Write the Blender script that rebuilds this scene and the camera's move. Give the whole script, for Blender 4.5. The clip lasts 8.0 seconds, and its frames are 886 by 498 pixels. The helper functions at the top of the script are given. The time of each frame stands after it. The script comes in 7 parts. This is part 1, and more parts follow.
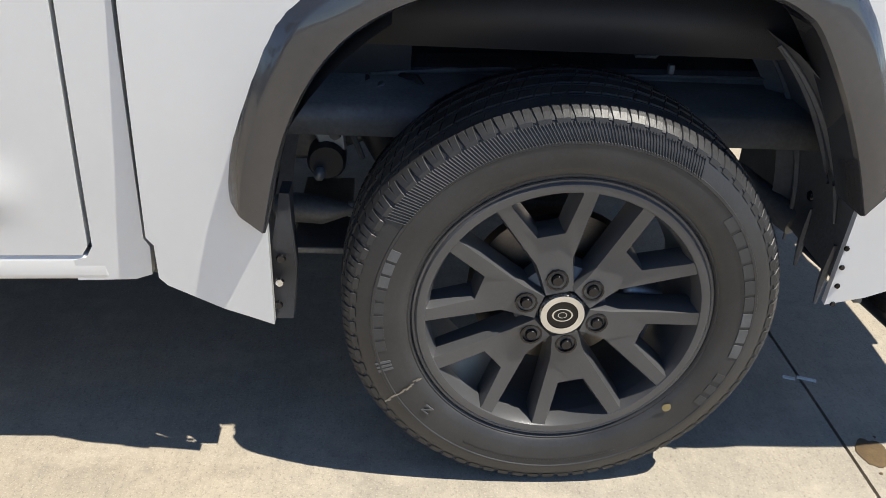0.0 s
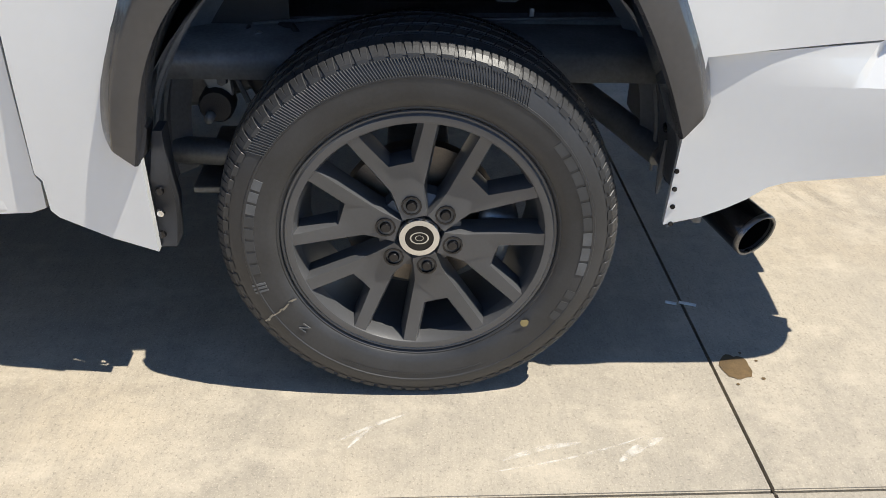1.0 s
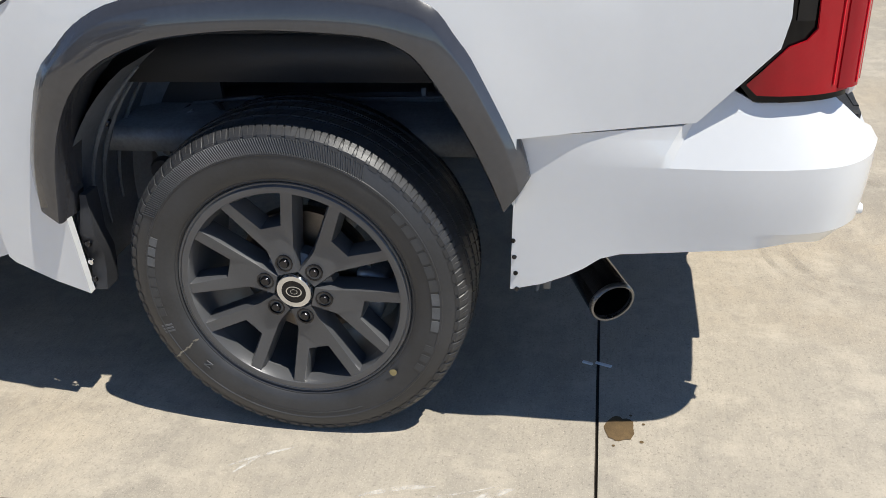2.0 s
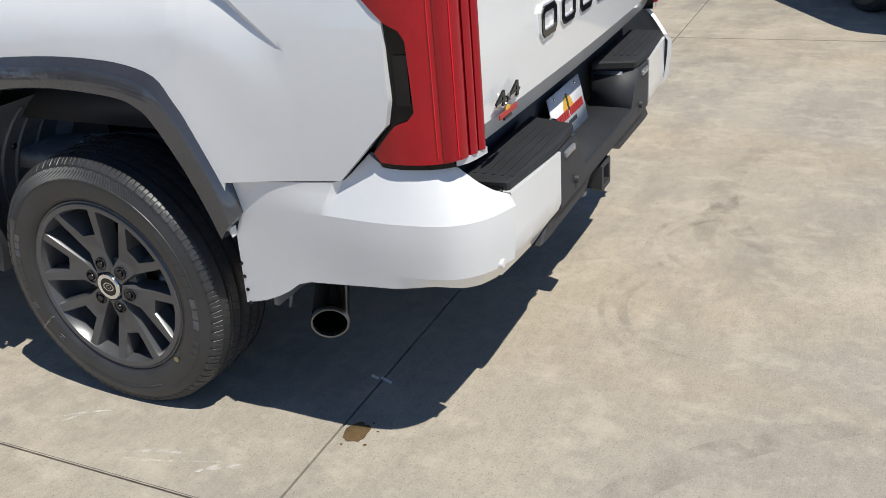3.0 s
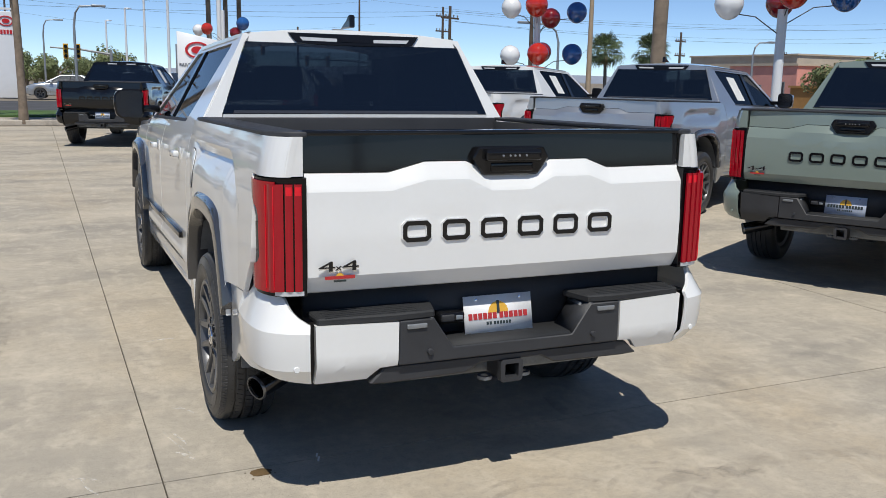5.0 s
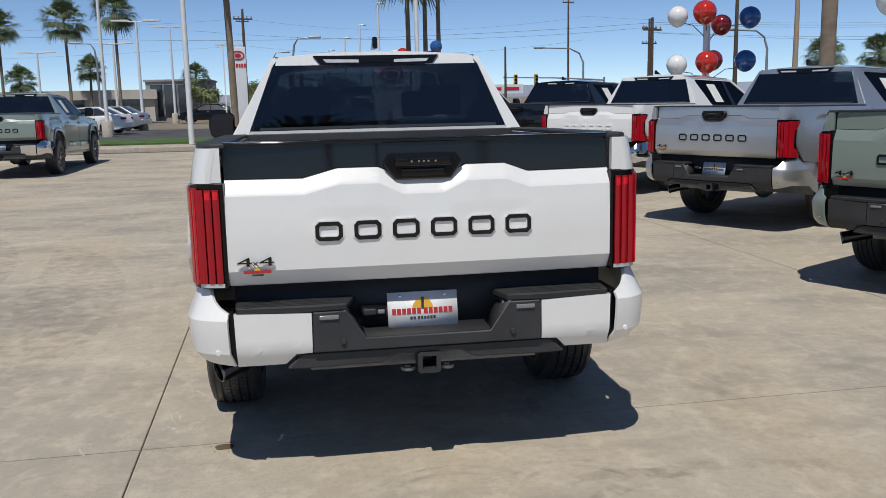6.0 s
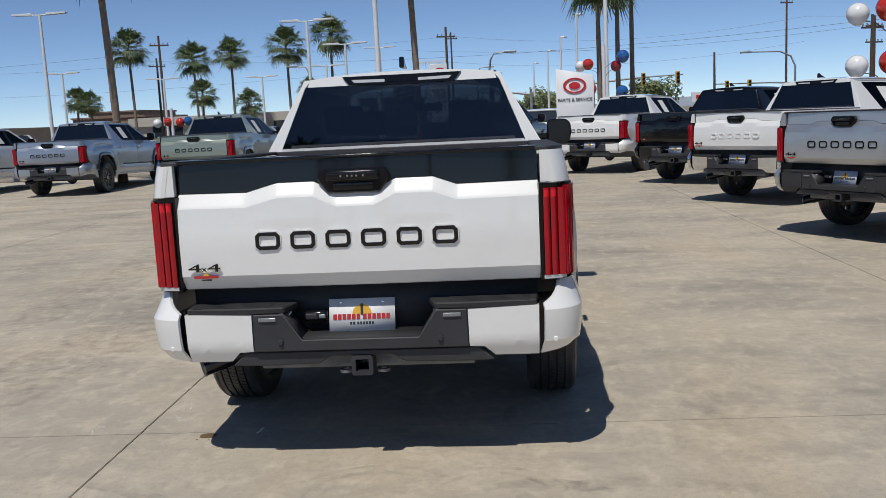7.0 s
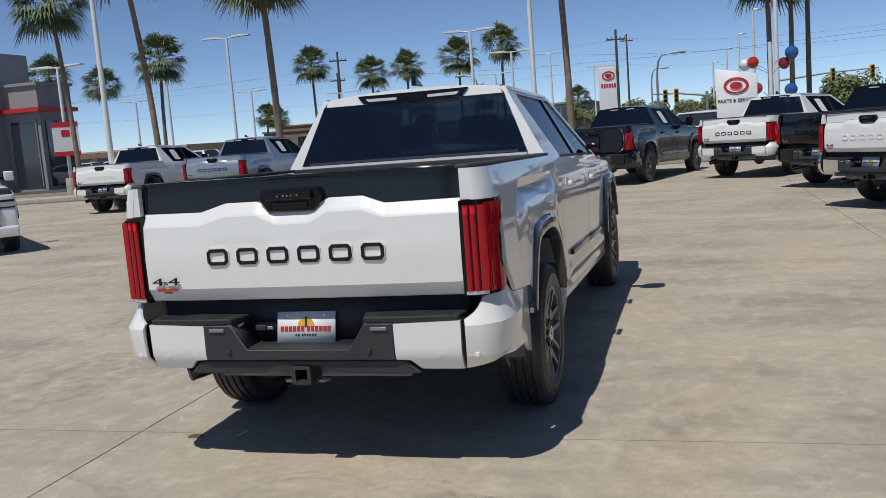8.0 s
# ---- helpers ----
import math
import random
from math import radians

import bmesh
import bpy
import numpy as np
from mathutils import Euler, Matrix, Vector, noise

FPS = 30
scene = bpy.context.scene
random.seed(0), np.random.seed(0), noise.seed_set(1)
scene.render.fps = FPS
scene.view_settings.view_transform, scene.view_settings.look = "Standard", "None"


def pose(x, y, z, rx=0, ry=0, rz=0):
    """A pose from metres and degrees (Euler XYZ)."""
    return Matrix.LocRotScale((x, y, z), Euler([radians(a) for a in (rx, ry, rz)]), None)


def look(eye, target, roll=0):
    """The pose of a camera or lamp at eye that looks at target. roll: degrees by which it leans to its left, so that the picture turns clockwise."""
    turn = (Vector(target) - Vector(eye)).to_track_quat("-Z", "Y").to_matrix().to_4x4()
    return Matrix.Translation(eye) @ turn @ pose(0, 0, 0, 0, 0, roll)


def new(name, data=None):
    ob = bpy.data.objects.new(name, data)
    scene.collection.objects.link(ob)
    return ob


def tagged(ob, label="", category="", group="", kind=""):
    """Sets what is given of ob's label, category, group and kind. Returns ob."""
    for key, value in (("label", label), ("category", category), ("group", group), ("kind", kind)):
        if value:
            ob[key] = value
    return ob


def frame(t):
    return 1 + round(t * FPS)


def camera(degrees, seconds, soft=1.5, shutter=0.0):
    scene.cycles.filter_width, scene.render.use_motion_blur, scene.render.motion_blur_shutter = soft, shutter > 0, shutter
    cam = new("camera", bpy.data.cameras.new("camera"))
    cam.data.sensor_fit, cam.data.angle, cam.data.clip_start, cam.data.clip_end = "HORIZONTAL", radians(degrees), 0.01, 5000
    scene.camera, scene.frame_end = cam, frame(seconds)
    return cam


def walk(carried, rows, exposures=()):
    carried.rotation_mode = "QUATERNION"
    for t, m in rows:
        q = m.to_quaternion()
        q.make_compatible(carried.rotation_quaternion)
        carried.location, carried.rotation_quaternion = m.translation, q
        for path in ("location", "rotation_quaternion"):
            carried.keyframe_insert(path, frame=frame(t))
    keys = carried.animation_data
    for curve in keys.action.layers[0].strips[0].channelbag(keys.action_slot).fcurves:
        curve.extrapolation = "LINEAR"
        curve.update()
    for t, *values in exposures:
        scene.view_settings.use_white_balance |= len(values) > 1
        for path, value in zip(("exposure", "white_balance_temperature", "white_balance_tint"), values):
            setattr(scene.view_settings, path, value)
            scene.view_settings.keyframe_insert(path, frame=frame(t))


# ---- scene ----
cam = camera(52.8, 8.0, soft=0.6)

PATH = [
    (0, (-2.332, 0.324, 1.269), (-0.589, 0.193, 0.298), 3.5),
    (0.5, (-2.471, 0.099, 1.274), (-0.755, -0.031, 0.255), 2.9),
    (1, (-2.524, 0.024, 1.288), (-0.811, -0.056, 0.258), 1.5),
    (1.5, (-2.604, -0.22, 1.35), (-0.915, -0.133, 0.282), -2.7),
    (2, (-2.631, -0.698, 1.413), (-0.906, -0.332, 0.47), -3.5),
    (2.2, (-2.652, -0.89, 1.439), (-0.93, -0.525, 0.491), -4.0),
    (3.3, (-2.574, -2.37, 1.556), (-1.034, -1.33, 0.818), -3.6),
    (3.5, (-2.534, -2.63, 1.539), (-0.991, -1.513, 0.931), -0.8),
    (4, (-2.325, -3.227, 1.579), (-0.989, -1.832, 1.062), 0.3),
    (4.5, (-1.998, -3.727, 1.6), (-0.931, -2.1, 1.14), 1.0),
    (5, (-1.61, -4.207, 1.617), (-0.83, -2.404, 1.243), 1.1),
    (5.2, (-1.391, -4.347, 1.591), (-0.668, -2.517, 1.233), 0.9),
    (6.3, (-0.152, -4.918, 1.595), (0.011, -2.952, 1.268), -1.6),
    (6.5, (0.106, -4.957, 1.587), (0.194, -2.984, 1.269), -1.6),
    (7, (0.709, -5.046, 1.573), (0.545, -3.075, 1.279), -2.8),
    (7.5, (1.313, -5.028, 1.568), (0.942, -3.081, 1.297), -3.9),
    (8, (1.863, -4.943, 1.566), (1.296, -3.043, 1.31), -4.4),
]
EXPOSURES = [(0, 0.84, 6800, 8), (1, 0.82, 6800, 8), (1.6, 0.72, 6680, 8), (2.2, 0.59, 6520, 8), (3.3, 0.35, 6500, 8), (4.5, 0.32, 6500, 8), (5.2, 0.22, 6550, 8), (6.3, 0.01, 6600, 9), (8, -0.02, 6600, 9)]
walk(cam, [(t, look(eye, target, roll)) for t, eye, target, roll in PATH], EXPOSURES)


# ---- world and sun ----
SUN_TO = Vector((-0.18, -0.48, 1.0)).normalized()  # direction towards the sun
world = bpy.data.worlds.new("sky_world")
scene.world = world
world.use_nodes = True
wn = world.node_tree.nodes
sky = wn.new("ShaderNodeTexSky")
sky.sky_type = "NISHITA"
sky.sun_disc = False
sky.sun_elevation = math.asin(SUN_TO.z)
sky.sun_rotation = math.atan2(SUN_TO.x, SUN_TO.y)
sky.altitude = 3000
sky.air_density, sky.dust_density, sky.ozone_density = 0.68, 0.0, 3.8
wn["Background"].inputs["Strength"].default_value = 0.108
world.node_tree.links.new(sky.outputs["Color"], wn["Background"].inputs["Color"])

sun = new("sun", bpy.data.lights.new("sun", "SUN"))
sun.data.energy, sun.data.angle, sun.data.color = 3.5, radians(0.55), (1.0, 0.963, 0.905)
sun.matrix_world = look(SUN_TO * 60, (0, 0, 0))


# ---- materials ----
def material(name, color, rough=0.5, metal=0.0, coat=0.0, spec=0.5, vary=0.0, scale=8.0, bump=0.0, bump_scale=60.0, second=None, emit=0.0, alpha_tint=None, rough_vary=0.0):
    """A procedural surface with two scales of variation: broad stains and fine grain."""
    m = bpy.data.materials.new(name)
    m.use_nodes = True
    n, l = m.node_tree.nodes, m.node_tree.links
    b = n["Principled BSDF"]
    b.inputs["Base Color"].default_value = (*color, 1)
    b.inputs["Roughness"].default_value = rough
    b.inputs["Metallic"].default_value = metal
    b.inputs["Coat Weight"].default_value = coat
    b.inputs["Coat Roughness"].default_value = 0.03
    b.inputs["Specular IOR Level"].default_value = spec
    if emit:
        b.inputs["Emission Color"].default_value = (*color, 1)
        b.inputs["Emission Strength"].default_value = emit
    co = n.new("ShaderNodeTexCoord")
    if vary or rough_vary:
        big, fine = n.new("ShaderNodeTexNoise"), n.new("ShaderNodeTexNoise")
        big.inputs["Scale"].default_value, big.inputs["Detail"].default_value = scale, 6
        fine.inputs["Scale"].default_value, fine.inputs["Detail"].default_value = scale * 14, 4
        for t in (big, fine):
            l.new(co.outputs["Object"], t.inputs["Vector"])
        add = n.new("ShaderNodeMath")
        add.operation = "MULTIPLY_ADD"
        add.inputs[1].default_value = 0.45
        l.new(fine.outputs["Fac"], add.inputs[0])
        l.new(big.outputs["Fac"], add.inputs[2])
        if vary:
            ramp = n.new("ShaderNodeValToRGB")
            ramp.color_ramp.elements[0].position, ramp.color_ramp.elements[1].position = 0.45, 0.98
            dark = second or tuple(c * (1 - vary) for c in color)
            ramp.color_ramp.elements[0].color = (*dark, 1)
            ramp.color_ramp.elements[1].color = (*(min(1, c * (1 + vary * 0.35)) for c in color), 1)
            l.new(add.outputs[0], ramp.inputs[0])
            l.new(ramp.outputs[0], b.inputs["Base Color"])
        if rough_vary:
            rr = n.new("ShaderNodeMapRange")
            rr.inputs[1].default_value, rr.inputs[2].default_value = 0.4, 1.0
            rr.inputs[3].default_value, rr.inputs[4].default_value = max(0.02, rough - rough_vary), rough + rough_vary
            l.new(add.outputs[0], rr.inputs[0])
            l.new(rr.outputs[0], b.inputs["Roughness"])
    if bump:
        tex, bn = n.new("ShaderNodeTexNoise"), n.new("ShaderNodeBump")
        tex.inputs["Scale"].default_value, tex.inputs["Detail"].default_value = bump_scale, 5
        bn.inputs["Strength"].default_value, bn.inputs["Distance"].default_value = bump, 0.01
        l.new(co.outputs["Object"], tex.inputs["Vector"])
        l.new(tex.outputs["Fac"], bn.inputs["Height"])
        l.new(bn.outputs["Normal"], b.inputs["Normal"])
    return m


def glass(name, tint, ior=1.45):
    """Thin tinted pane: see-through by its tint, with a sharp gloss."""
    m = bpy.data.materials.new(name)
    m.use_nodes = True
    n, l = m.node_tree.nodes, m.node_tree.links
    n.remove(n["Principled BSDF"])
    mix, clear, gloss, fres = n.new("ShaderNodeMixShader"), n.new("ShaderNodeBsdfTransparent"), n.new("ShaderNodeBsdfGlossy"), n.new("ShaderNodeFresnel")
    clear.inputs["Color"].default_value = (*tint, 1)
    gloss.inputs["Roughness"].default_value = 0.02
    gloss.inputs["Color"].default_value = (0.95, 0.97, 1, 1)
    fres.inputs["IOR"].default_value = ior
    l.new(fres.outputs[0], mix.inputs[0])
    l.new(clear.outputs[0], mix.inputs[1])
    l.new(gloss.outputs[0], mix.inputs[2])
    l.new(mix.outputs[0], n["Material Output"].inputs["Surface"])
    return m


def paint(name, color, metal=0.0, flake=0.0):
    return material(name, color, rough=0.32, metal=metal, coat=1.0, vary=0.03, scale=3, bump=0.02 + flake, bump_scale=900)


WHITE = paint("pearl_white_paint", (0.775, 0.775, 0.76))
SILVER = paint("silver_metallic_paint", (0.50, 0.51, 0.52), 0.7, 0.03)
GREEN = paint("sage_green_paint", (0.20, 0.245, 0.215))
BLACK = material("black_paint", (0.004, 0.004, 0.005), rough=0.15, spec=0.3, coat=0.45, vary=0.1, scale=3)
GREY = paint("dark_grey_metallic_paint", (0.20, 0.205, 0.22), 0.6, 0.03)
BLUE_SILVER = paint("blue_silver_paint", (0.36, 0.40, 0.46), 0.6, 0.03)
ORANGE = paint("orange_paint", (0.45, 0.10, 0.02))
GLOSS_BLACK = material("gloss_black_trim", (0.008, 0.008, 0.009), rough=0.07, spec=0.38, rough_vary=0.03, scale=5)
FLARE = material("dark_grey_flare_plastic", (0.045, 0.045, 0.049), rough=0.22, spec=0.5, coat=1.0, vary=0.2, scale=5, bump=0.03, bump_scale=500)
TRIM = material("black_textured_plastic", (0.034, 0.035, 0.039), rough=0.58, vary=0.3, scale=6, bump=0.12, bump_scale=420, rough_vary=0.08)
STEP = material("ribbed_step_plastic", (0.021, 0.022, 0.024), rough=0.72, vary=0.35, scale=9, bump=0.2, bump_scale=240)
LINER = material("wheel_liner_plastic", (0.15, 0.16, 0.175), rough=0.55, vary=0.4, scale=7, bump=0.1, bump_scale=120)
UNDER = material("underbody_metal", (0.17, 0.18, 0.19), rough=0.5, metal=0.3, vary=0.5, scale=9, bump=0.1)
AXLE_GREY = material("cast_metal_grey", (0.32, 0.35, 0.38), rough=0.45, metal=0.6, vary=0.3, scale=12)
RUBBER = material("tyre_rubber", (0.042, 0.042, 0.043), rough=0.42, vary=0.35, scale=10, bump=0.05, bump_scale=300, rough_vary=0.08)
RUBBER_MARK = material("moulded_rubber_mark", (0.054, 0.055, 0.056), rough=0.55, vary=0.2, scale=20)
PALE_MARK = material("pale_rubber_mark", (0.125, 0.128, 0.13), rough=0.6, vary=0.3, scale=30)
CHALK = material("chalk_mark", (0.38, 0.34, 0.26), rough=0.9, vary=0.7, scale=60)
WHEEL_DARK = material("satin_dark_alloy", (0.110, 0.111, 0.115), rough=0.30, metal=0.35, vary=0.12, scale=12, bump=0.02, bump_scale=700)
# spoke bevels: sky light on them is put into this paler colour
LIT_WHEEL_EDGE = material("sky_lit_alloy_bevel", (0.42, 0.425, 0.44), rough=0.26, metal=0.4, vary=0.1, scale=12)
WHEEL_SILVER = material("silver_alloy", (0.45, 0.46, 0.48), rough=0.3, metal=0.85, vary=0.1, scale=12)
CHROME = material("chrome", (0.72, 0.73, 0.75), rough=0.08, metal=1.0, rough_vary=0.03, scale=6)
DARK_CHROME = material("dark_chrome", (0.05, 0.05, 0.055), rough=0.16, metal=0.9, rough_vary=0.05, scale=9)
BRAKE = material("brake_steel", (0.26, 0.23, 0.20), rough=0.45, metal=1.0, vary=0.3, scale=20)
RED_LENS = material("red_lamp_lens", (0.34, 0.003, 0.012), rough=0.04, spec=0.5, vary=0.12, scale=14)
RED_SIDE = material("dim_red_lamp_lens", (0.40, 0.007, 0.014), rough=0.04, spec=0.45, vary=0.15, scale=14)
RED_BRIGHT = material("bright_red_reflector", (0.75, 0.004, 0.02), rough=0.06, spec=0.6, vary=0.1, scale=40)
STEP_LENS = material("dull_step_lamp_lens", (0.20, 0.21, 0.22), rough=0.2, coat=0.6, vary=0.2, scale=40)
TIP_RIM = material("polished_dark_rim", (0.20, 0.20, 0.205), rough=0.3, metal=0.9, rough_vary=0.06, scale=20)
CLEAR_LENS = material("clear_lamp_lens", (0.55, 0.56, 0.58), rough=0.1, coat=1.0, vary=0.15, scale=20)
LAMP_HOUSING = material("lamp_housing", (0.003, 0.003, 0.004), rough=0.06, spec=0.3, rough_vary=0.02, scale=12)
PANE = glass("tinted_window_glass", (0.16, 0.18, 0.19), 1.14)
PANE_FRONT = glass("clear_window_glass", (0.55, 0.60, 0.60))
PANE_REAR = glass("privacy_rear_glass", (0.20, 0.22, 0.24), 1.75)
SEAT = material("dark_seat_leather", (0.02, 0.02, 0.022), rough=0.5, vary=0.2, scale=10, bump=0.05)
PLATE_BASE = material("plate_white", (0.82, 0.82, 0.82), rough=0.35, vary=0.12, scale=10)
PLATE_RED = material("plate_red", (0.45, 0.03, 0.03), rough=0.4, vary=0.1)
PLATE_YELLOW = material("plate_yellow", (0.75, 0.42, 0.05), rough=0.4, vary=0.15)
PLATE_DARK = material("plate_dark_print", (0.03, 0.04, 0.04), rough=0.4, vary=0.1)
PLATE_BLUE = material("plate_blue", (0.52, 0.57, 0.68), rough=0.35, vary=0.15, scale=14)
DOT = material("dull_yellow_paint", (0.34, 0.27, 0.12), rough=0.8, vary=0.3, scale=40)
PAPER = material("window_paper", (0.75, 0.75, 0.73), rough=0.8, vary=0.12, scale=12)


# ---- mesh helpers ----
from mathutils.geometry import tessellate_polygon


def part(name, bm, mat, parent=None, label="", smooth=True):
    """Links a bmesh as one mesh object under a thing or a part."""
    me = bpy.data.meshes.new(name)
    bm.to_mesh(me)
    bm.free()
    return part_from(name, me, mat, parent, label, smooth)


def part_from(name, me, mat, parent=None, label="", smooth=True):
    if not me.materials:
        me.materials.append(mat)
        for p in me.polygons:
            p.use_smooth = smooth
    ob = new(name, me)
    ob.parent = parent
    if label:
        ob["label"] = label
    return ob


def thing(name, label, category, m=None, group="", kind=""):
    ob = tagged(new(name), label, category, group, kind)
    ob.empty_display_size = 0.2
    if m is not None:
        ob.matrix_basis = m
    return ob


def box(bm, x0, x1, y0, y1, z0, z1, bevel=0.0, seg=2):
    r = bmesh.ops.create_cube(bm, size=1.0, matrix=Matrix.Translation(((x0 + x1) / 2, (y0 + y1) / 2, (z0 + z1) / 2)) @ Matrix.Diagonal((abs(x1 - x0), abs(y1 - y0), abs(z1 - z0), 1)))
    if bevel:
        edges = {e for v in r["verts"] for e in v.link_edges}
        bmesh.ops.bevel(bm, geom=list(edges), offset=bevel, segments=seg, profile=0.7, affect="EDGES")
    return bm


def boxes(*specs, bevel=0.0, seg=2):
    bm = bmesh.new()
    for s in specs:
        box(bm, *s, bevel=bevel, seg=seg)
    return bm


def panel(outline, step, fn, thick=0.0, folds=(), crisp=40):
    """A skin over a flat outline (u, v), cut to a fine net and laid on fn(u, v, d), d metres below the surface; closed at the back when thick. Folds are lines that the net follows."""
    bm = bmesh.new()
    pts = [bm.verts.new((u, v, 0)) for u, v in outline]
    for tri in tessellate_polygon([[Vector((u, v, 0)) for u, v in outline]]):
        bm.faces.new([pts[i] for i in tri])
    us, vs = [p[0] for p in outline], [p[1] for p in outline]
    for axis, lo, hi, st in ((0, min(us), max(us), step[0]), (1, min(vs), max(vs), step[1])):
        k = int((hi - lo) / st)
        for i in range(1, k + 1):
            at = lo + (hi - lo) * i / (k + 1)
            bmesh.ops.bisect_plane(bm, geom=bm.verts[:] + bm.edges[:] + bm.faces[:], dist=1e-6, plane_co=(at, 0, 0) if axis == 0 else (0, at, 0), plane_no=(1, 0, 0) if axis == 0 else (0, 1, 0))
    for (u0, v0), (u1, v1) in folds:
        bmesh.ops.bisect_plane(bm, geom=bm.verts[:] + bm.edges[:] + bm.faces[:], dist=1e-4, plane_co=(u0, v0, 0), plane_no=(v0 - v1, u1 - u0, 0))
    bmesh.ops.remove_doubles(bm, verts=bm.verts[:], dist=1e-5)
    bmesh.ops.dissolve_degenerate(bm, edges=bm.edges[:], dist=1e-6)
    flat = {v: (v.co.x, v.co.y) for v in bm.verts}
    if thick:
        rim = [e for e in bm.edges if e.is_boundary]
        back = {v: bm.verts.new(fn(*flat[v], thick)) for v in list(flat)}
        for f in bm.faces[:]:
            bm.faces.new([back[v] for v in reversed(f.verts)])
        for e in rim:
            a, b = e.verts
            try:
                bm.faces.new((a, b, back[b], back[a]))
            except ValueError:
                pass
    for v, (a, b) in flat.items():
        v.co = fn(a, b, 0.0)
    if thick:
        bmesh.ops.recalc_face_normals(bm, faces=bm.faces[:])
        sharp(bm, crisp)
    return bm


def sharp(bm, angle=35):
    for e in bm.edges:
        e.smooth = not (len(e.link_faces) == 2 and e.calc_face_angle(0) > radians(angle))
    return bm


def lathe(profile, n=48, axis="x", start=0.0, sweep=2 * math.pi, closed=False):
    """Turns a list of (radius, along) round the x or z axis."""
    bm = bmesh.new()
    rings = []
    full = abs(sweep - 2 * math.pi) < 1e-6
    for i in range(n if full else n + 1):
        a = start + sweep * i / n
        c, s = math.cos(a), math.sin(a)
        rings.append([bm.verts.new((h, r * c, r * s) if axis == "x" else (r * c, r * s, h)) for r, h in profile])
    m = len(profile)
    for i in range(n):
        p, q = rings[i], rings[(i + 1) % len(rings)]
        for j in range(m if closed else m - 1):
            bm.faces.new((p[j], p[(j + 1) % m], q[(j + 1) % m], q[j]))
    bmesh.ops.recalc_face_normals(bm, faces=bm.faces[:])
    return sharp(bm, 40)


def prism(outline, axis, d0, d1, bevel=0.0):
    """A flat outline pushed out along an axis: 'x' takes (y, z), 'y' takes (x, z), 'z' takes (x, y)."""
    bm = bmesh.new()
    put = {"x": lambda a, b, d: (d, a, b), "y": lambda a, b, d: (a, d, b), "z": lambda a, b, d: (a, b, d)}[axis]
    lo, hi = [bm.verts.new(put(a, b, d0)) for a, b in outline], [bm.verts.new(put(a, b, d1)) for a, b in outline]
    n = len(outline)
    bm.faces.new(lo), bm.faces.new(hi)
    for i in range(n):
        bm.faces.new((lo[i], lo[(i + 1) % n], hi[(i + 1) % n], hi[i]))
    bmesh.ops.recalc_face_normals(bm, faces=bm.faces[:])
    if bevel:
        bmesh.ops.bevel(bm, geom=bm.edges[:], offset=bevel, segments=1, affect="EDGES")
    return sharp(bm, 30)


def tube(points, radius, n=10, taper=None):
    """A round bar through points, with a radius for each point or one for all."""
    bm = bmesh.new()
    pts = [Vector(p) for p in points]
    rings = []
    for i, p in enumerate(pts):
        d = (pts[min(i + 1, len(pts) - 1)] - pts[max(i - 1, 0)]).normalized()
        side = d.cross(Vector((0, 0, 1)) if abs(d.z) < 0.95 else Vector((0, 1, 0))).normalized()
        up = side.cross(d)
        r = taper[i] if taper else radius
        rings.append([bm.verts.new(p + (side * math.cos(2 * math.pi * k / n) + up * math.sin(2 * math.pi * k / n)) * r) for k in range(n)])
    for a, b in zip(rings, rings[1:]):
        for k in range(n):
            bm.faces.new((a[k], a[(k + 1) % n], b[(k + 1) % n], b[k]))
    bm.faces.new(rings[0]), bm.faces.new(rings[-1])
    bmesh.ops.recalc_face_normals(bm, faces=bm.faces[:])
    return sharp(bm, 50)


def words_fit(text, w, h, depth=0.004, bold=0.0):
    """Lettering stretched to a width and a height."""
    bm = words(text, 0.1, depth, bold)
    xs, zs = [v.co.x for v in bm.verts], [v.co.z for v in bm.verts]
    cx, cz = (max(xs) + min(xs)) / 2, (max(zs) + min(zs)) / 2
    return moved(bm, Matrix.Diagonal((w / (max(xs) - min(xs)), 1, h / (max(zs) - min(zs)), 1)) @ Matrix.Translation((-cx, 0, -cz)))


def words(text, size, depth=0.004, bold=0.0):
    """Raised lettering in the built-in font, standing in the x-z plane, facing -y, centred."""
    cu = bpy.data.curves.new("lettering", "FONT")
    cu.offset = bold
    cu.body, cu.size, cu.extrude, cu.align_x, cu.align_y = text, size, depth / 2, "CENTER", "CENTER"
    tmp = new("lettering", cu)
    me = bpy.data.meshes.new_from_object(tmp.evaluated_get(bpy.context.evaluated_depsgraph_get()))
    bpy.data.objects.remove(tmp)
    bm = bmesh.new()
    bm.from_mesh(me)
    bpy.data.meshes.remove(me)
    bmesh.ops.transform(bm, matrix=Matrix.Rotation(radians(90), 4, "X"), verts=bm.verts[:])
    return bm


def moved(bm, m):
    bmesh.ops.transform(bm, matrix=m, verts=bm.verts[:])
    return bm


def joined(*bms):
    out = bmesh.new()
    for b in bms:
        me = bpy.data.meshes.new("tmp")
        b.to_mesh(me)
        b.free()
        out.from_mesh(me)
        bpy.data.meshes.remove(me)
    return out


def smooth(a, b, x):
    t = min(1.0, max(0.0, (x - a) / (b - a)))
    return t * t * (3 - 2 * t)

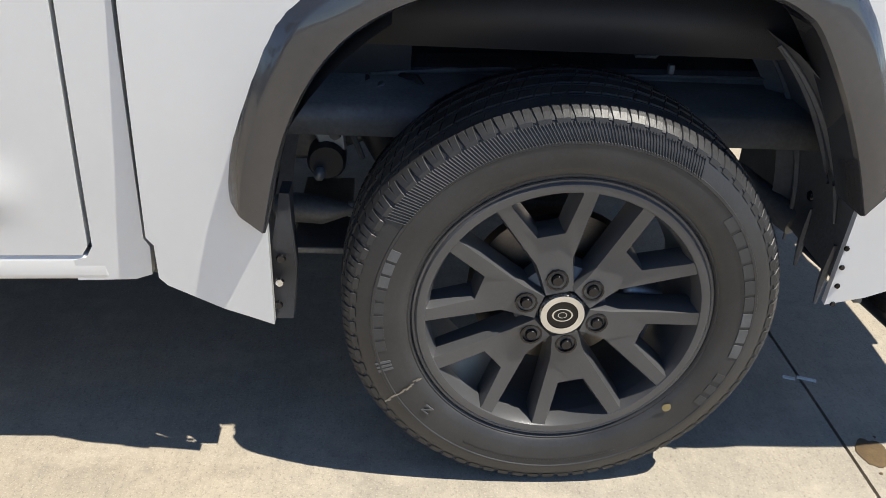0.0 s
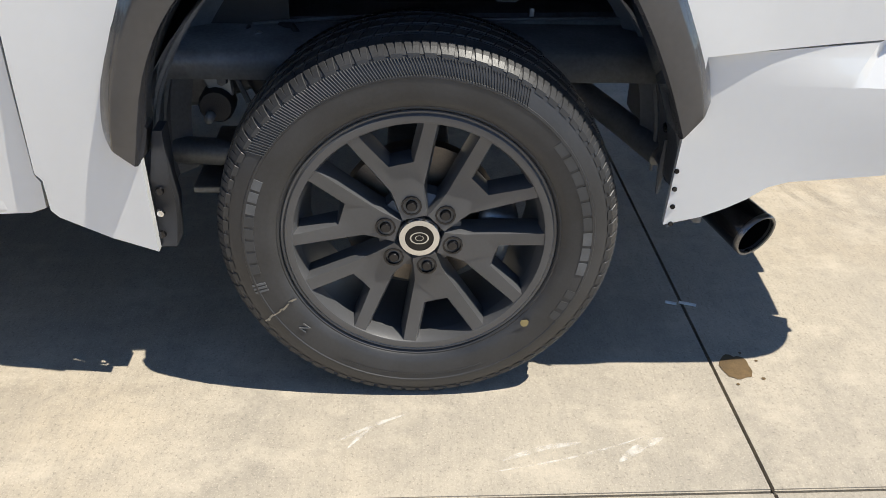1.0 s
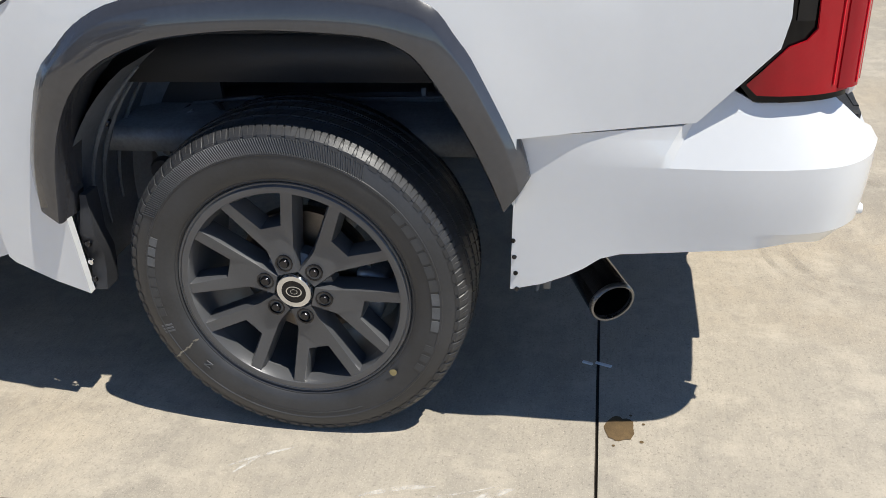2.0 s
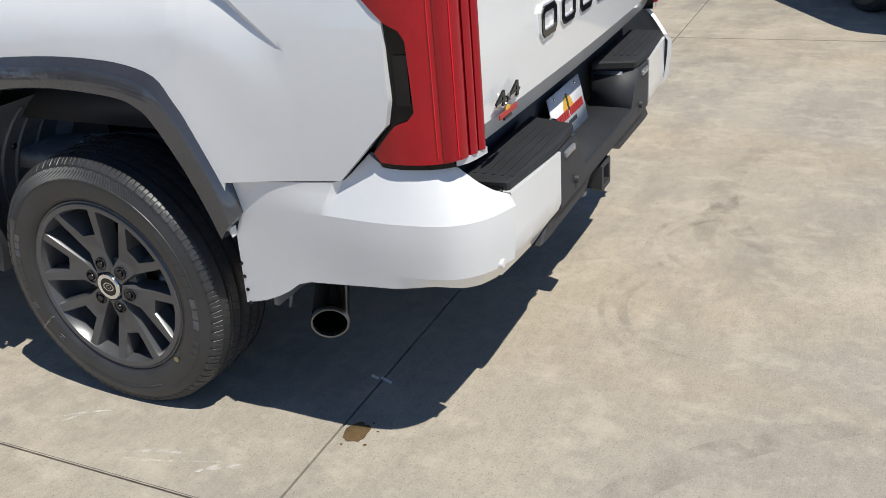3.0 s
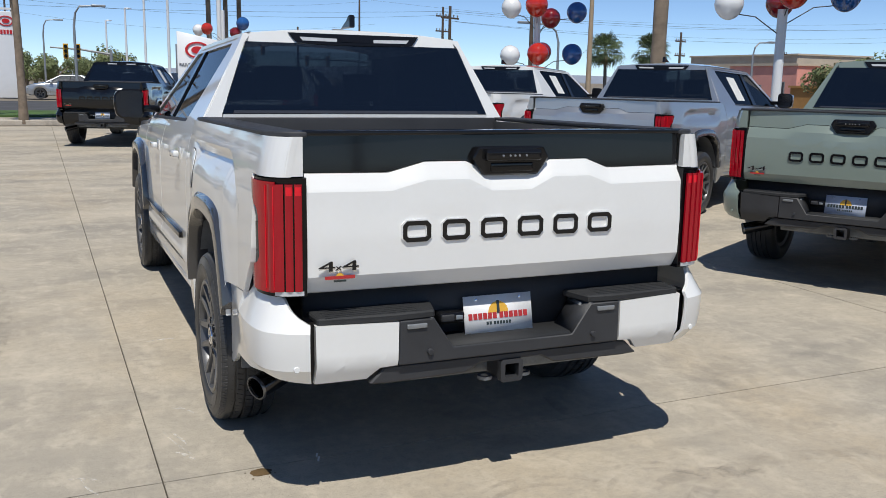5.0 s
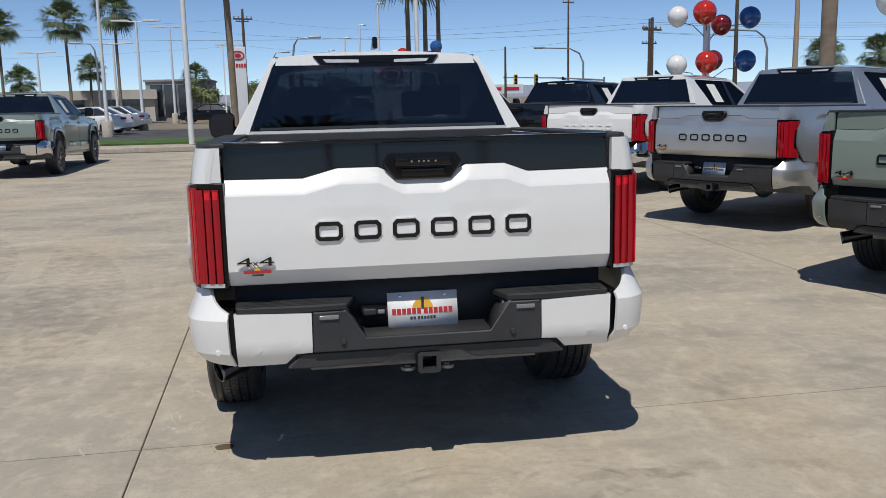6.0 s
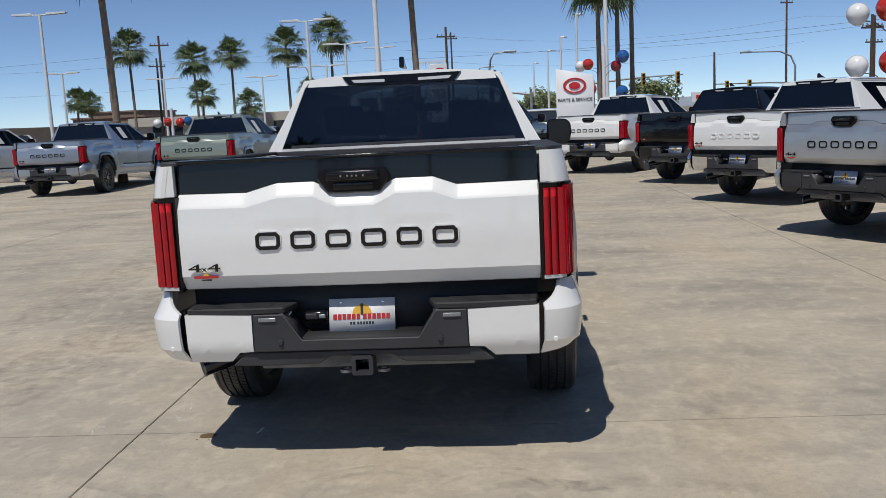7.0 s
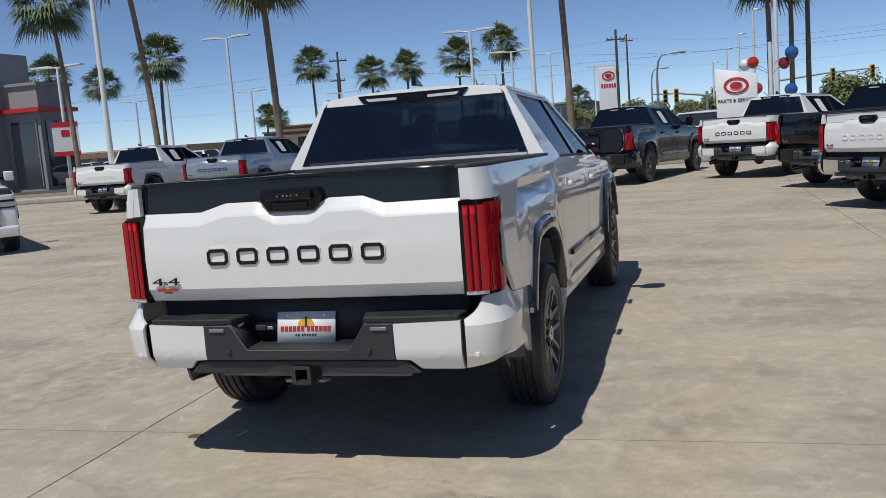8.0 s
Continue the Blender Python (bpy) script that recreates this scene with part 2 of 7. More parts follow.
# ---- pickup truck ----
RAKE = Matrix(((1, 0, 0, 0), (0, 1, 0, 0), (0, -0.03, 1, 0), (0, 0, 0, 1)))  # the body leans nose-down on its springs
RAIL_RAKE = Matrix(((1, 0, 0, 0), (0, 1, 0, 0), (0, -0.0157, 1, 0), (0, 0, 0, 1)))  # the bed rails lean less
WHEELBASE = 3.70


def curve(table, x):
    """Straight lines through (x, y) pairs."""
    if x <= table[0][0]:
        return table[0][1]
    for (a, p), (b, q) in zip(table, table[1:]):
        if x <= b:
            return p + (q - p) * (x - a) / (b - a)
    return table[-1][1]


def soft_through(pts, i, t):
    """A smooth line through points, t of the way from point i to the next."""
    p0, p1, p2, p3 = (Vector(pts[min(max(k, 0), len(pts) - 1)]) for k in (i - 1, i, i + 1, i + 2))
    return 0.5 * (2 * p1 + (p2 - p0) * t + (2 * p0 - 5 * p1 + 4 * p2 - p3) * t * t + (3 * p1 - p0 - 3 * p2 + p3) * t ** 3)


def soft_curve(table, x):
    """A smooth line through (x, y) pairs."""
    if x <= table[0][0]:
        return table[0][1]
    for i, (p, q) in enumerate(zip(table, table[1:])):
        if x <= q[0]:
            t = (x - p[0]) / (q[0] - p[0])
            m = [(table[min(k + 1, len(table) - 1)][1] - table[max(k - 1, 0)][1]) / (table[min(k + 1, len(table) - 1)][0] - table[max(k - 1, 0)][0]) * (q[0] - p[0]) for k in (i, i + 1)]
            return (2 * t ** 3 - 3 * t * t + 1) * p[1] + (t ** 3 - 2 * t * t + t) * m[0] + (3 * t * t - 2 * t ** 3) * q[1] + (t ** 3 - t * t) * m[1]
    return table[-1][1]


class Way:
    """A line in plan, (x, y) by its running length, for skins that turn a corner."""

    def __init__(self, pts):
        raw = [Vector(p) for p in pts]
        self.pts = []
        for i in range(len(raw) - 1):
            p0, p1, p2, p3 = raw[max(i - 1, 0)], raw[i], raw[i + 1], raw[min(i + 2, len(raw) - 1)]
            for k in range(5):
                t = k / 5
                self.pts.append(0.5 * (2 * p1 + (p2 - p0) * t + (2 * p0 - 5 * p1 + 4 * p2 - p3) * t * t + (3 * p1 - p0 - 3 * p2 + p3) * t ** 3))
        self.pts.append(raw[-1])
        self.at = [0.0]
        for a, b in zip(self.pts, self.pts[1:]):
            self.at.append(self.at[-1] + (b - a).length)
        self.end = self.at[-1]

    def s_of_y(self, y):
        for i, (a, b) in enumerate(zip(self.pts, self.pts[1:])):
            if b.y <= y <= a.y:
                return self.at[i] + (self.at[i + 1] - self.at[i]) * (a.y - y) / (a.y - b.y)
        return 0.0 if y > self.pts[0].y else self.end

    def place(self, s):
        s = min(max(s, 0.0), self.end)
        for i in range(len(self.pts) - 1):
            if s <= self.at[i + 1] + 1e-9:
                break
        t = (s - self.at[i]) / (self.at[i + 1] - self.at[i])
        a, b = self.pts[i], self.pts[i + 1]
        d0 = self.pts[min(i + 1, len(self.pts) - 1)] - self.pts[max(i - 1, 0)] if i else b - a
        d1 = self.pts[min(i + 2, len(self.pts) - 1)] - a
        d = (d0.normalized() * (1 - t) + d1.normalized() * t).normalized()
        out = Vector((-d.y, d.x))
        return a.lerp(b, t), out

    def skin(self, side, inset):
        def fn(s, z, d):
            p, out = self.place(s)
            q = p - out * (inset(s, z) + d)
            return Vector((q.x * side, q.y, z))
        return fn


BED_X = [(0.36, 0.976), (0.6, 0.984), (0.8, 0.987), (1.0, 0.984), (1.15, 0.974), (1.25, 0.958), (1.33, 0.945), (1.44, 0.92)]
CREASE_Z = [(-1.05, 0.92), (-0.72, 1.115), (-0.55, 1.25), (-0.47, 1.295), (-0.41, 1.312), (0.25, 1.297), (0.7, 1.285)]
FLARE_OUT = [(0.583, 0.604), (0.586, 0.64), (0.574, 0.723), (0.517, 0.888), (0.468, 0.952), (0.408, 1.008), (0.318, 1.052), (0.2, 1.072), (0.0, 1.083), (-0.15, 1.082), (-0.27, 1.07), (-0.360, 1.042), (-0.406, 0.989), (-0.442, 0.938), (-0.513, 0.782), (-0.537, 0.686)]
FLARE_IN = [(-0.483, 0.618), (-0.443, 0.72), (-0.392, 0.824), (-0.332, 0.919), (-0.295, 0.952), (-0.238, 0.974), (-0.1, 0.986), (0.019, 0.989), (0.15, 0.98), (0.237, 0.964), (0.342, 0.92), (0.425, 0.845), (0.485, 0.724), (0.522, 0.556)]
GATE_Y = [(0.835, -1.112), (0.845, -1.128), (0.905, -1.158), (1.05, -1.16), (1.213, -1.15), (1.222, -1.146), (1.277, -1.114), (1.43, -1.106)]
GATE_EDGE = [(-0.812, 1.277), (-0.495, 1.274), (-0.352, 1.312), (-0.185, 1.312), (-0.085, 1.264), (0.085, 1.264), (0.185, 1.312), (0.352, 1.312), (0.455, 1.274), (0.812, 1.277)]
DOOR_X = [(0.44, 0.960), (0.56, 0.966), (0.7, 0.973), (0.9, 0.978), (1.1, 0.976), (1.2, 0.966), (1.3, 0.945), (1.36, 0.922), (1.39, 0.905)]
BUMPER_WAY = Way([(0.975, -0.49), (0.984, -0.65), (0.986, -0.82), (0.982, -0.97), (0.968, -1.075), (0.945, -1.128), (0.905, -1.165), (0.862, -1.184), (0.818, -1.198)])
LAMP_WAY = Way([(0.952, -0.90), (0.968, -0.98), (0.962, -1.04), (0.945, -1.085), (0.918, -1.12), (0.885, -1.137), (0.815, -1.15)])


def fold_band(y):
    """Height of the folded band along the bed side; it runs out to a point."""
    return 0.05 * min(1.0, max(0.0, (y + 0.74) / 0.30)) * (1 - smooth(0.42, 0.62, y))


BED_FOLDS = [((a[0], a[1]), (b[0], b[1])) for a, b in zip(CREASE_Z[1:-1], CREASE_Z[2:])]
BED_FOLDS += [((a[0], a[1] - fold_band(a[0])), (b[0], b[1] - fold_band(b[0]))) for a, b in zip(CREASE_Z[1:-1], CREASE_Z[2:])]


BED_FOLDS += [((y, 0), (y, 1)) for y in (-1.128, -1.124, -1.116, -1.106, -1.09, -1.07, -1.04, -0.74, -0.72, -0.55, -0.47, -0.44, -0.41)]


def bed_skin(side):
    def fn(y, z, d):
        x = soft_curve(BED_X, z)
        t = curve(CREASE_Z, y) - z
        band = fold_band(y)
        w = band / 0.05
        if t > 0 and w > 0:
            x -= 0.030 * w * min(1.0, t / band)
            if t > band:
                r = min(1.0, (t - band) / 0.14)
                x += 0.040 * w * (1 - (1 - r) ** 2)
        arch_r = math.hypot((y - 0.02) / 0.575, (z - 0.44) / 0.645)
        x += 0.007 * (1 - smooth(0.98, 1.30, arch_r))
        if y < -1.0:
            k = min(0.985, (-1.0 - y) / 0.133)
            x -= 0.085 * (1 - math.sqrt(1 - k * k))
        return Vector(((x - d) * side, y, z))
    return fn


GATE_FOLDS = [((-1, z), (1, z)) for z in (0.845, 0.905, 1.10, 1.15)]
GATE_FOLDS += [((a[0], a[1] - dz), (b[0], b[1] - dz)) for a, b in zip(GATE_EDGE, GATE_EDGE[1:]) for dz in (0.064, 0.055)]
GATE_FOLDS += [((x, 0), (x, 1)) for x, z in GATE_EDGE[1:-1]]


def gate_skin(x, z, d):
    shift = curve(GATE_EDGE, x) - 1.277 if z > 1.1 else 0.0
    return Vector((x, curve(GATE_Y, z - shift * min(1.0, max(0.0, (z - 1.10) / 0.05))) + 0.014 * (x / 0.81) ** 2 + d, z))


def door_skin(side):
    def fn(y, z, d):
        x = soft_curve(DOOR_X, z) - 0.03 * smooth(3.9, 4.6, y)
        x += 0.020 * smooth(0.90, 1.02, y) * (1 - smooth(3.0, 3.2, y)) * smooth(0.56, 0.622, z) * (1 - smooth(0.632, 0.70, z))
        return Vector(((x - d) * side, y, z - 0.03 * y))
    return fn


def cabin_skin(side):
    def fn(y, z, d):
        return Vector(((0.905 - 0.55 * (z - 1.385) - d) * side, y, z - 0.03 * y))
    return fn


def back_skin(x, z, d):
    return Vector((x, 0.70 + (z - 1.385) * 0.28 + d - 0.03 * (x / 0.8) ** 2 + 0.03, z - 0.022))


def arch(outer, inner, centre, side, x0, x1):
    """A flare: a band between two edges, swelling outwards, with its own thickness."""
    bm = bmesh.new()
    n = 48

    def along(line, t):
        k = t * (len(line) - 1)
        i = min(int(k), len(line) - 2)
        return Vector(soft_through(line, i, k - i))

    rows = []
    for i in range(n + 1):
        o, q = along(outer, i / n), along(inner[::-1], i / n)
        row = []
        for t, x in ((0.0, x0), (0.0, x1 - 0.034), (0.05, x1 - 0.026), (0.30, x1 - 0.003), (0.36, x1), (0.94, x1 + 0.002), (1.0, x1 - 0.006), (1.03, x0)):
            p = o.lerp(q, t)
            row.append(bm.verts.new((x * side, p.x + centre, p.y)))
        rows.append(row)
    for a, b in zip(rows, rows[1:]):
        for j in range(len(a) - 1):
            bm.faces.new((a[j], a[j + 1], b[j + 1], b[j]))
    for row in (rows[0], rows[-1]):
        bm.faces.new(row)
    bmesh.ops.recalc_face_normals(bm, faces=bm.faces[:])
    return sharp(bm, 32)


def ring_frame(x0, x1, z0, z1, bar, cut, y0, y1):
    """A plain chamfered bar shape standing in for a badge character."""
    outer = [(x0 + cut, z0), (x1 - cut, z0), (x1, z0 + cut), (x1, z1 - cut), (x1 - cut, z1), (x0 + cut, z1), (x0, z1 - cut), (x0, z0 + cut)]
    inner = [(x0 + bar + cut * 0.4, z0 + bar), (x1 - bar - cut * 0.4, z0 + bar), (x1 - bar, z0 + bar + cut * 0.4), (x1 - bar, z1 - bar - cut * 0.4), (x1 - bar - cut * 0.4, z1 - bar), (x0 + bar + cut * 0.4, z1 - bar), (x0 + bar, z1 - bar - cut * 0.4), (x0 + bar, z0 + bar + cut * 0.4)]
    bm = bmesh.new()
    v = [[bm.verts.new((x, y, z)) for x, z in line] for line in (outer, inner) for y in (y0, y1)]
    for i in range(8):
        j = (i + 1) % 8
        for a, b in ((0, 2), (2, 3), (3, 1), (1, 0)):
            bm.faces.new((v[a][i], v[a][j], v[b][j], v[b][i]))
    bmesh.ops.recalc_face_normals(bm, faces=bm.faces[:])
    return sharp(bm, 30)


# wheel: built once at the origin, outboard side towards -x
TYRE_R, RIM_R = 0.402, 0.272


def wheel_meshes(detail):
    out = []

    def keep(name, bm, mat, label="", smooth_shade=True):
        me = bpy.data.meshes.new(name)
        bm.to_mesh(me)
        bm.free()
        me.materials.append(mat)
        for p in me.polygons:
            p.use_smooth = smooth_shade
        out.append((name, me, mat, label))

    seg = 96 if detail else 40
    # barrel and lip
    keep("rim", lathe([(RIM_R, -0.108), (RIM_R + 0.002, -0.118), (RIM_R, -0.1205), (RIM_R - 0.004, -0.120), (RIM_R - 0.010, -0.114), (RIM_R - 0.020, -0.106), (RIM_R - 0.026, -0.090), (RIM_R - 0.034, -0.06), (RIM_R - 0.045, 0.02), (RIM_R - 0.03, 0.10), (RIM_R, 0.11)], seg), None)
    half = [(0.270, -0.108), (0.2755, -0.119), (0.279, -0.1225), (0.282, -0.1220), (0.286, -0.1265), (0.30, -0.131), (0.322, -0.1338), (0.34, -0.1335), (0.3415, -0.1350), (0.346, -0.1345), (0.347, -0.1325), (0.364, -0.128), (0.378, -0.1205), (0.3795, -0.1215), (0.384, -0.118), (0.389, -0.111), (0.394, -0.102)]
    prof = half[:]
    for gx in (-0.064, -0.022, 0.022, 0.064):
        edge = 0.0045
        r = TYRE_R - 0.9 * gx * gx
        prof += [(r, gx - edge), (r - 0.008, gx - edge + 0.001), (r - 0.008, gx + edge - 0.001), (r, gx + edge)]
    prof += [(r, -x) for r, x in reversed(half)]
    keep("tyre", lathe(prof, seg), RUBBER, "black road tyre with raised sidewall markings")
    if detail:
        # shoulder and centre tread blocks
        bm = bmesh.new()
        rows = [(-0.097, -0.071, 100, 0.004, 0.0), (-0.056, -0.030, 90, 0.004, 0.5), (-0.014, 0.014, 90, 0.004, 0.0), (0.030, 0.056, 90, 0.004, 0.5), (0.071, 0.097, 100, 0.004, 0.3)]
        for xa, xb, cnt, rise, off in rows:
            for i in range(cnt):
                a0, a1 = 2 * math.pi * (i + off) / cnt, 2 * math.pi * (i + off + 0.88) / cnt
                skew = 0.35 * 2 * math.pi / cnt
                quad = []
                for rr in (0.0, 1.0):
                    for x, sk in ((xa, 0), (xb, skew)):
                        for a in (a0, a1):
                            r = TYRE_R - 0.9 * x * x - 0.003 + (0.003 + rise * 0.7) * rr - (0.004 if abs(x) > 0.09 else 0)
                            quad.append(bm.verts.new((x, r * math.cos(a + sk), r * math.sin(a + sk))))
                v = quad
                for f in ((4, 5, 7, 6), (0, 1, 5, 4), (2, 3, 7, 6), (0, 2, 6, 4), (1, 3, 7, 5)):
                    bm.faces.new([v[k] for k in f])
        bmesh.ops.recalc_face_normals(bm, faces=bm.faces[:])
        keep("tread", bm, RUBBER, "", False)
        # shoulder lugs, running down the edge of the sidewall
        bm = bmesh.new()
        for side in (-1, 1):
            for i in range(156):
                ring = []
                for r, x in ((0.373, 0.1245), (0.3815, 0.1215), (0.391, 0.110), (0.397, 0.099)):
                    for da, up in ((0.0, 0.0), (0.003, 0.0015), (0.031, 0.0015), (0.034, 0.0)):
                        a = 2 * math.pi * i / 156 + da + (0.016 if i % 2 else 0.0) * (0.397 - r) / 0.02
                        k = up if r > 0.375 else 0.0
                        ring.append(bm.verts.new((side * (x + k * 0.75), (r + k * 0.65) * math.cos(a), (r + k * 0.65) * math.sin(a))))
                for p in range(3):
                    for q in range(3):
                        bm.faces.new((ring[p * 4 + q], ring[p * 4 + q + 1], ring[p * 4 + q + 5], ring[p * 4 + q + 4]))
        bmesh.ops.recalc_face_normals(bm, faces=bm.faces[:])
        keep("shoulder_lug", bm, RUBBER, "", False)
        # fine radial ribs of the sidewall
        for a0, a1, cnt, r0, r1 in ((-34, 58, 105, 0.344, 0.376), (150, 205, 60, 0.325, 0.345)):
            bm = bmesh.new()
            for i in range(cnt):
                a = radians(a0 + (a1 - a0) * i / cnt)
                vs = []
                for r, x in ((r0, -0.1335), (r1, -0.1222)):
                    for da, dx in ((-0.0055, 0.0008), (0, -0.0030), (0.0055, 0.0008)):
                        vs.append(bm.verts.new((x + dx, r * math.sin(a + da + (r - r0) * 1.2), r * math.cos(a + da + (r - r0) * 1.2))))
                bm.faces.new((vs[0], vs[1], vs[4], vs[3])), bm.faces.new((vs[1], vs[2], vs[5], vs[4]))
            keep("sidewall_rib", bm, RUBBER_MARK, "", False)

        def arc_bar(a_from, a_to, r0, r1, mat, name):
            bm = bmesh.new()
            n = 2 + int(abs(a_to - a_from) / 3)
            rows = []
            for i in range(n + 1):
                a = radians(a_from + (a_to - a_from) * i / n)
                rows.append([bm.verts.new((x, r * math.sin(a), r * math.cos(a))) for r, x in ((r0, -0.131), (r0, -0.1352), (r1, -0.1345), (r1, -0.128))])
            for p, q in zip(rows, rows[1:]):
                for j in range(3):
                    bm.faces.new((p[j], p[j + 1], q[j + 1], q[j]))
            bm.faces.new(rows[0]), bm.faces.new(rows[-1])
            bmesh.ops.recalc_face_normals(bm, faces=bm.faces[:])
            keep(name, bm, mat, "", False)

        # paler bars carry the silver reflection on the raised letters as colour
        for i in range(8):
            arc_bar(66 + i * 4.7, 66 + i * 4.7 + 3.7, 0.323, 0.341, PALE_MARK if i < 3 else RUBBER_MARK, "sidewall_bar")
        for i in range(9):
            arc_bar(-50 - i * 6.0, -50 - i * 6.0 - 4.9, 0.323, 0.343, PALE_MARK if i > 5 else RUBBER_MARK, "sidewall_bar")
        for i in range(3):
            arc_bar(-110 - i * 5.0, -110 - i * 5.0 - 3.2, 0.322, 0.342, RUBBER_MARK, "sidewall_bar")
        for i in range(3):
            arc_bar(106.5 + i * 1.4, 107.3 + i * 1.4, 0.322, 0.350, PALE_MARK, "sidewall_bar")
        # chalk line, small letter and paint dot
        bm = bmesh.new()
        for i in range(14):
            t = i / 14
            a, r = radians(118 + 3 * t + random.uniform(-0.5, 0.5)), 0.285 + 0.085 * t
            w = random.uniform(0.001, 0.004)
            x = -0.1365 if 0.30 < r < 0.35 else -0.132
            vs = [bm.verts.new((x, (r + dr) * math.sin(a + da), (r + dr) * math.cos(a + da))) for dr, da in ((-0.003, -w / r), (0.004, -w / r * 0.6), (0.004, w / r), (-0.003, w / r * 0.5))]
            bm.faces.new(vs)
        keep("chalk_line", bm, CHALK, "", False)
        bm = words("N", 0.026, 0.002)
        moved(bm, Matrix.Translation((-0.135, 0.312 * math.sin(radians(131)), 0.312 * math.cos(radians(131)))) @ Matrix.Rotation(radians(-49), 4, "X") @ Matrix.Rotation(radians(-90), 4, "Z"))
        keep("sidewall_letter", bm, PALE_MARK, "", False)
        bm = bmesh.new()
        bmesh.ops.create_circle(bm, cap_ends=True, segments=9, radius=0.009)
        for v in bm.verts:
            v.co.x *= random.uniform(0.8, 1.2)
        moved(bm, Matrix.Translation((-0.1348, 0.292 * math.sin(radians(-131)), 0.292 * math.cos(radians(-131)))) @ Matrix.Rotation(radians(-90), 4, "Y"))
        keep("paint_dot", bm, DOT, "", False)
    keep("rim_face", lathe([(0.240, -0.090), (0.243, -0.108), (0.2495, -0.1232), (0.253, -0.1240), (0.264, -0.1236), (0.2685, -0.119), (0.270, -0.108)], seg), None)
    # forked spokes
    right = [(0.045, 0.024), (0.086, 0.029), (0.106, 0.0330), (0.222, 0.0815), (0.240, 0.0895), (0.250, 0.064), (0.234, 0.0595), (0.160, 0.0250)]
    loop = right + [(u, -v) for u, v in reversed(right)]
    mids = [(0.045, 0.0), (0.086, 0.0), (0.160, 0.0)]
    for k in range(6):
        bm = bmesh.new()

        def lay(u, v, x):
            return bm.verts.new((x + 0.012 * smooth(0.05, 0.12, u) - 0.024 * smooth(0.12, 0.255, u), v, u))

        n = len(loop)
        levels = []
        for x, grow in ((-0.110, 0.0), (-0.097, 0.0055), (-0.058, 0.007)):
            ring = []
            for i, (u, v) in enumerate(loop):
                d = (Vector(loop[(i + 1) % n]) - Vector(loop[i - 1])).normalized()
                ring.append(lay(u - d.y * grow, v + d.x * grow, x))
            levels.append(ring)
        c = [lay(u, v, -0.108) for u, v in mids]
        f = levels[0]
        g = [f[n - 1 - i] for i in range(8)]
        for q, flip in ((f, False), (g, True)):
            for face in ((c[0], q[0], q[1], c[1]), (c[1], q[1], q[2], c[2]), (c[2], q[2], q[7]), (q[7], q[2], q[3], q[6]), (q[6], q[3], q[4], q[5])):
                bm.faces.new(face[::-1] if flip else face)
        for k2, (a, b) in enumerate(zip(levels, levels[1:])):
            for i in range(n):
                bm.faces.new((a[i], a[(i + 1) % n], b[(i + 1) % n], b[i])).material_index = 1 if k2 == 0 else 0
        bmesh.ops.recalc_face_normals(bm, faces=bm.faces[:])
        moved(bm, Matrix.Rotation(radians(-13 + 60 * k), 4, "X"))
        keep("spoke", sharp(bm, 25), None, "")
    keep("hub", lathe([(0.0, -0.096), (0.048, -0.096), (0.06, -0.09), (0.085, -0.08), (0.09, -0.05), (0.0, -0.05)], 36), None)
    for k in range(6):
        a = radians(13 + 60 * k)
        c = Vector((0, 0.07 * math.sin(a), 0.07 * math.cos(a)))
        bm = moved(lathe([(0.0, -0.112), (0.009, -0.112), (0.0115, -0.108), (0.0115, -0.098), (0.016, -0.0985), (0.017, -0.1085), (0.0205, -0.1085), (0.021, -0.09)], 6 if not detail else 12), Matrix.Translation(c))
        keep("lug_nut", bm, DARK_CHROME, "black lug nut")
    keep("centre_cap", lathe([(0.0, -0.1135), (0.028, -0.1135), (0.0285, -0.1125)], 32), GLOSS_BLACK)
    keep("cap_ring", lathe([(0.0285, -0.1125), (0.0288, -0.1150), (0.040, -0.1150), (0.043, -0.110), (0.043, -0.09)], 36), CHROME, "silver ring round the wheel cap")
    for ra, rb, dz in ((0.018, 0.013, 0.0), (0.008, 0.006, 0.0)):
        bm = lathe([(0.9, 0), (0.9, -0.001), (1.06, -0.001), (1.06, 0)], 24)
        moved(bm, Matrix.Translation((-0.1136, 0, dz)) @ Matrix.Diagonal((1, ra, rb, 1)))
        keep("cap_emblem", bm, CHROME)
    keep("brake_disc", lathe([(0.06, -0.02), (0.16, -0.02), (0.165, 0.0), (0.06, 0.0)], 40), BRAKE, "bare steel brake disc")
    keep("brake_caliper", moved(boxes((-0.045, 0.03, -0.06, 0.06, 0.12, 0.20), bevel=0.015), Matrix.Rotation(radians(-105 if detail else -100), 4, "X").inverted()), AXLE_GREY, "grey cast brake caliper")
    return out


WHEELS = {}


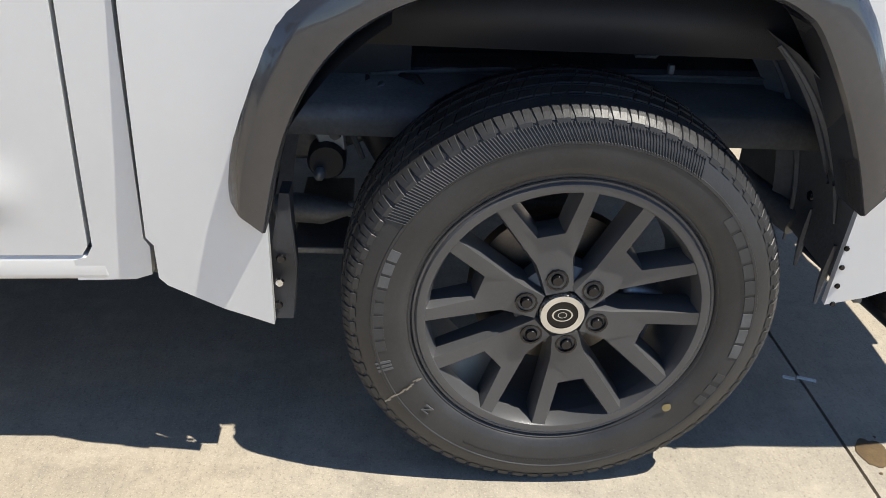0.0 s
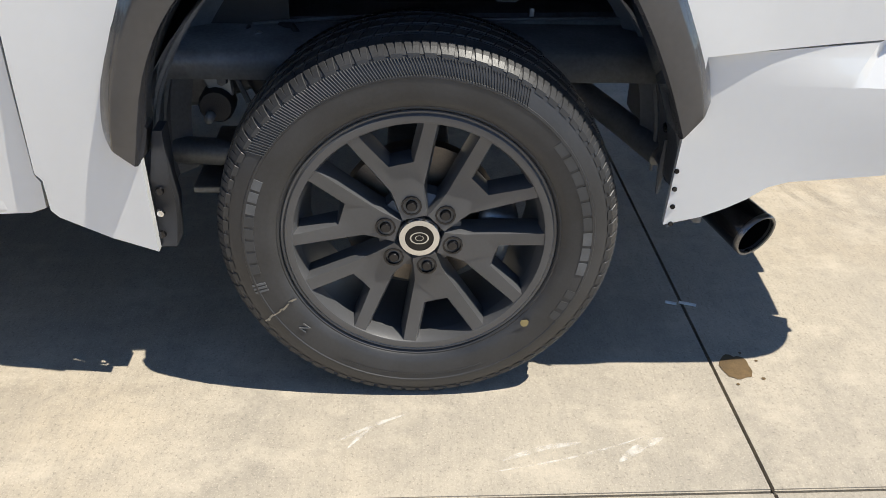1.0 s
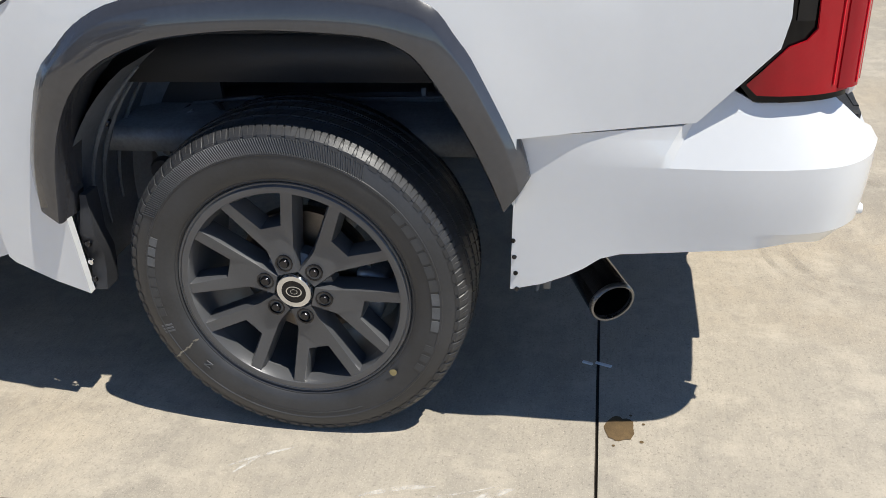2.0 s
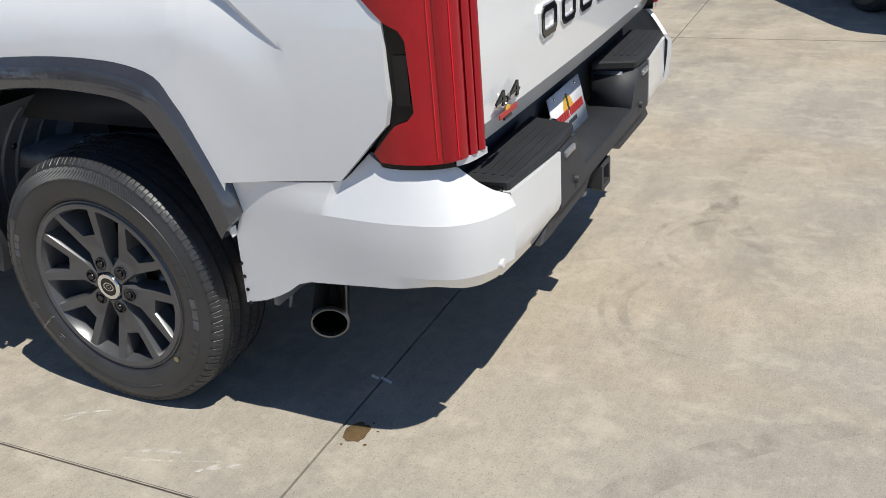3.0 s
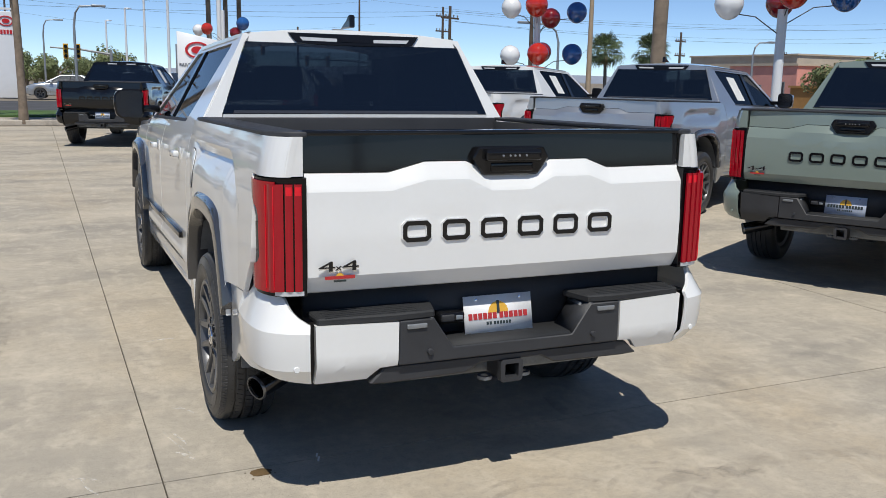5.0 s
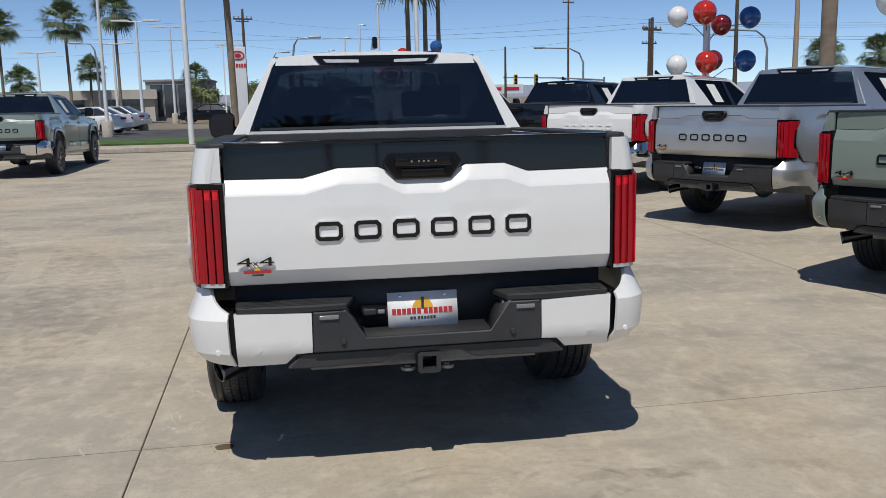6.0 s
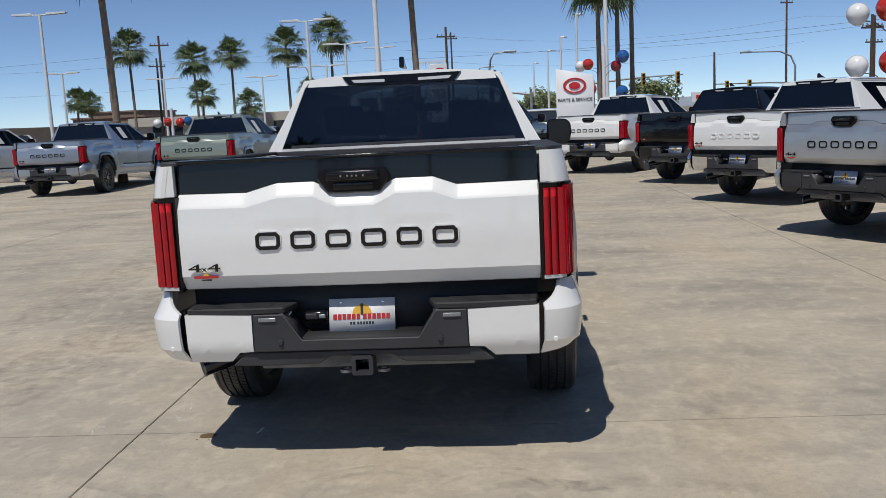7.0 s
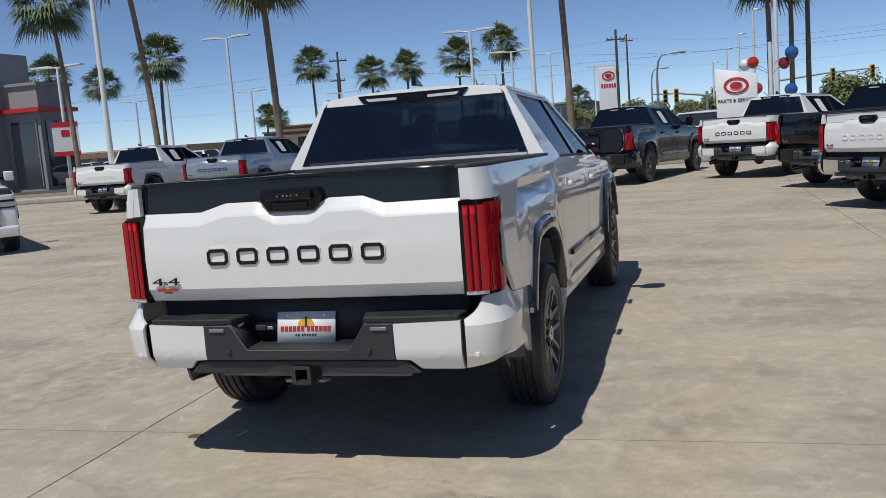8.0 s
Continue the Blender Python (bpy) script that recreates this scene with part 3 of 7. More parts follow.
def wheel(truck, x, y, z, side, alloy, detail):
    key = (alloy.name, detail)
    if key not in WHEELS:
        WHEELS[key] = []
        for name, me, mat, label in (wheel_meshes(detail)):
            if mat is None:
                me.materials.clear()
                me.materials.append(alloy)
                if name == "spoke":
                    me.materials.append(LIT_WHEEL_EDGE if alloy is WHEEL_DARK else alloy)
            WHEELS[key].append((name, me, label))
    first = None
    for name, me, label in WHEELS[key]:
        ob = new("wheel" if first is None else name, me)
        if label:
            ob["label"] = label
        if name in ("shoulder_lug", "tread", "sidewall_rib"):
            tagged(ob, kind="stuff")
        if first is None:
            first = ob
            ob.parent = truck
            ob.matrix_basis = pose(x, y, z, 0, 0, 0 if side < 0 else 180)
            ob["label"] = "dark grey six-spoke alloy wheel" if alloy is WHEEL_DARK else "silver six-spoke alloy wheel"
        else:
            ob.parent = first
    return first


def plate_bars(truck, blue=False):
    """Dealer plate: white plate with plain bars of its print."""
    y = -1.078
    t = moved(boxes((-0.1525, 0.1525, -0.003, 0.0, -0.076, 0.076), bevel=0.0), Matrix.Identity(4))
    tilt = Matrix.Translation((-0.008, y, 0.690)) @ Matrix.Rotation(radians(-13), 4, "X")
    plate = part("licence_plate", moved(t, tilt), PLATE_BLUE if blue else PLATE_BASE, truck, "white dealer plate with red and yellow print")

    def bit(name, x0, x1, z0, z1, mat, lift=0.0045):
        part(name, moved(boxes((x0, x1, -lift, -0.0028, z0, z1)), tilt), mat, plate, "", False)

    for k in range(12):
        x0 = -0.134 + 0.0217 * k + (0.008 if k > 5 else 0.0)
        bit("plate_bar", x0, x0 + 0.0165, -0.020, 0.005, PLATE_RED if not blue else PLATE_DARK, 0.0060)
    for k in range(8):
        x0 = -0.056 + 0.0135 * k + (0.006 if k > 1 else 0.0)
        bit("plate_bar", x0, x0 + 0.0095, -0.044, -0.031, PLATE_DARK)
    disc = [(0.045 * math.cos(radians(a)), 0.004 + 0.045 * math.sin(radians(a))) for a in range(0, 181, 15)]
    part("plate_sun", moved(prism(disc, "y", -0.0042, -0.0028), tilt), PLATE_YELLOW, plate, "", False)
    bit("plate_stem", -0.006, 0.006, 0.0, 0.052, PLATE_DARK, 0.0055)
    for sx in (-0.115, 0.115):
        part("plate_mark", moved(lathe([(0.011, -0.0005), (0.011, -0.002), (0.014, -0.002), (0.014, -0.0005)], 16, "z"), tilt @ Matrix.Translation((sx, -0.0028, -0.05)) @ Matrix.Rotation(radians(90), 4, "X")), PLATE_DARK, plate, "", False)
        part("plate_screw", moved(lathe([(0.0, 0.004), (0.006, 0.003), (0.007, 0.0)], 10, "z"), tilt @ Matrix.Translation((sx * 0.85, -0.003, 0.06)) @ Matrix.Rotation(radians(90), 4, "X")), CHROME, plate)


def wheel_well(truck, side):
    """The open rear wheel house: liners before and behind the wheel with pressed ribs, frame rail, brackets, shock and hoses."""
    def bar(x, r, a0, a1, thick, bow=0.0):
        return tube([((x + bow * math.sin(math.pi * k / 10)) * side, r * math.cos(radians(a0 + (a1 - a0) * k / 10)), 0.44 + r * math.sin(radians(a0 + (a1 - a0) * k / 10))) for k in range(11)], thick, 6, [thick * (0.3 + 0.7 * math.sin(math.pi * (k + 0.6) / 11.2)) for k in range(11)])

    def hung(at_x, y0, y1, z0, z1):
        """A folded strap that hangs in a shallow U from the bed floor."""
        m = (y1 - y0) * 0.18
        return tube([(at_x * side, y0 - m, z1), (at_x * side, y0, z1), (at_x * side, y0, z0 + m), (at_x * side, y0 + m, z0), (at_x * side, y1 - m, z0), (at_x * side, y1, z0 + m), (at_x * side, y1, z1), (at_x * side, y1 + m, z1)], 0.0035, 6)

    front = part("wheel_liner", moved(lathe([(0.52, 0.60 * side), (0.56, 0.63 * side), (0.56, 0.958 * side)], 14, "x", radians(-9), radians(64)), Matrix.Translation((0, 0, 0.44))), LINER, truck, "ribbed black liner before the wheel")
    back = part("wheel_liner", moved(lathe([(0.52, 0.60 * side), (0.55, 0.63 * side), (0.55, 0.945 * side)], 14, "x", radians(128), radians(55)), Matrix.Translation((0, 0, 0.44))), LINER, truck, "ribbed black liner behind the wheel")
    for x, a0, a1 in ((0.70, 4, 40), (0.775, 0, 46), (0.83, 8, 50), (0.90, -6, 22)):
        part("liner_rib", bar(x, 0.556, a0, a1, 0.008, 0.012), LINER, front)
    for x, a0, a1 in ((0.66, 138, 186), (0.80, 132, 165), (0.84, 130, 172), (0.74, 174, 188), (0.86, 176, 190)):
        part("liner_rib", bar(x, 0.546, a0, a1, 0.008, -0.010), LINER, back)
    for x, a in ((0.945, 150), (0.945, 168), (0.72, 172), (0.945, 18), (0.80, 30)):
        part("liner_clip", moved(lathe([(0.0, 0.006), (0.009, 0.005), (0.012, 0.0)], 10, "z"), Matrix.Translation((x * side, (0.56 if a < 90 else 0.55) * math.cos(radians(a)), 0.44 + (0.56 if a < 90 else 0.55) * math.sin(radians(a)))) @ Vector((0, -math.cos(radians(a)), -math.sin(radians(a)))).to_track_quat("Z", "Y").to_matrix().to_4x4()), DARK_CHROME, front if a < 90 else back)
    # mud guard under the front liner and the punched flange of the bumper
    guard = part("mud_guard", panel([(0.486, 0.356), (0.522, 0.356), (0.520, 0.50), (0.505, 0.60), (0.488, 0.60), (0.480, 0.45)], (0.02, 0.05), lambda y, z, d: Vector(((0.958 + 0.008 * math.sin(z * 40) - d) * side, y, z)), 0.05), TRIM, truck, "black mud guard")
    for k in range(3):
        part("guard_clip", moved(lathe([(0.0, 0.006), (0.007, 0.005), (0.009, 0.0)], 10, "z"), Matrix.Translation((0.966 * side, 0.512 - 0.004 * k, 0.385 + 0.048 * k)) @ Matrix.Rotation(radians(90 * side), 4, "Y")), CHROME if k == 1 else DARK_CHROME, guard)
    for k in range(4):
        part("flange_clip", moved(lathe([(0.0, 0.003), (0.0045, 0.003), (0.0055, 0.0)], 10, "z"), Matrix.Translation((0.9765 * side, -0.4985 - 0.002 * k, 0.535 - 0.039 * k)) @ Matrix.Rotation(radians(90 * side), 4, "Y")), DARK_CHROME if k % 2 else LAMP_HOUSING, truck, "dark clip in the bumper flange")
    # frame rail rising over the axle, with an oval access hole
    rail_side = [(-1.0, 0.50), (-0.52, 0.575), (-0.30, 0.598), (0.25, 0.592), (0.48, 0.50), (0.80, 0.48), (0.80, 0.62), (0.52, 0.655), (0.30, 0.706), (0.05, 0.716), (-0.45, 0.726), (-1.0, 0.66)]
    rail_bar = part("frame_rail", prism(rail_side, "x", 0.46 * side, 0.575 * side, 0.010), UNDER, truck, "painted steel frame rail over the axle")
    hole = [(-0.367 + 0.026 * (1 if abs(a) < 90 else -1) + 0.0165 * math.cos(radians(a)), 0.659 + 0.0165 * math.sin(radians(a))) for a in range(-180, 180, 20)]
    # no opening is cut: a black plate stands in for the hole's shade
    part("rail_hole", prism(hole, "x", 0.5751 * side, 0.5775 * side), LAMP_HOUSING, rail_bar, "black oval patch for the shaded hole in the rail")
    part("hole_lip", tube([(0.577 * side, y, z) for y, z in hole[2:-4]], 0.0025, 6), AXLE_GREY, rail_bar)
    # ledge in a paler grey than the rail: its lit look is coloured in
    part("rail_seam", boxes((0.574 * side, 0.592 * side, -0.50, -0.30, 0.598, 0.604)), AXLE_GREY, rail_bar, "", False)
    # bed floor sill with its brackets
    part("bed_sill", boxes((0.60 * side, 0.64 * side, -0.50, 0.50, 0.80, 0.90), bevel=0.012), TRIM, truck)
    for y0, y1, z0, z1 in ((-0.221, -0.158, 0.758, 0.822), (0.200, 0.265, 0.776, 0.828)):
        part("bed_bracket", hung(0.60, y0, y1, z0, z1), UNDER, truck, "bent steel strap under the bed")
    # light grey bar drawn as the highlight at a slot in the sill
    part("sill_slot", boxes((0.590 * side, 0.602 * side, 0.0, 0.065, 0.803, 0.812), bevel=0.003), AXLE_GREY, truck)
    for y, z in ((0.325, 0.83), (0.27, 0.812), (0.115, 0.835), (0.14, 0.80), (-0.245, 0.735)):
        part("floor_bolt", boxes((0.595 * side, 0.610 * side, y - 0.006, y + 0.006, z - 0.010, z + 0.010), bevel=0.003), AXLE_GREY, truck)
    part("brake_pipe", tube([(0.60 * side, 0.36, 0.70), (0.60 * side, 0.24, 0.712), (0.60 * side, 0.10, 0.722), (0.60 * side, -0.10, 0.716), (0.60 * side, -0.45, 0.722)], 0.0045, 6), UNDER, truck)
    part("wheel_house_wall", boxes((0.585 * side, 0.598 * side, 0.28, 0.55, 0.60, 0.90)), TRIM, truck, "", False)
    # shock absorber, its ear and the spring seat
    shock = part("shock_absorber", tube([(0.62 * side, 0.29, 0.50), (0.62 * side, 0.335, 0.585), (0.62 * side, 0.375, 0.66), (0.62 * side, 0.39, 0.69)], 0.04, 14, [0.040, 0.042, 0.042, 0.030]), TRIM, truck, "black shock absorber")
    part("shock_collar", tube([(0.62 * side, 0.365, 0.638), (0.62 * side, 0.377, 0.662)], 0.047, 14), UNDER, shock)
    part("shock_shaft", tube([(0.66 * side, 0.325, 0.66), (0.66 * side, 0.345, 0.70)], 0.013, 8), AXLE_GREY, shock)
    ear = part("hanger_ear", prism([(0.405, 0.555), (0.452, 0.548), (0.470, 0.59), (0.462, 0.63), (0.430, 0.645), (0.412, 0.625)], "x", 0.640 * side, 0.652 * side, 0.004), AXLE_GREY, truck, "bright steel hanger ear")
    part("hanger_bolt", moved(lathe([(0.0, 0.014), (0.011, 0.012), (0.014, 0.0)], 6, "z"), Matrix.Translation((0.652 * side, 0.428, 0.592)) @ Matrix.Rotation(radians(90 * side), 4, "Y")), UNDER, ear)
    part("hanger_strap", tube([(0.655 * side, 0.415, 0.655), (0.66 * side, 0.395, 0.60), (0.665 * side, 0.372, 0.545)], 0.006, 6), UNDER, ear)
    part("rubber_bush", moved(lathe([(0.0, -0.03), (0.034, -0.03), (0.040, -0.02), (0.040, 0.02), (0.034, 0.03), (0.0, 0.03)], 16, "x"), Matrix.Translation((0.64 * side, 0.445, 0.535))), TRIM, truck)
    part("bush_bolt", tube([(0.60 * side, 0.458, 0.515), (0.69 * side, 0.458, 0.515)], 0.012, 6), AXLE_GREY, truck)
    part("lower_link", tube([(0.62 * side, 0.30, 0.402), (0.62 * side, 0.40, 0.408), (0.62 * side, 0.455, 0.405), (0.60 * side, 0.90, 0.42)], 0.02, 10, [0.014, 0.014, 0.032, 0.032]), UNDER, truck)
    part("link_clamp", tube([(0.62 * side, 0.395, 0.392), (0.62 * side, 0.395, 0.424)], 0.010, 6), AXLE_GREY, truck)
    part("cross_tube", boxes((0.30 * side, 0.66 * side, 0.40, 0.52, 0.318, 0.334), bevel=0.004), UNDER, truck)
    part("brake_hose", tube([(0.60 * side, 0.30, 0.70), (0.64 * side, 0.27, 0.71), (0.66 * side, 0.245, 0.68), (0.66 * side, 0.22, 0.63), (0.66 * side, 0.15, 0.52)], 0.007, 6), TRIM, truck)
    part("axle_seat", boxes((0.52 * side, 0.66 * side, -0.07, 0.07, 0.42, 0.46), bevel=0.01), UNDER, truck)


def pickup(m, body, label, gate_top=None, flare=FLARE, bumper=None, alloy=WHEEL_DARK, detail=False, badge=True, tip=DARK_CHROME, group="parked pickup trucks", pane_paper=True, face_mat=None):
    truck = thing("pickup_truck", label, "pickup truck", m, group)
    gate_top, bumper = gate_top or body, bumper or body
    st = (0.03, 0.025) if detail else (0.09, 0.06)
    fine = (0.02, 0.02) if detail else (0.06, 0.05)
    rail = lambda y: 1.3914 - 0.0157 * y  # noqa: E731
    for side in (-1, 1):
        # bed side
        outline = [(-1.131, rail(-1.12)), (-0.9, rail(-0.9)), (0.727, rail(0.727)), (0.728, 0.525), (0.716, 0.51), (0.714, 0.445), (0.70, 0.43), (0.603, 0.385), (0.517, 0.357), (0.521, 0.56), (0.50, 0.72), (0.44, 0.85), (0.355, 0.94), (0.24, 0.985), (0.0, 1.008), (-0.2, 1.0), (-0.29, 0.975), (-0.345, 0.935), (-0.41, 0.83), (-0.46, 0.73), (-0.505, 0.62), (-0.512, 0.772), (-0.85, 0.805), (-0.915, 0.872), (-0.985, 0.945), (-0.997, 1.0), (-0.992, 1.175), (-0.91, 1.264), (-1.131, 1.268)]
        part("bed_side", panel(outline, (0.02, 0.02) if detail else st, bed_skin(side), 0.02, BED_FOLDS if detail else (), 16 if detail else 40), body, truck)
        if side < 0:
            ring = [(0.572 + 0.088 * math.cos(radians(a)), 1.140 + 0.100 * math.sin(radians(a))) for a in range(0, 360, 15)]
            part("fuel_door_gap", panel([(0.572 + (y - 0.572) * 1.05, 1.140 + (z - 1.140) * 1.05) for y, z in ring], st, lambda y, z, d, f=bed_skin(side): f(y, z, d - 0.002), 0.004), TRIM, truck)
            part("fuel_door", panel(ring, st, lambda y, z, d, f=bed_skin(side): f(y, z, d - 0.006), 0.006), body, truck, "round painted fuel door")
        post = [(0.822, 1.27), (0.89, 1.27), (0.882, 1.33), (0.862, rail(-1.12)), (0.822, rail(-1.12))]
        part("bed_corner", panel([(u * side, v) for u, v in post], (0.02, 0.04), lambda x, z, d: Vector((x, -1.1295 + d, z)), 0.03), body, truck)
        part("bed_rail_cap", moved(prism([(u * side, v) for u, v in ((0.80, -1.115), (0.856, -1.115), (0.900, -1.07), (0.920, -1.01), (0.931, -0.95), (0.931, 0.64), (0.80, 0.64))], "z", 1.3885, 1.4080, 0.005), RAIL_RAKE), TRIM, truck, "black plastic rail cap")
        part("bed_inner_wall", moved(boxes((0.79 * side, 0.81 * side, -1.08, 0.64, 0.95, 1.385)), RAIL_RAKE), TRIM, truck)
        # flares, front and rear
        part("fender_flare", arch(FLARE_OUT, FLARE_IN, 0.0, side, 0.92, 1.018), flare, truck, "dark plastic wheel-arch flare")
        fo = [(-y + WHEELBASE, z) for y, z in FLARE_OUT][::-1]
        fi = [(-y + WHEELBASE, z) for y, z in FLARE_IN][::-1]
        part("fender_flare", arch(fo, fi, 0.0, side, 0.945, 1.015), flare, truck, "dark plastic wheel-arch flare")
        for cy in (0.0, WHEELBASE):
            if detail and cy == 0:
                wheel_well(truck, side)
                continue
            bm = lathe([(0.56, 0.50 * side), (0.535, 0.52 * side), (0.535, 0.97 * side)], 24, "x", radians(-5), radians(183))
            part("wheel_liner", moved(bm, Matrix.Translation((0, cy, 0.44))), LINER, truck)
        # bumper corner
        w = BUMPER_WAY
        sy = w.s_of_y
        cap = [(0.0, 0.415), (sy(-0.56), 0.435), (sy(-0.61), 0.458), (sy(-0.645), 0.478), (sy(-0.68), 0.505), (sy(-0.72), 0.518), (sy(-0.9), 0.535), (sy(-1.06), 0.545), (sy(-1.13), 0.53), (w.end, 0.508), (w.end, 0.742), (sy(-1.185), 0.765), (sy(-1.15), 0.825), (sy(-1.12), 0.836), (sy(-0.96), 0.834), (sy(-0.925), 0.852), (sy(-0.91), 0.862), (sy(-0.85), 0.801), (0.025, 0.768), (0.04, 0.69), (0.01, 0.62)]

        def cap_inset(s, z, w=w):
            y = w.place(s)[0].y
            out = 0.022 * smooth(-0.55, -0.98, y)
            back = smooth(w.s_of_y(-1.0), w.s_of_y(-1.15), s)
            low = max(0.0, 0.575 - z) * 0.75 * smooth(w.s_of_y(-0.95), w.s_of_y(-1.1), s)
            if z <= 0.717:
                return low - out * smooth(0.45, 0.70, z)
            on = min(1.0, max(0.0, (-0.785 - 0.5 * (z - 0.717) - y) / 0.02))
            shelf = (z - 0.717) * (0.42 + 0.25 * back) - out
            return on * shelf - (1 - on) * out * (1 - smooth(0.717, 0.79, z))

        a, b = (sy(-0.785), 0.717), (sy(-0.835), 0.817)
        rise = [((0, 0.717), (1, 0.717)), (a, b), ((sy(-0.805), 0.717), (sy(-0.855), 0.817)), ((0, 0.575), (1, 0.575))]
        part("bumper_corner", panel(cap, (0.014, 0.03) if detail else fine, w.skin(side, cap_inset), 0.015, rise if detail else (), 15 if detail else 40), bumper, truck, "painted rear bumper corner")
        # tail lamp
        lw = LAMP_WAY
        ly = lw.s_of_y
        s0 = ly(-0.995)
        lf = (0.012, 0.02) if detail else (0.04, 0.05)
        house = [(0.006, 1.258), (s0 - 0.01, 1.178), (s0, 1.12), (s0, 0.99), (s0 - 0.012, 0.95), (ly(-0.925), 0.866), (ly(-0.95), 0.838), (lw.end, 0.838), (lw.end, 1.266)]
        lamp = part("tail_lamp", panel(house, lf, lw.skin(side, lambda s, z: 0.004), 0.05), LAMP_HOUSING, truck, "red tail lamp in a black housing")
        flat = lw.skin(side, lambda s, z: -0.005)
        e = lw.end - 0.012
        red = [(0.020, 1.245), (s0 + 0.004, 1.168), (s0 + 0.034, 1.152), (s0 + 0.046, 1.13), (s0 + 0.052, 0.975), (s0 + 0.036, 0.955), (s0 + 0.006, 0.944), (ly(-0.932) + 0.004, 0.872), (ly(-0.955), 0.853), (e - 0.10, 0.853), (e - 0.10, 1.252), (0.03, 1.252)]
        part("lamp_lens", panel(red, lf, flat, 0.006), RED_SIDE, lamp, "dim red outer lens")
        for a, b, top in ((e - 0.128, e - 0.069, 0.010), (e - 0.0635, e - 0.037, 0.006), (e - 0.0315, e - 0.005, 0.006)):
            round_out = lw.skin(side, lambda s, z, a=a, b=b, top=top: -0.0075 - top * (1 - min(1.0, abs((2 * s - a - b) / (b - a))) ** 2))
            part("lamp_strip", panel([(a, 0.860), (b, 0.860), (b, 1.245), (a, 1.245)], ((b - a) / 7, 0.06) if detail else lf, round_out, 0.008), RED_LENS, lamp, "glossy red light strip")
            if detail and b > e - 0.05:
                part("lamp_reflector", panel([(a + 0.003, 1.205), (b - 0.003, 1.205), (b - 0.003, 1.236), (a + 0.003, 1.236)], ((b - a) / 5, 0.02), lambda s, z, d, f=round_out: f(s, z, d - 0.001), 0.004), RED_BRIGHT, lamp, "bright red reflector")
        for a in (e - 0.140, e - 0.099):
            part("lamp_line", panel([(a, 0.868), (a + 0.0022, 0.868), (a + 0.0022, 1.238), (a, 1.238)], (0.01, 0.06), lw.skin(side, lambda s, z, a=a: -0.0195 if a > e - 0.12 else -0.008), 0.004), RED_BRIGHT, lamp)
        if detail:
            part("reverse_lens", panel([(e - 0.10, 0.8435), (e, 0.8435), (e, 0.859), (e - 0.10, 0.859)], (0.03, 0.02), lw.skin(side, lambda s, z: -0.0085), 0.006), CLEAR_LENS, lamp, "clear lower lens edge")
        part("lamp_grid", panel([(s0 + 0.014, 0.99), (s0 + 0.046, 0.99), (s0 + 0.046, 1.10), (s0 + 0.014, 1.10)], fine, lw.skin(side, lambda s, z: -0.001), 0.004), GLOSS_BLACK, lamp)
        # cab corner, doors, fender
        ds = door_skin(side)
        part("cab_corner", panel([(0.737, 0.535), (0.728, 0.52), (0.730, 0.462), (0.76, 0.452), (0.86, 0.45), (0.86, 0.492), (0.838, 0.498), (0.826, 0.52), (0.822, 0.80), (0.818, 1.39), (0.737, 1.39)], st, ds, 0.02), body, truck)
        part("door_shut", moved(boxes((0.88 * side, 0.900 * side, 0.70, 0.88, 0.45, 1.38)), RAKE), TRIM, truck)
        for name, o, hy in (("rear_door", [(0.845, 0.502), (2.11, 0.502), (2.11, 1.385), (0.826, 1.385), (0.830, 0.80), (0.834, 0.52)], 1.12), ("front_door", [(2.125, 0.502), (3.19, 0.502), (3.24, 0.9), (3.22, 1.37), (2.125, 1.385)], 2.27)):
            door = part(name, panel(o, st, ds, 0.02), body, truck, "painted cab door")
            part("door_handle", moved(boxes((0.985 * side, 1.018 * side, hy - 0.10, hy + 0.08, 1.185, 1.222), bevel=0.012), RAKE), body, door)
            part("handle_cup", moved(boxes((0.966 * side, 0.972 * side, hy - 0.07, hy + 0.05, 1.165, 1.238), bevel=0.002), RAKE), body, door)
            part("door_moulding", moved(boxes((0.968 * side, 0.995 * side, max(1.07, o[0][0] - 0.01), o[1][0] - 0.02, 0.715, 0.752), bevel=0.008), RAKE), GLOSS_BLACK, door)
        part("sill", moved(boxes((0.80 * side, 0.962 * side, 0.80, 3.25, 0.452, 0.500), bevel=0.010), RAKE), body, truck)
        fend = [(3.235, 0.56), (3.255, 0.9), (3.24, 1.33), (3.9, 1.30), (4.5, 1.25), (4.56, 1.0), (4.5, 0.78)]
        fend += [(WHEELBASE + y, z) for y, z in ((0.44, 0.76), (0.40, 0.83), (0.33, 0.93), (0.2, 0.985), (0.0, 1.0), (-0.2, 0.99), (-0.33, 0.93), (-0.41, 0.82), (-0.46, 0.7), (-0.46, 0.56))]
        part("front_fender", panel(fend, (0.06, 0.05), ds, 0.02), body, truck)
        # glasshouse
        cs = cabin_skin(side)
        part("rear_pillar", panel([(0.72, 1.385), (1.32, 1.385), (1.27, 1.425), (1.06, 1.80), (1.075, 1.826), (1.1, 1.87), (0.86, 1.87)], (0.1, 0.06), cs, 0.03), body, truck)
        part("roof_rail", panel([(1.07, 1.828), (2.42, 1.828), (2.43, 1.87), (1.10, 1.872)], (0.2, 0.05), cs, 0.03), body, truck)
        part("windscreen_pillar", panel([(3.16, 1.37), (3.26, 1.37), (2.46, 1.868), (2.40, 1.83)], (0.2, 0.06), cs, 0.03), body, truck)
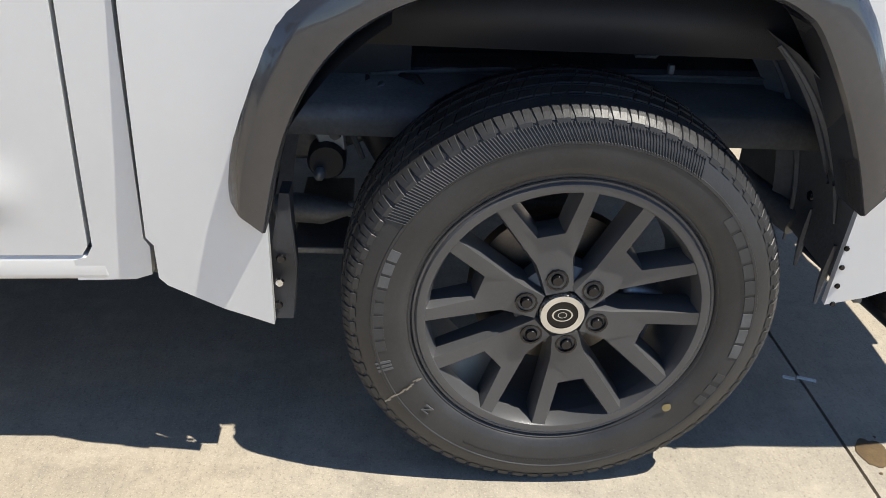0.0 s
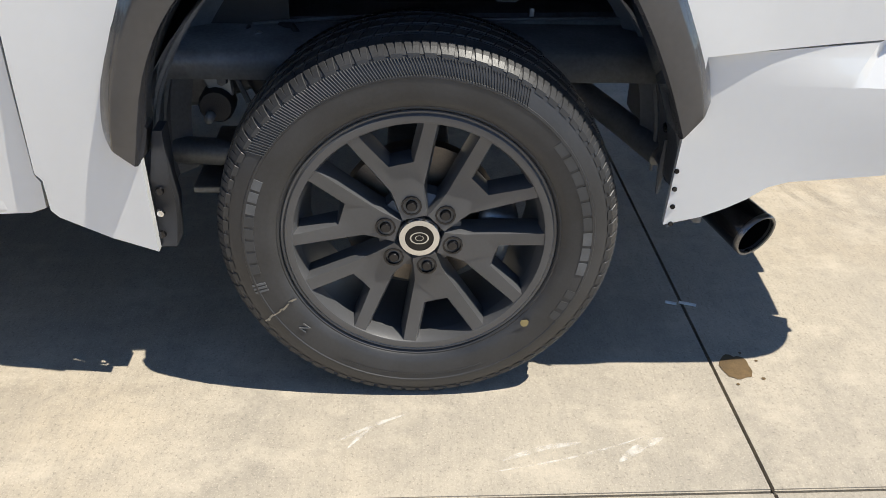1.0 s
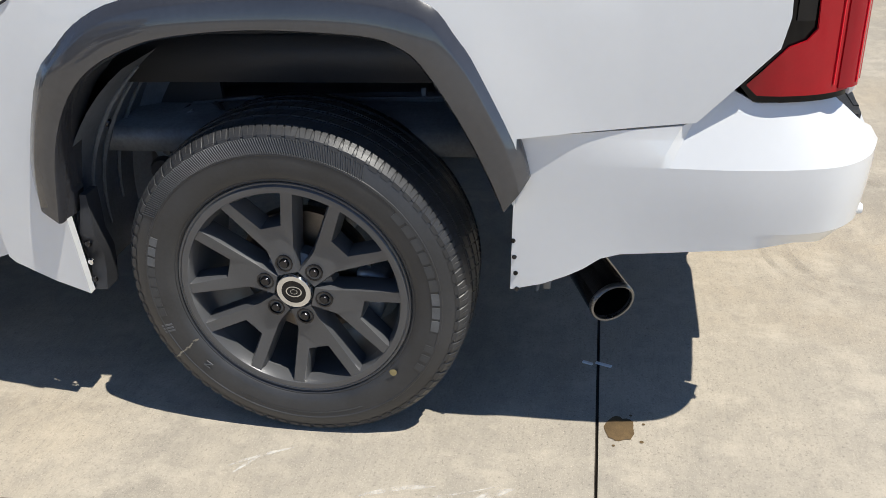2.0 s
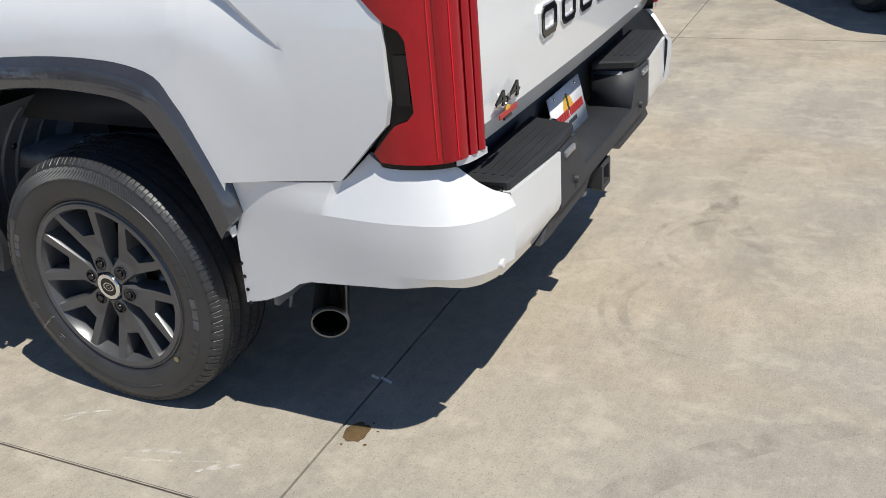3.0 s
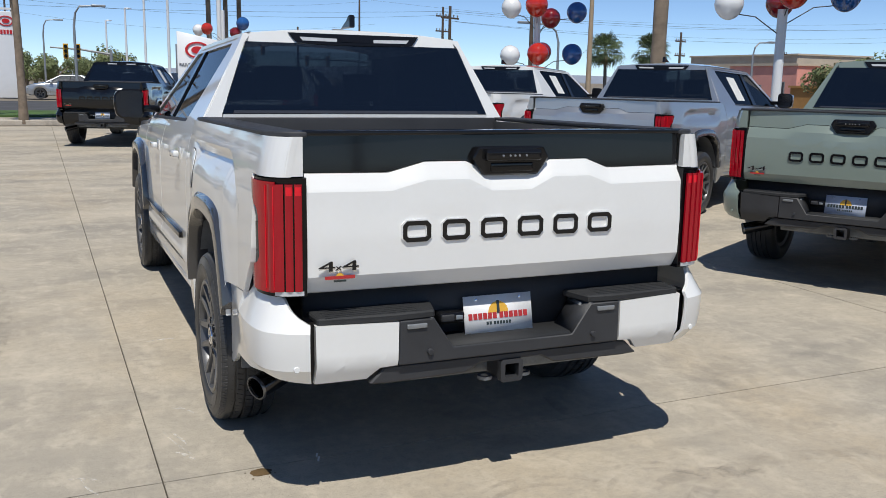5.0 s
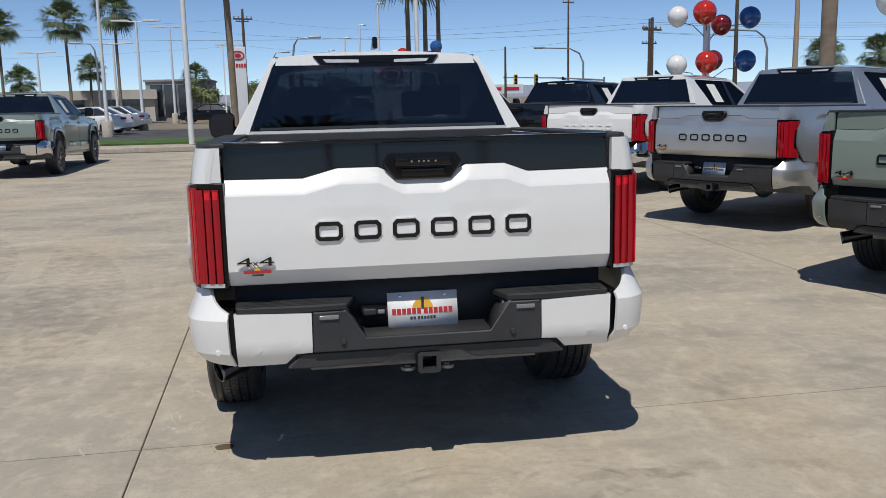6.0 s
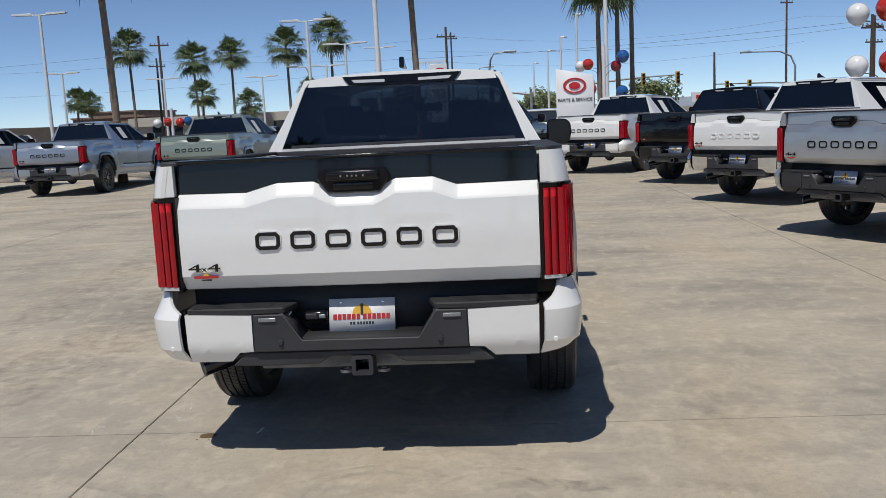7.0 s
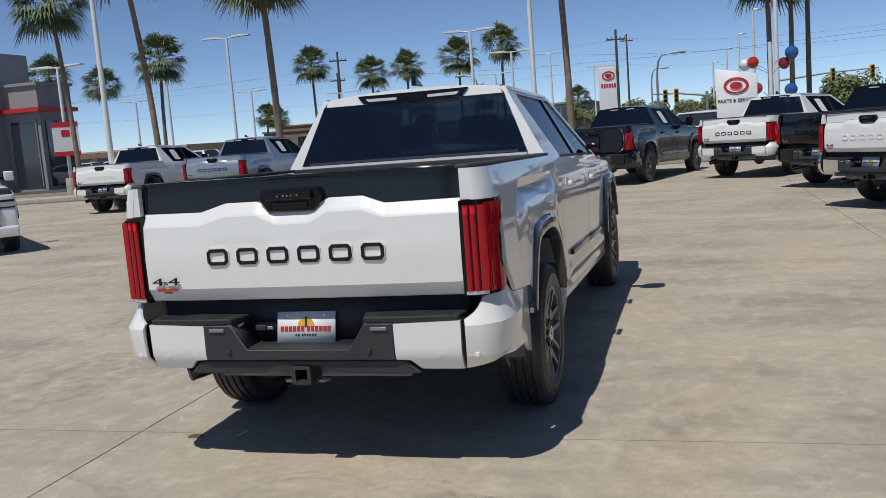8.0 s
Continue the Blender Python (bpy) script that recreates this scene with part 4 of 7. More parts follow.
        part("centre_pillar", panel([(2.05, 1.385), (2.19, 1.385), (2.16, 1.828), (2.06, 1.828)], (0.2, 0.1), cs, 0.02), GLOSS_BLACK, truck)
        part("belt_trim", panel([(1.30, 1.382), (3.18, 1.378), (3.18, 1.396), (1.28, 1.40)], (0.3, 0.1), lambda y, z, d, f=cs: f(y, z, d - 0.004), 0.01), TRIM, truck)
        for name, o, gl in (("rear_door_glass", [(1.31, 1.395), (2.05, 1.395), (2.06, 1.827), (1.08, 1.827), (1.065, 1.80)], PANE), ("front_door_glass", [(2.19, 1.395), (3.13, 1.392), (2.395, 1.827), (2.16, 1.827)], PANE)):
            g = part(name, panel(o, (0.5, 0.5), lambda y, z, d, f=cs: f(y, z, d + 0.012), 0.004), gl, truck, "dark tinted side window")
            if pane_paper and name == "rear_door_glass" and side > 0:
                part("window_sticker", panel([(1.5, 1.45), (1.80, 1.45), (1.74, 1.76), (1.44, 1.76)], (0.5, 0.5), lambda y, z, d, f=cs: f(y, z, d + 0.008), 0.002), PAPER, g, "white price sheet on the window")
        # mirror
        mir = part("mirror_arm", moved(boxes((0.89 * side, 1.06 * side, 2.84, 2.92, 1.42, 1.47), bevel=0.015), RAKE), GLOSS_BLACK, truck)
        part("mirror_shell", moved(boxes((1.025 * side, 1.205 * side, 2.84, 2.95, 1.385, 1.575), bevel=0.05, seg=4), RAKE), body, mir, "painted mirror cap")
        part("mirror_housing", moved(prism([(u * side, v) for u, v in ((1.03, 1.375), (1.16, 1.37), (1.205, 1.40), (1.22, 1.48), (1.212, 1.55), (1.175, 1.585), (1.035, 1.588), (1.01, 1.565), (1.01, 1.40))], "y", 2.79, 2.85, 0.012), RAKE), GLOSS_BLACK, mir, "black mirror housing")
        part("mirror_glass", moved(prism([(u * side, v) for u, v in ((1.04, 1.388), (1.155, 1.384), (1.192, 1.41), (1.205, 1.48), (1.198, 1.545), (1.168, 1.572), (1.042, 1.575), (1.022, 1.556), (1.022, 1.41))], "y", 2.785, 2.795), RAKE), DARK_CHROME, mir, "mirror glass")
    # tailgate
    edge = GATE_EDGE
    part("tailgate", panel([(-0.812, 0.84), (0.812, 0.84)] + edge[::-1], (0.06, 0.03) if detail else st, gate_skin, 0.03, GATE_FOLDS if detail else GATE_FOLDS[:2], 14), body, truck, "painted tailgate with a folded lower edge")
    part("tailgate_top", panel([(x, z + 0.004) for x, z in edge] + [(0.812, 1.417), (-0.812, 1.417)], st, lambda x, z, d: gate_skin(x, z, d) + Vector((0, 0.004, 0)), 0.03), gate_top, truck, "gloss black upper tailgate band" if gate_top is GLOSS_BLACK else "upper tailgate band")
    part("tailgate_inner", boxes((-0.81, 0.81, -1.075, -1.05, 0.86, 1.40)), TRIM, truck)
    part("tailgate_cap", boxes((-0.815, 0.815, -1.112, -1.035, 1.411, 1.428), bevel=0.006), TRIM if gate_top is not GLOSS_BLACK else GLOSS_BLACK, truck)
    han = part("tailgate_handle", prism([(-0.14, 1.366), (0.14, 1.366), (0.166, 1.325), (0.118, 1.257), (-0.118, 1.257), (-0.166, 1.325)], "y", -1.140, -1.09, 0.006), GLOSS_BLACK, truck, "black tailgate handle with camera")
    part("handle_grip", boxes((-0.118, 0.118, -1.166, -1.12, 1.314, 1.358), bevel=0.014, seg=3), GLOSS_BLACK, han)
    part("handle_pocket", boxes((-0.09, 0.09, -1.146, -1.125, 1.272, 1.306), bevel=0.006), GLOSS_BLACK, han)
    for hx in (-0.05, -0.02, 0.0, 0.02, 0.05):
        part("handle_button", moved(lathe([(0, 0.004), (0.004, 0.003), (0.005, 0)], 8, "z"), Matrix.Translation((hx, -1.166, 1.334)) @ Matrix.Rotation(radians(90), 4, "X")), STEP_LENS, han)
    # badge characters as plain frames
    mark = GLOSS_BLACK if badge else body
    wdt, gap = 0.112, 0.0476
    for i in range(6):
        x = -0.455 + i * (wdt + gap)
        part("badge_recess", ring_frame(x - 0.005, x + wdt + 0.005, 1.014, 1.103, 0.026, 0.018, -1.1614, -1.152), body, truck)
        part("badge_frame", ring_frame(x, x + wdt, 1.019, 1.098, 0.0165, 0.016, -1.1650, -1.153), mark, truck, "plain black frame-shaped badge" if badge else "")
    fours = lambda: joined(moved(words_fit("4", 0.062, 0.036, 0.006), Matrix.Translation((-0.044, 0, 0))), moved(words_fit("x", 0.024, 0.015, 0.006), Matrix.Translation((0, 0, -0.008))), moved(words_fit("4", 0.062, 0.036, 0.006), Matrix.Translation((0.044, 0, 0))))  # noqa: E731
    b4 = part("badge_letters", moved(fours(), Matrix.Translation((-0.702, -1.1615, 0.946))), GLOSS_BLACK, truck, "black four-wheel-drive badge", False)
    part("badge_edge", moved(fours(), Matrix.Translation((-0.700, -1.1595, 0.941))), CHROME, b4, "bright lower edge", False)
    stick = part("dealer_sticker", boxes((-0.752, -0.640, -1.1600, -1.157, 0.897, 0.909)), PLATE_RED, truck, "red dealer sticker", False)
    part("sticker_sun", prism([(-0.696 + 0.014 * math.cos(radians(a)), 0.9085 + 0.011 * math.sin(radians(a))) for a in range(0, 181, 30)], "y", -1.1598, -1.157), PLATE_YELLOW, stick, "", False)
    part("sticker_bar", boxes((-0.718, -0.672, -1.158, -1.152, 0.886, 0.892)), PLATE_DARK, stick, "", False)
    # rear bumper
    for side in (-1, 1):
        face = [(0.488, 0.562), (0.555, 0.558), (0.60, 0.512), (0.794, 0.508), (0.799, 0.737), (0.486, 0.730)]
        part("bumper_face", panel([(u * side, v) for u, v in face], (0.06, 0.04), lambda x, z, d: Vector((x, -1.218 + 0.02 * (abs(x) / 0.8) ** 4 + 0.55 * max(0, 0.578 - z) + d, z)), 0.03), face_mat or bumper, truck, "rear bumper panel")
        # unseen boxes added inside the bumper to stop sun leaking onto the ground
        part("bumper_sun_block", boxes((0.33 * side, 0.79 * side, -1.16, -1.05, 0.575, 0.725)), UNDER, truck)
        part("bumper_inner_sun_block", boxes((0.62 * side, 0.89 * side, -1.10, -0.80, 0.60, 0.715)), UNDER, truck)
        # black backing stands in for the slit's shade and keeps sun out
        part("bumper_gap", panel([(u * side, v) for u, v in ((0.800, 0.515), (0.832, 0.515), (0.836, 0.62), (0.832, 0.75), (0.800, 0.75))], (0.02, 0.03), lambda x, z, d: Vector((x, -1.178 + 0.55 * max(0, 0.578 - z) + d, z)), 0.06), LAMP_HOUSING, truck, "black backing in the gap between bumper panel and corner")
        stp = [(0.30, -1.06), (0.34, -1.205), (0.50, -1.212), (0.79, -1.19), (0.80, -1.06)]
        part("bumper_step", prism([(u * side, v) for u, v in stp], "z", 0.732, 0.762, 0.006), STEP, truck, "ribbed black bumper step")
        for k in range(5):
            part("step_rib", boxes((0.40 * side, 0.76 * side, -1.19 + 0.024 * k, -1.18 + 0.024 * k, 0.7615, 0.7638)), STEP, truck, "", False)
        part("bumper_lamp", boxes((0.375 * side, 0.455 * side, -1.222, -1.20, 0.700, 0.718), bevel=0.004), STEP_LENS, truck, "small clear step lamp")
        for sx, sz, sy2 in ((0.868, 0.582, -1.197), (0.36, 0.605, -1.222)):
            part("parking_sensor", moved(lathe([(0, 0.004), (0.010, 0.0035), (0.012, 0.0), (0.013, -0.02)], 14, "z"), Matrix.Translation((sx * side, sy2, sz)) @ Matrix.Rotation(radians(90), 4, "X")), bumper if sx > 0.5 else TRIM, truck)
    mid = [(-0.484, 0.562), (0.484, 0.562), (0.482, 0.732), (0.345, 0.732), (0.262, 0.612), (-0.262, 0.612), (-0.345, 0.732), (-0.482, 0.732)]
    part("bumper_centre", prism(mid, "y", -1.214, -1.18, 0.004), TRIM, truck, "black textured bumper centre")
    part("bumper_well", prism([(-0.258, -1.208), (0.258, -1.208), (0.33, -1.04), (-0.33, -1.04)], "z", 0.60, 0.619), STEP, truck)
    part("bumper_back", boxes((-0.80, 0.80, -1.035, -1.0, 0.56, 0.86)), TRIM, truck)
    for side in (-1, 1):
        part("well_wall", prism([(0.262 * side, 0.612), (0.345 * side, 0.735), (0.36 * side, 0.735), (0.30 * side, 0.60)], "y", -1.21, -1.06), TRIM, truck)
    part("valance", prism([(-0.595, 0.494), (-0.52, 0.490), (-0.20, 0.494), (-0.135, 0.528), (0.135, 0.528), (0.20, 0.494), (0.52, 0.490), (0.595, 0.494), (0.535, 0.552), (0.50, 0.556), (-0.50, 0.556), (-0.535, 0.552)], "y", -1.192, -1.15, 0.006), TRIM, truck, "dark grey lower valance")
    plug = part("plug_socket", boxes((-0.275, -0.165, -1.10, -1.03, 0.670, 0.716), bevel=0.014), GLOSS_BLACK, truck, "trailer plug cover")
    part("plug_lid", boxes((-0.266, -0.212, -1.107, -1.095, 0.680, 0.708), bevel=0.006), TRIM, plug)
    part("plug_pin", boxes((-0.205, -0.175, -1.104, -1.095, 0.684, 0.702), bevel=0.004), AXLE_GREY, plug)
    ho, hi_, ht, hb = 0.042, 0.031, 0.524, 0.444
    hitch = boxes((-ho, ho, -1.18, -0.9, ht - 0.014, ht), (-ho, ho, -1.18, -0.9, hb, hb + 0.014), (-ho, -hi_, -1.18, -0.9, hb + 0.014, ht - 0.014), (hi_, ho, -1.18, -0.9, hb + 0.014, ht - 0.014))
    hitch = part("hitch_receiver", hitch, TRIM, truck, "square black hitch receiver", False)
    part("receiver_collar", joined(ring_frame(-ho - 0.006, ho + 0.006, hb - 0.006, ht + 0.006, 0.018, 0.008, -1.200, -1.165)), TRIM, hitch, "worn steel collar")
    for side in (-1, 1):
        part("chain_loop", moved(lathe([(0.016, -0.007), (0.030, -0.007), (0.030, 0.007), (0.016, 0.007)], 16, "z", closed=True), Matrix.Translation((0.086 * side, -1.13, 0.446))), UNDER, hitch)
    part("hitch_beam", boxes((-0.50, 0.50, -1.06, -0.98, 0.44, 0.52), bevel=0.012), UNDER, truck)
    plate_bars(truck, blue=not detail)
    # bed
    part("bed_floor", boxes((-0.80, 0.80, -1.06, 0.66, 0.93, 0.95)), TRIM, truck)
    for k in range(9):
        part("bed_floor_rib", boxes((-0.72 + 0.17 * k, -0.64 + 0.17 * k, -1.05, 0.63, 0.949, 0.962)), TRIM, truck, "", False)
    part("bed_front_wall", moved(boxes((-0.81, 0.81, 0.62, 0.66, 0.94, 1.415), bevel=0.006), RAKE), TRIM, truck)
    for side in (-1, 1):
        part("bed_tie_rail", moved(boxes((0.765 * side, 0.788 * side, -0.9, 0.5, 1.30, 1.335), bevel=0.004), RAKE), DARK_CHROME, truck, "tie-down rail")
    # cab back, rear window and roof
    for side in (-1, 1):
        part("cab_back_corner", panel([(u * side, v) for u, v in ((0.79, 1.43), (0.79, 1.385), (0.895, 1.385), (0.66, 1.83), (0.645, 1.865), (0.60, 1.865), (0.638, 1.82))], (0.1, 0.08), back_skin, 0.02), body, truck)
    part("cab_back", panel([(-0.905, 0.95), (0.905, 0.95), (0.90, 1.39), (0.79, 1.39), (0.785, 1.432), (-0.785, 1.432), (-0.79, 1.39), (-0.90, 1.39)], (0.15, 0.1), lambda x, z, d: back_skin(x, min(z, 1.385), d) + Vector((0, 0, max(0.0, z - 1.385))), 0.03), body, truck)
    part("rear_window", panel([(-0.785, 1.435), (0.785, 1.435), (0.632, 1.822), (-0.632, 1.822)], (0.2, 0.2), lambda x, z, d: back_skin(x, z, d - 0.004), 0.006), PANE_REAR, truck, "dark tinted rear window")
    part("window_sill_strip", panel([(-0.73, 1.436), (0.73, 1.436), (0.725, 1.452), (-0.725, 1.452)], (0.2, 0.2), lambda x, z, d: back_skin(x, z, d - 0.010), 0.006), FLARE, truck)
    part("roof_back", panel([(-0.62, 1.823), (0.62, 1.823), (0.605, 1.872), (0.3, 1.895), (-0.3, 1.895), (-0.605, 1.872)], (0.1, 0.05), back_skin, 0.03), body, truck)

    def roof_skin(x, y, d):
        return Vector((x, y, 1.868 + (0.036 + 0.045 * math.sin(math.pi * min(1, max(0, (y - 0.82) / 1.9)))) * (1 - (abs(x) / 0.665) ** 2.4) - 0.03 * y - d))

    part("roof", panel([(-0.64, 0.866), (-0.3, 0.880), (0.3, 0.880), (0.64, 0.866), (0.655, 1.0), (0.655, 2.30), (0.60, 2.42), (-0.60, 2.42), (-0.655, 2.30), (-0.655, 1.0)], (0.08, 0.1), roof_skin, 0.02), body, truck)
    for side in (-1, 1):
        part("roof_ditch", panel([(0.60 * side, 0.85), (0.618 * side, 0.85), (0.618 * side, 2.38), (0.60 * side, 2.38)], (0.1, 0.2), lambda x, y, d: roof_skin(x, y, d - 0.004), 0.004), TRIM, truck)
    chmsl = part("high_brake_lamp", panel([(-0.39, 1.880), (0.39, 1.880), (0.345, 1.824), (0.12, 1.818), (-0.12, 1.818), (-0.345, 1.824)], (0.1, 0.03), lambda x, z, d: back_skin(x, z, d - 0.012), 0.02), GLOSS_BLACK, truck, "black housing of the high brake lamp")
    for side in (-1, 1):
        part("cargo_lamp", panel([(0.11 * side, 1.836), (0.31 * side, 1.838), (0.33 * side, 1.858), (0.11 * side, 1.854)], (0.1, 0.03), lambda x, z, d: back_skin(x, z, d - 0.015), 0.006), CLEAR_LENS, chmsl, "clear cargo lamp")
    part("high_lamp_lens", panel([(-0.09, 1.836), (0.09, 1.836), (0.09, 1.852), (-0.09, 1.852)], (0.1, 0.03), lambda x, z, d: back_skin(x, z, d - 0.015), 0.006), GLOSS_BLACK, chmsl, "dark brake lamp lens")
    part("roof_fin", prism([(0.90, 1.90), (1.10, 1.90), (0.98, 1.945), (0.93, 1.975), (0.905, 1.97)], "x", -0.016, 0.016, 0.006), GLOSS_BLACK, truck, "black roof antenna fin")
    # front
    part("hood", panel([(-0.90, 3.27), (0.90, 3.27), (0.86, 4.25), (0.74, 4.5), (-0.74, 4.5), (-0.86, 4.25)], (0.12, 0.12), lambda x, y, d: Vector((x, y, 1.405 - 0.03 * y - 0.06 * (abs(x) / 0.9) ** 3 - 0.10 * smooth(3.9, 4.55, y) ** 2 - d)), 0.03), body, truck)
    part("windscreen", panel([(-0.86, 1.385), (0.86, 1.385), (0.63, 1.868), (-0.63, 1.868)], (0.2, 0.1), lambda x, z, d: Vector((x, 3.22 - (z - 1.385) * 1.66 - 0.05 * (x / 0.8) ** 2 + d, z - 0.03 * (3.22 - (z - 1.385) * 1.66)))), PANE_FRONT, truck, "clear windscreen")
    part("front_panel", moved(boxes((-0.90, 0.90, 4.35, 4.52, 0.62, 1.33), bevel=0.05), RAKE), TRIM, truck)
    gr = part("grille", moved(prism([(-0.62, 0.66), (0.62, 0.66), (0.66, 1.0), (0.58, 1.26), (-0.58, 1.26), (-0.66, 1.0)], "y", 4.52, 4.60, 0.02), RAKE), TRIM, truck, "dark front grille")
    for k in range(9):
        part("grille_bar", moved(boxes((-0.56, 0.56, 4.595, 4.615, 0.72 + 0.06 * k, 0.75 + 0.06 * k), bevel=0.005), RAKE), GLOSS_BLACK, gr)
    part("front_bumper", moved(boxes((-0.95, 0.95, 4.40, 4.60, 0.46, 0.66), bevel=0.05), RAKE), bumper, truck)
    for side in (-1, 1):
        part("front_corner", moved(boxes((0.62 * side, 0.955 * side, 4.30, 4.56, 0.60, 0.98), bevel=0.06), RAKE), bumper, truck)
        part("headlamp", moved(boxes((0.66 * side, 0.93 * side, 4.38, 4.57, 1.0, 1.22), bevel=0.04), RAKE), CLEAR_LENS, truck, "clear headlamp")
        part("headlamp_bezel", moved(boxes((0.64 * side, 0.92 * side, 4.40, 4.585, 1.09, 1.13), bevel=0.01), RAKE), GLOSS_BLACK, truck)
    # cab floor, dash and seats
    part("cab_floor", boxes((-0.86, 0.86, 0.75, 3.3, 0.58, 0.64)), LINER, truck)
    part("dashboard", moved(boxes((-0.86, 0.86, 2.75, 3.2, 0.95, 1.36), bevel=0.06), RAKE), SEAT, truck)
    part("door_lining", moved(boxes((-0.90, -0.87, 0.8, 3.2, 0.6, 1.36), (0.87, 0.90, 0.8, 3.2, 0.6, 1.36), (-0.86, 0.86, 0.76, 0.80, 0.6, 1.36)), RAKE), SEAT, truck)
    for x in (-0.42, 0.42):
        for y in (1.0, 2.05):
            seat = part("seat", moved(boxes((x - 0.26, x + 0.26, y, y + 0.55, 0.75, 0.95), (x - 0.25, x + 0.25, y - 0.08, y + 0.08, 0.9, 1.48), bevel=0.05), RAKE), SEAT, truck, "dark leather seat")
            part("headrest", moved(boxes((x - 0.13, x + 0.13, y - 0.08, y + 0.03, 1.51, 1.70), bevel=0.035), RAKE), SEAT, seat)
            part("headrest_post", moved(boxes((x - 0.06, x - 0.05, y - 0.03, y - 0.02, 1.44, 1.54), (x + 0.05, x + 0.06, y - 0.03, y - 0.02, 1.44, 1.54)), RAKE), CHROME, seat)
    part("rear_view_mirror", moved(boxes((-0.12, 0.12, 2.62, 2.65, 1.70, 1.77), bevel=0.01), RAKE), GLOSS_BLACK, truck)
    # unseen boxes added behind the sills to close light leaks under the cab
    part("rocker_sun_block", moved(boxes((-0.93, -0.70, 0.58, 3.2, 0.448, 0.56), (0.70, 0.93, 0.58, 3.2, 0.448, 0.56)), RAKE), UNDER, truck)
    # chassis
    for side in () if detail else (-1, 1):
        part("frame_rail", boxes((0.42 * side, 0.50 * side, -1.02, 4.3, 0.50, 0.66), bevel=0.01), UNDER, truck)
        part("shock_absorber", tube([(0.56 * side, 0.24, 0.34), (0.57 * side, 0.30, 0.55), (0.57 * side, 0.36, 0.86)], 0.03, 10, [0.022, 0.036, 0.036]), AXLE_GREY, truck)
        part("inner_fender", boxes((0.56 * side, 0.60 * side, -0.45, 0.5, 0.70, 0.93), bevel=0.008), UNDER, truck)
    for side in (-1, 1):
        if detail:
            part("long_rail", boxes((0.42 * side, 0.50 * side, 0.78, 4.3, 0.50, 0.62), bevel=0.01), UNDER, truck)
        part("splash_panel", boxes((0.30 * side, 0.95 * side, -0.575, -0.56, 0.405, 0.84)), LINER, truck)
    part("floor_pan", boxes((-0.78, 0.78, -1.0, 4.2, 0.64, 0.70)), UNDER, truck)
    part("bed_underside", boxes((-0.80, 0.80, -1.03, 0.66, 0.82, 0.925)), TRIM, truck)
    part("rear_axle", joined(tube([(-0.80, 0, 0.39), (0.80, 0, 0.39)], 0.045, 12), moved(lathe([(0.0, -0.12), (0.09, -0.10), (0.135, -0.03), (0.135, 0.03), (0.09, 0.10), (0.0, 0.12)], 20, "x"), Matrix.Translation((0, 0, 0.39)))), UNDER, truck, "rear axle with differential")
    part("front_axle", tube([(-0.80, WHEELBASE, 0.40), (0.80, WHEELBASE, 0.40)], 0.04, 10), UNDER, truck)
    part("front_crossmember", boxes((-0.6, 0.6, 3.3, 4.3, 0.36, 0.60), bevel=0.03), UNDER, truck)
    part("fuel_tank", boxes((-0.70, -0.45, 0.9, 2.3, 0.38, 0.62), bevel=0.05), UNDER, truck)
    part("exhaust_pipe", tube([(-0.30, 1.2, 0.46), (-0.34, 0.3, 0.60), (-0.40, -0.30, 0.56), (-0.56, -0.50, 0.45), (-0.66, -0.56, 0.425)], 0.032, 12), UNDER, truck)
    d = Vector((-0.86, -0.45, -0.22)).normalized()
    tipb = moved(lathe([(0.040, -0.14), (0.046, -0.13), (0.050, 0.06), (0.0515, 0.117), (0.050, 0.121), (0.046, 0.119), (0.045, -0.10), (0.0, -0.10)], 32, "z"), Matrix.Translation((-0.815, -0.655, 0.385)) @ d.to_track_quat("Z", "Y").to_matrix().to_4x4())
    pipe = part("exhaust_tip", tipb, tip, truck, "dark chrome exhaust tip")
    part("tip_rim", moved(lathe([(0.0455, 0.112), (0.0465, 0.123), (0.0505, 0.1245), (0.0528, 0.121), (0.0528, 0.112)], 32, "z", closed=True), Matrix.Translation((-0.815, -0.655, 0.385)) @ d.to_track_quat("Z", "Y").to_matrix().to_4x4()), TIP_RIM, pipe, "lighter rolled rim")
    for cy in (0.0, WHEELBASE):
        for side in (-1, 1):
            wheel(truck, 0.880 * side, cy, TYRE_R - 0.009, side, alloy, detail)
    return truck

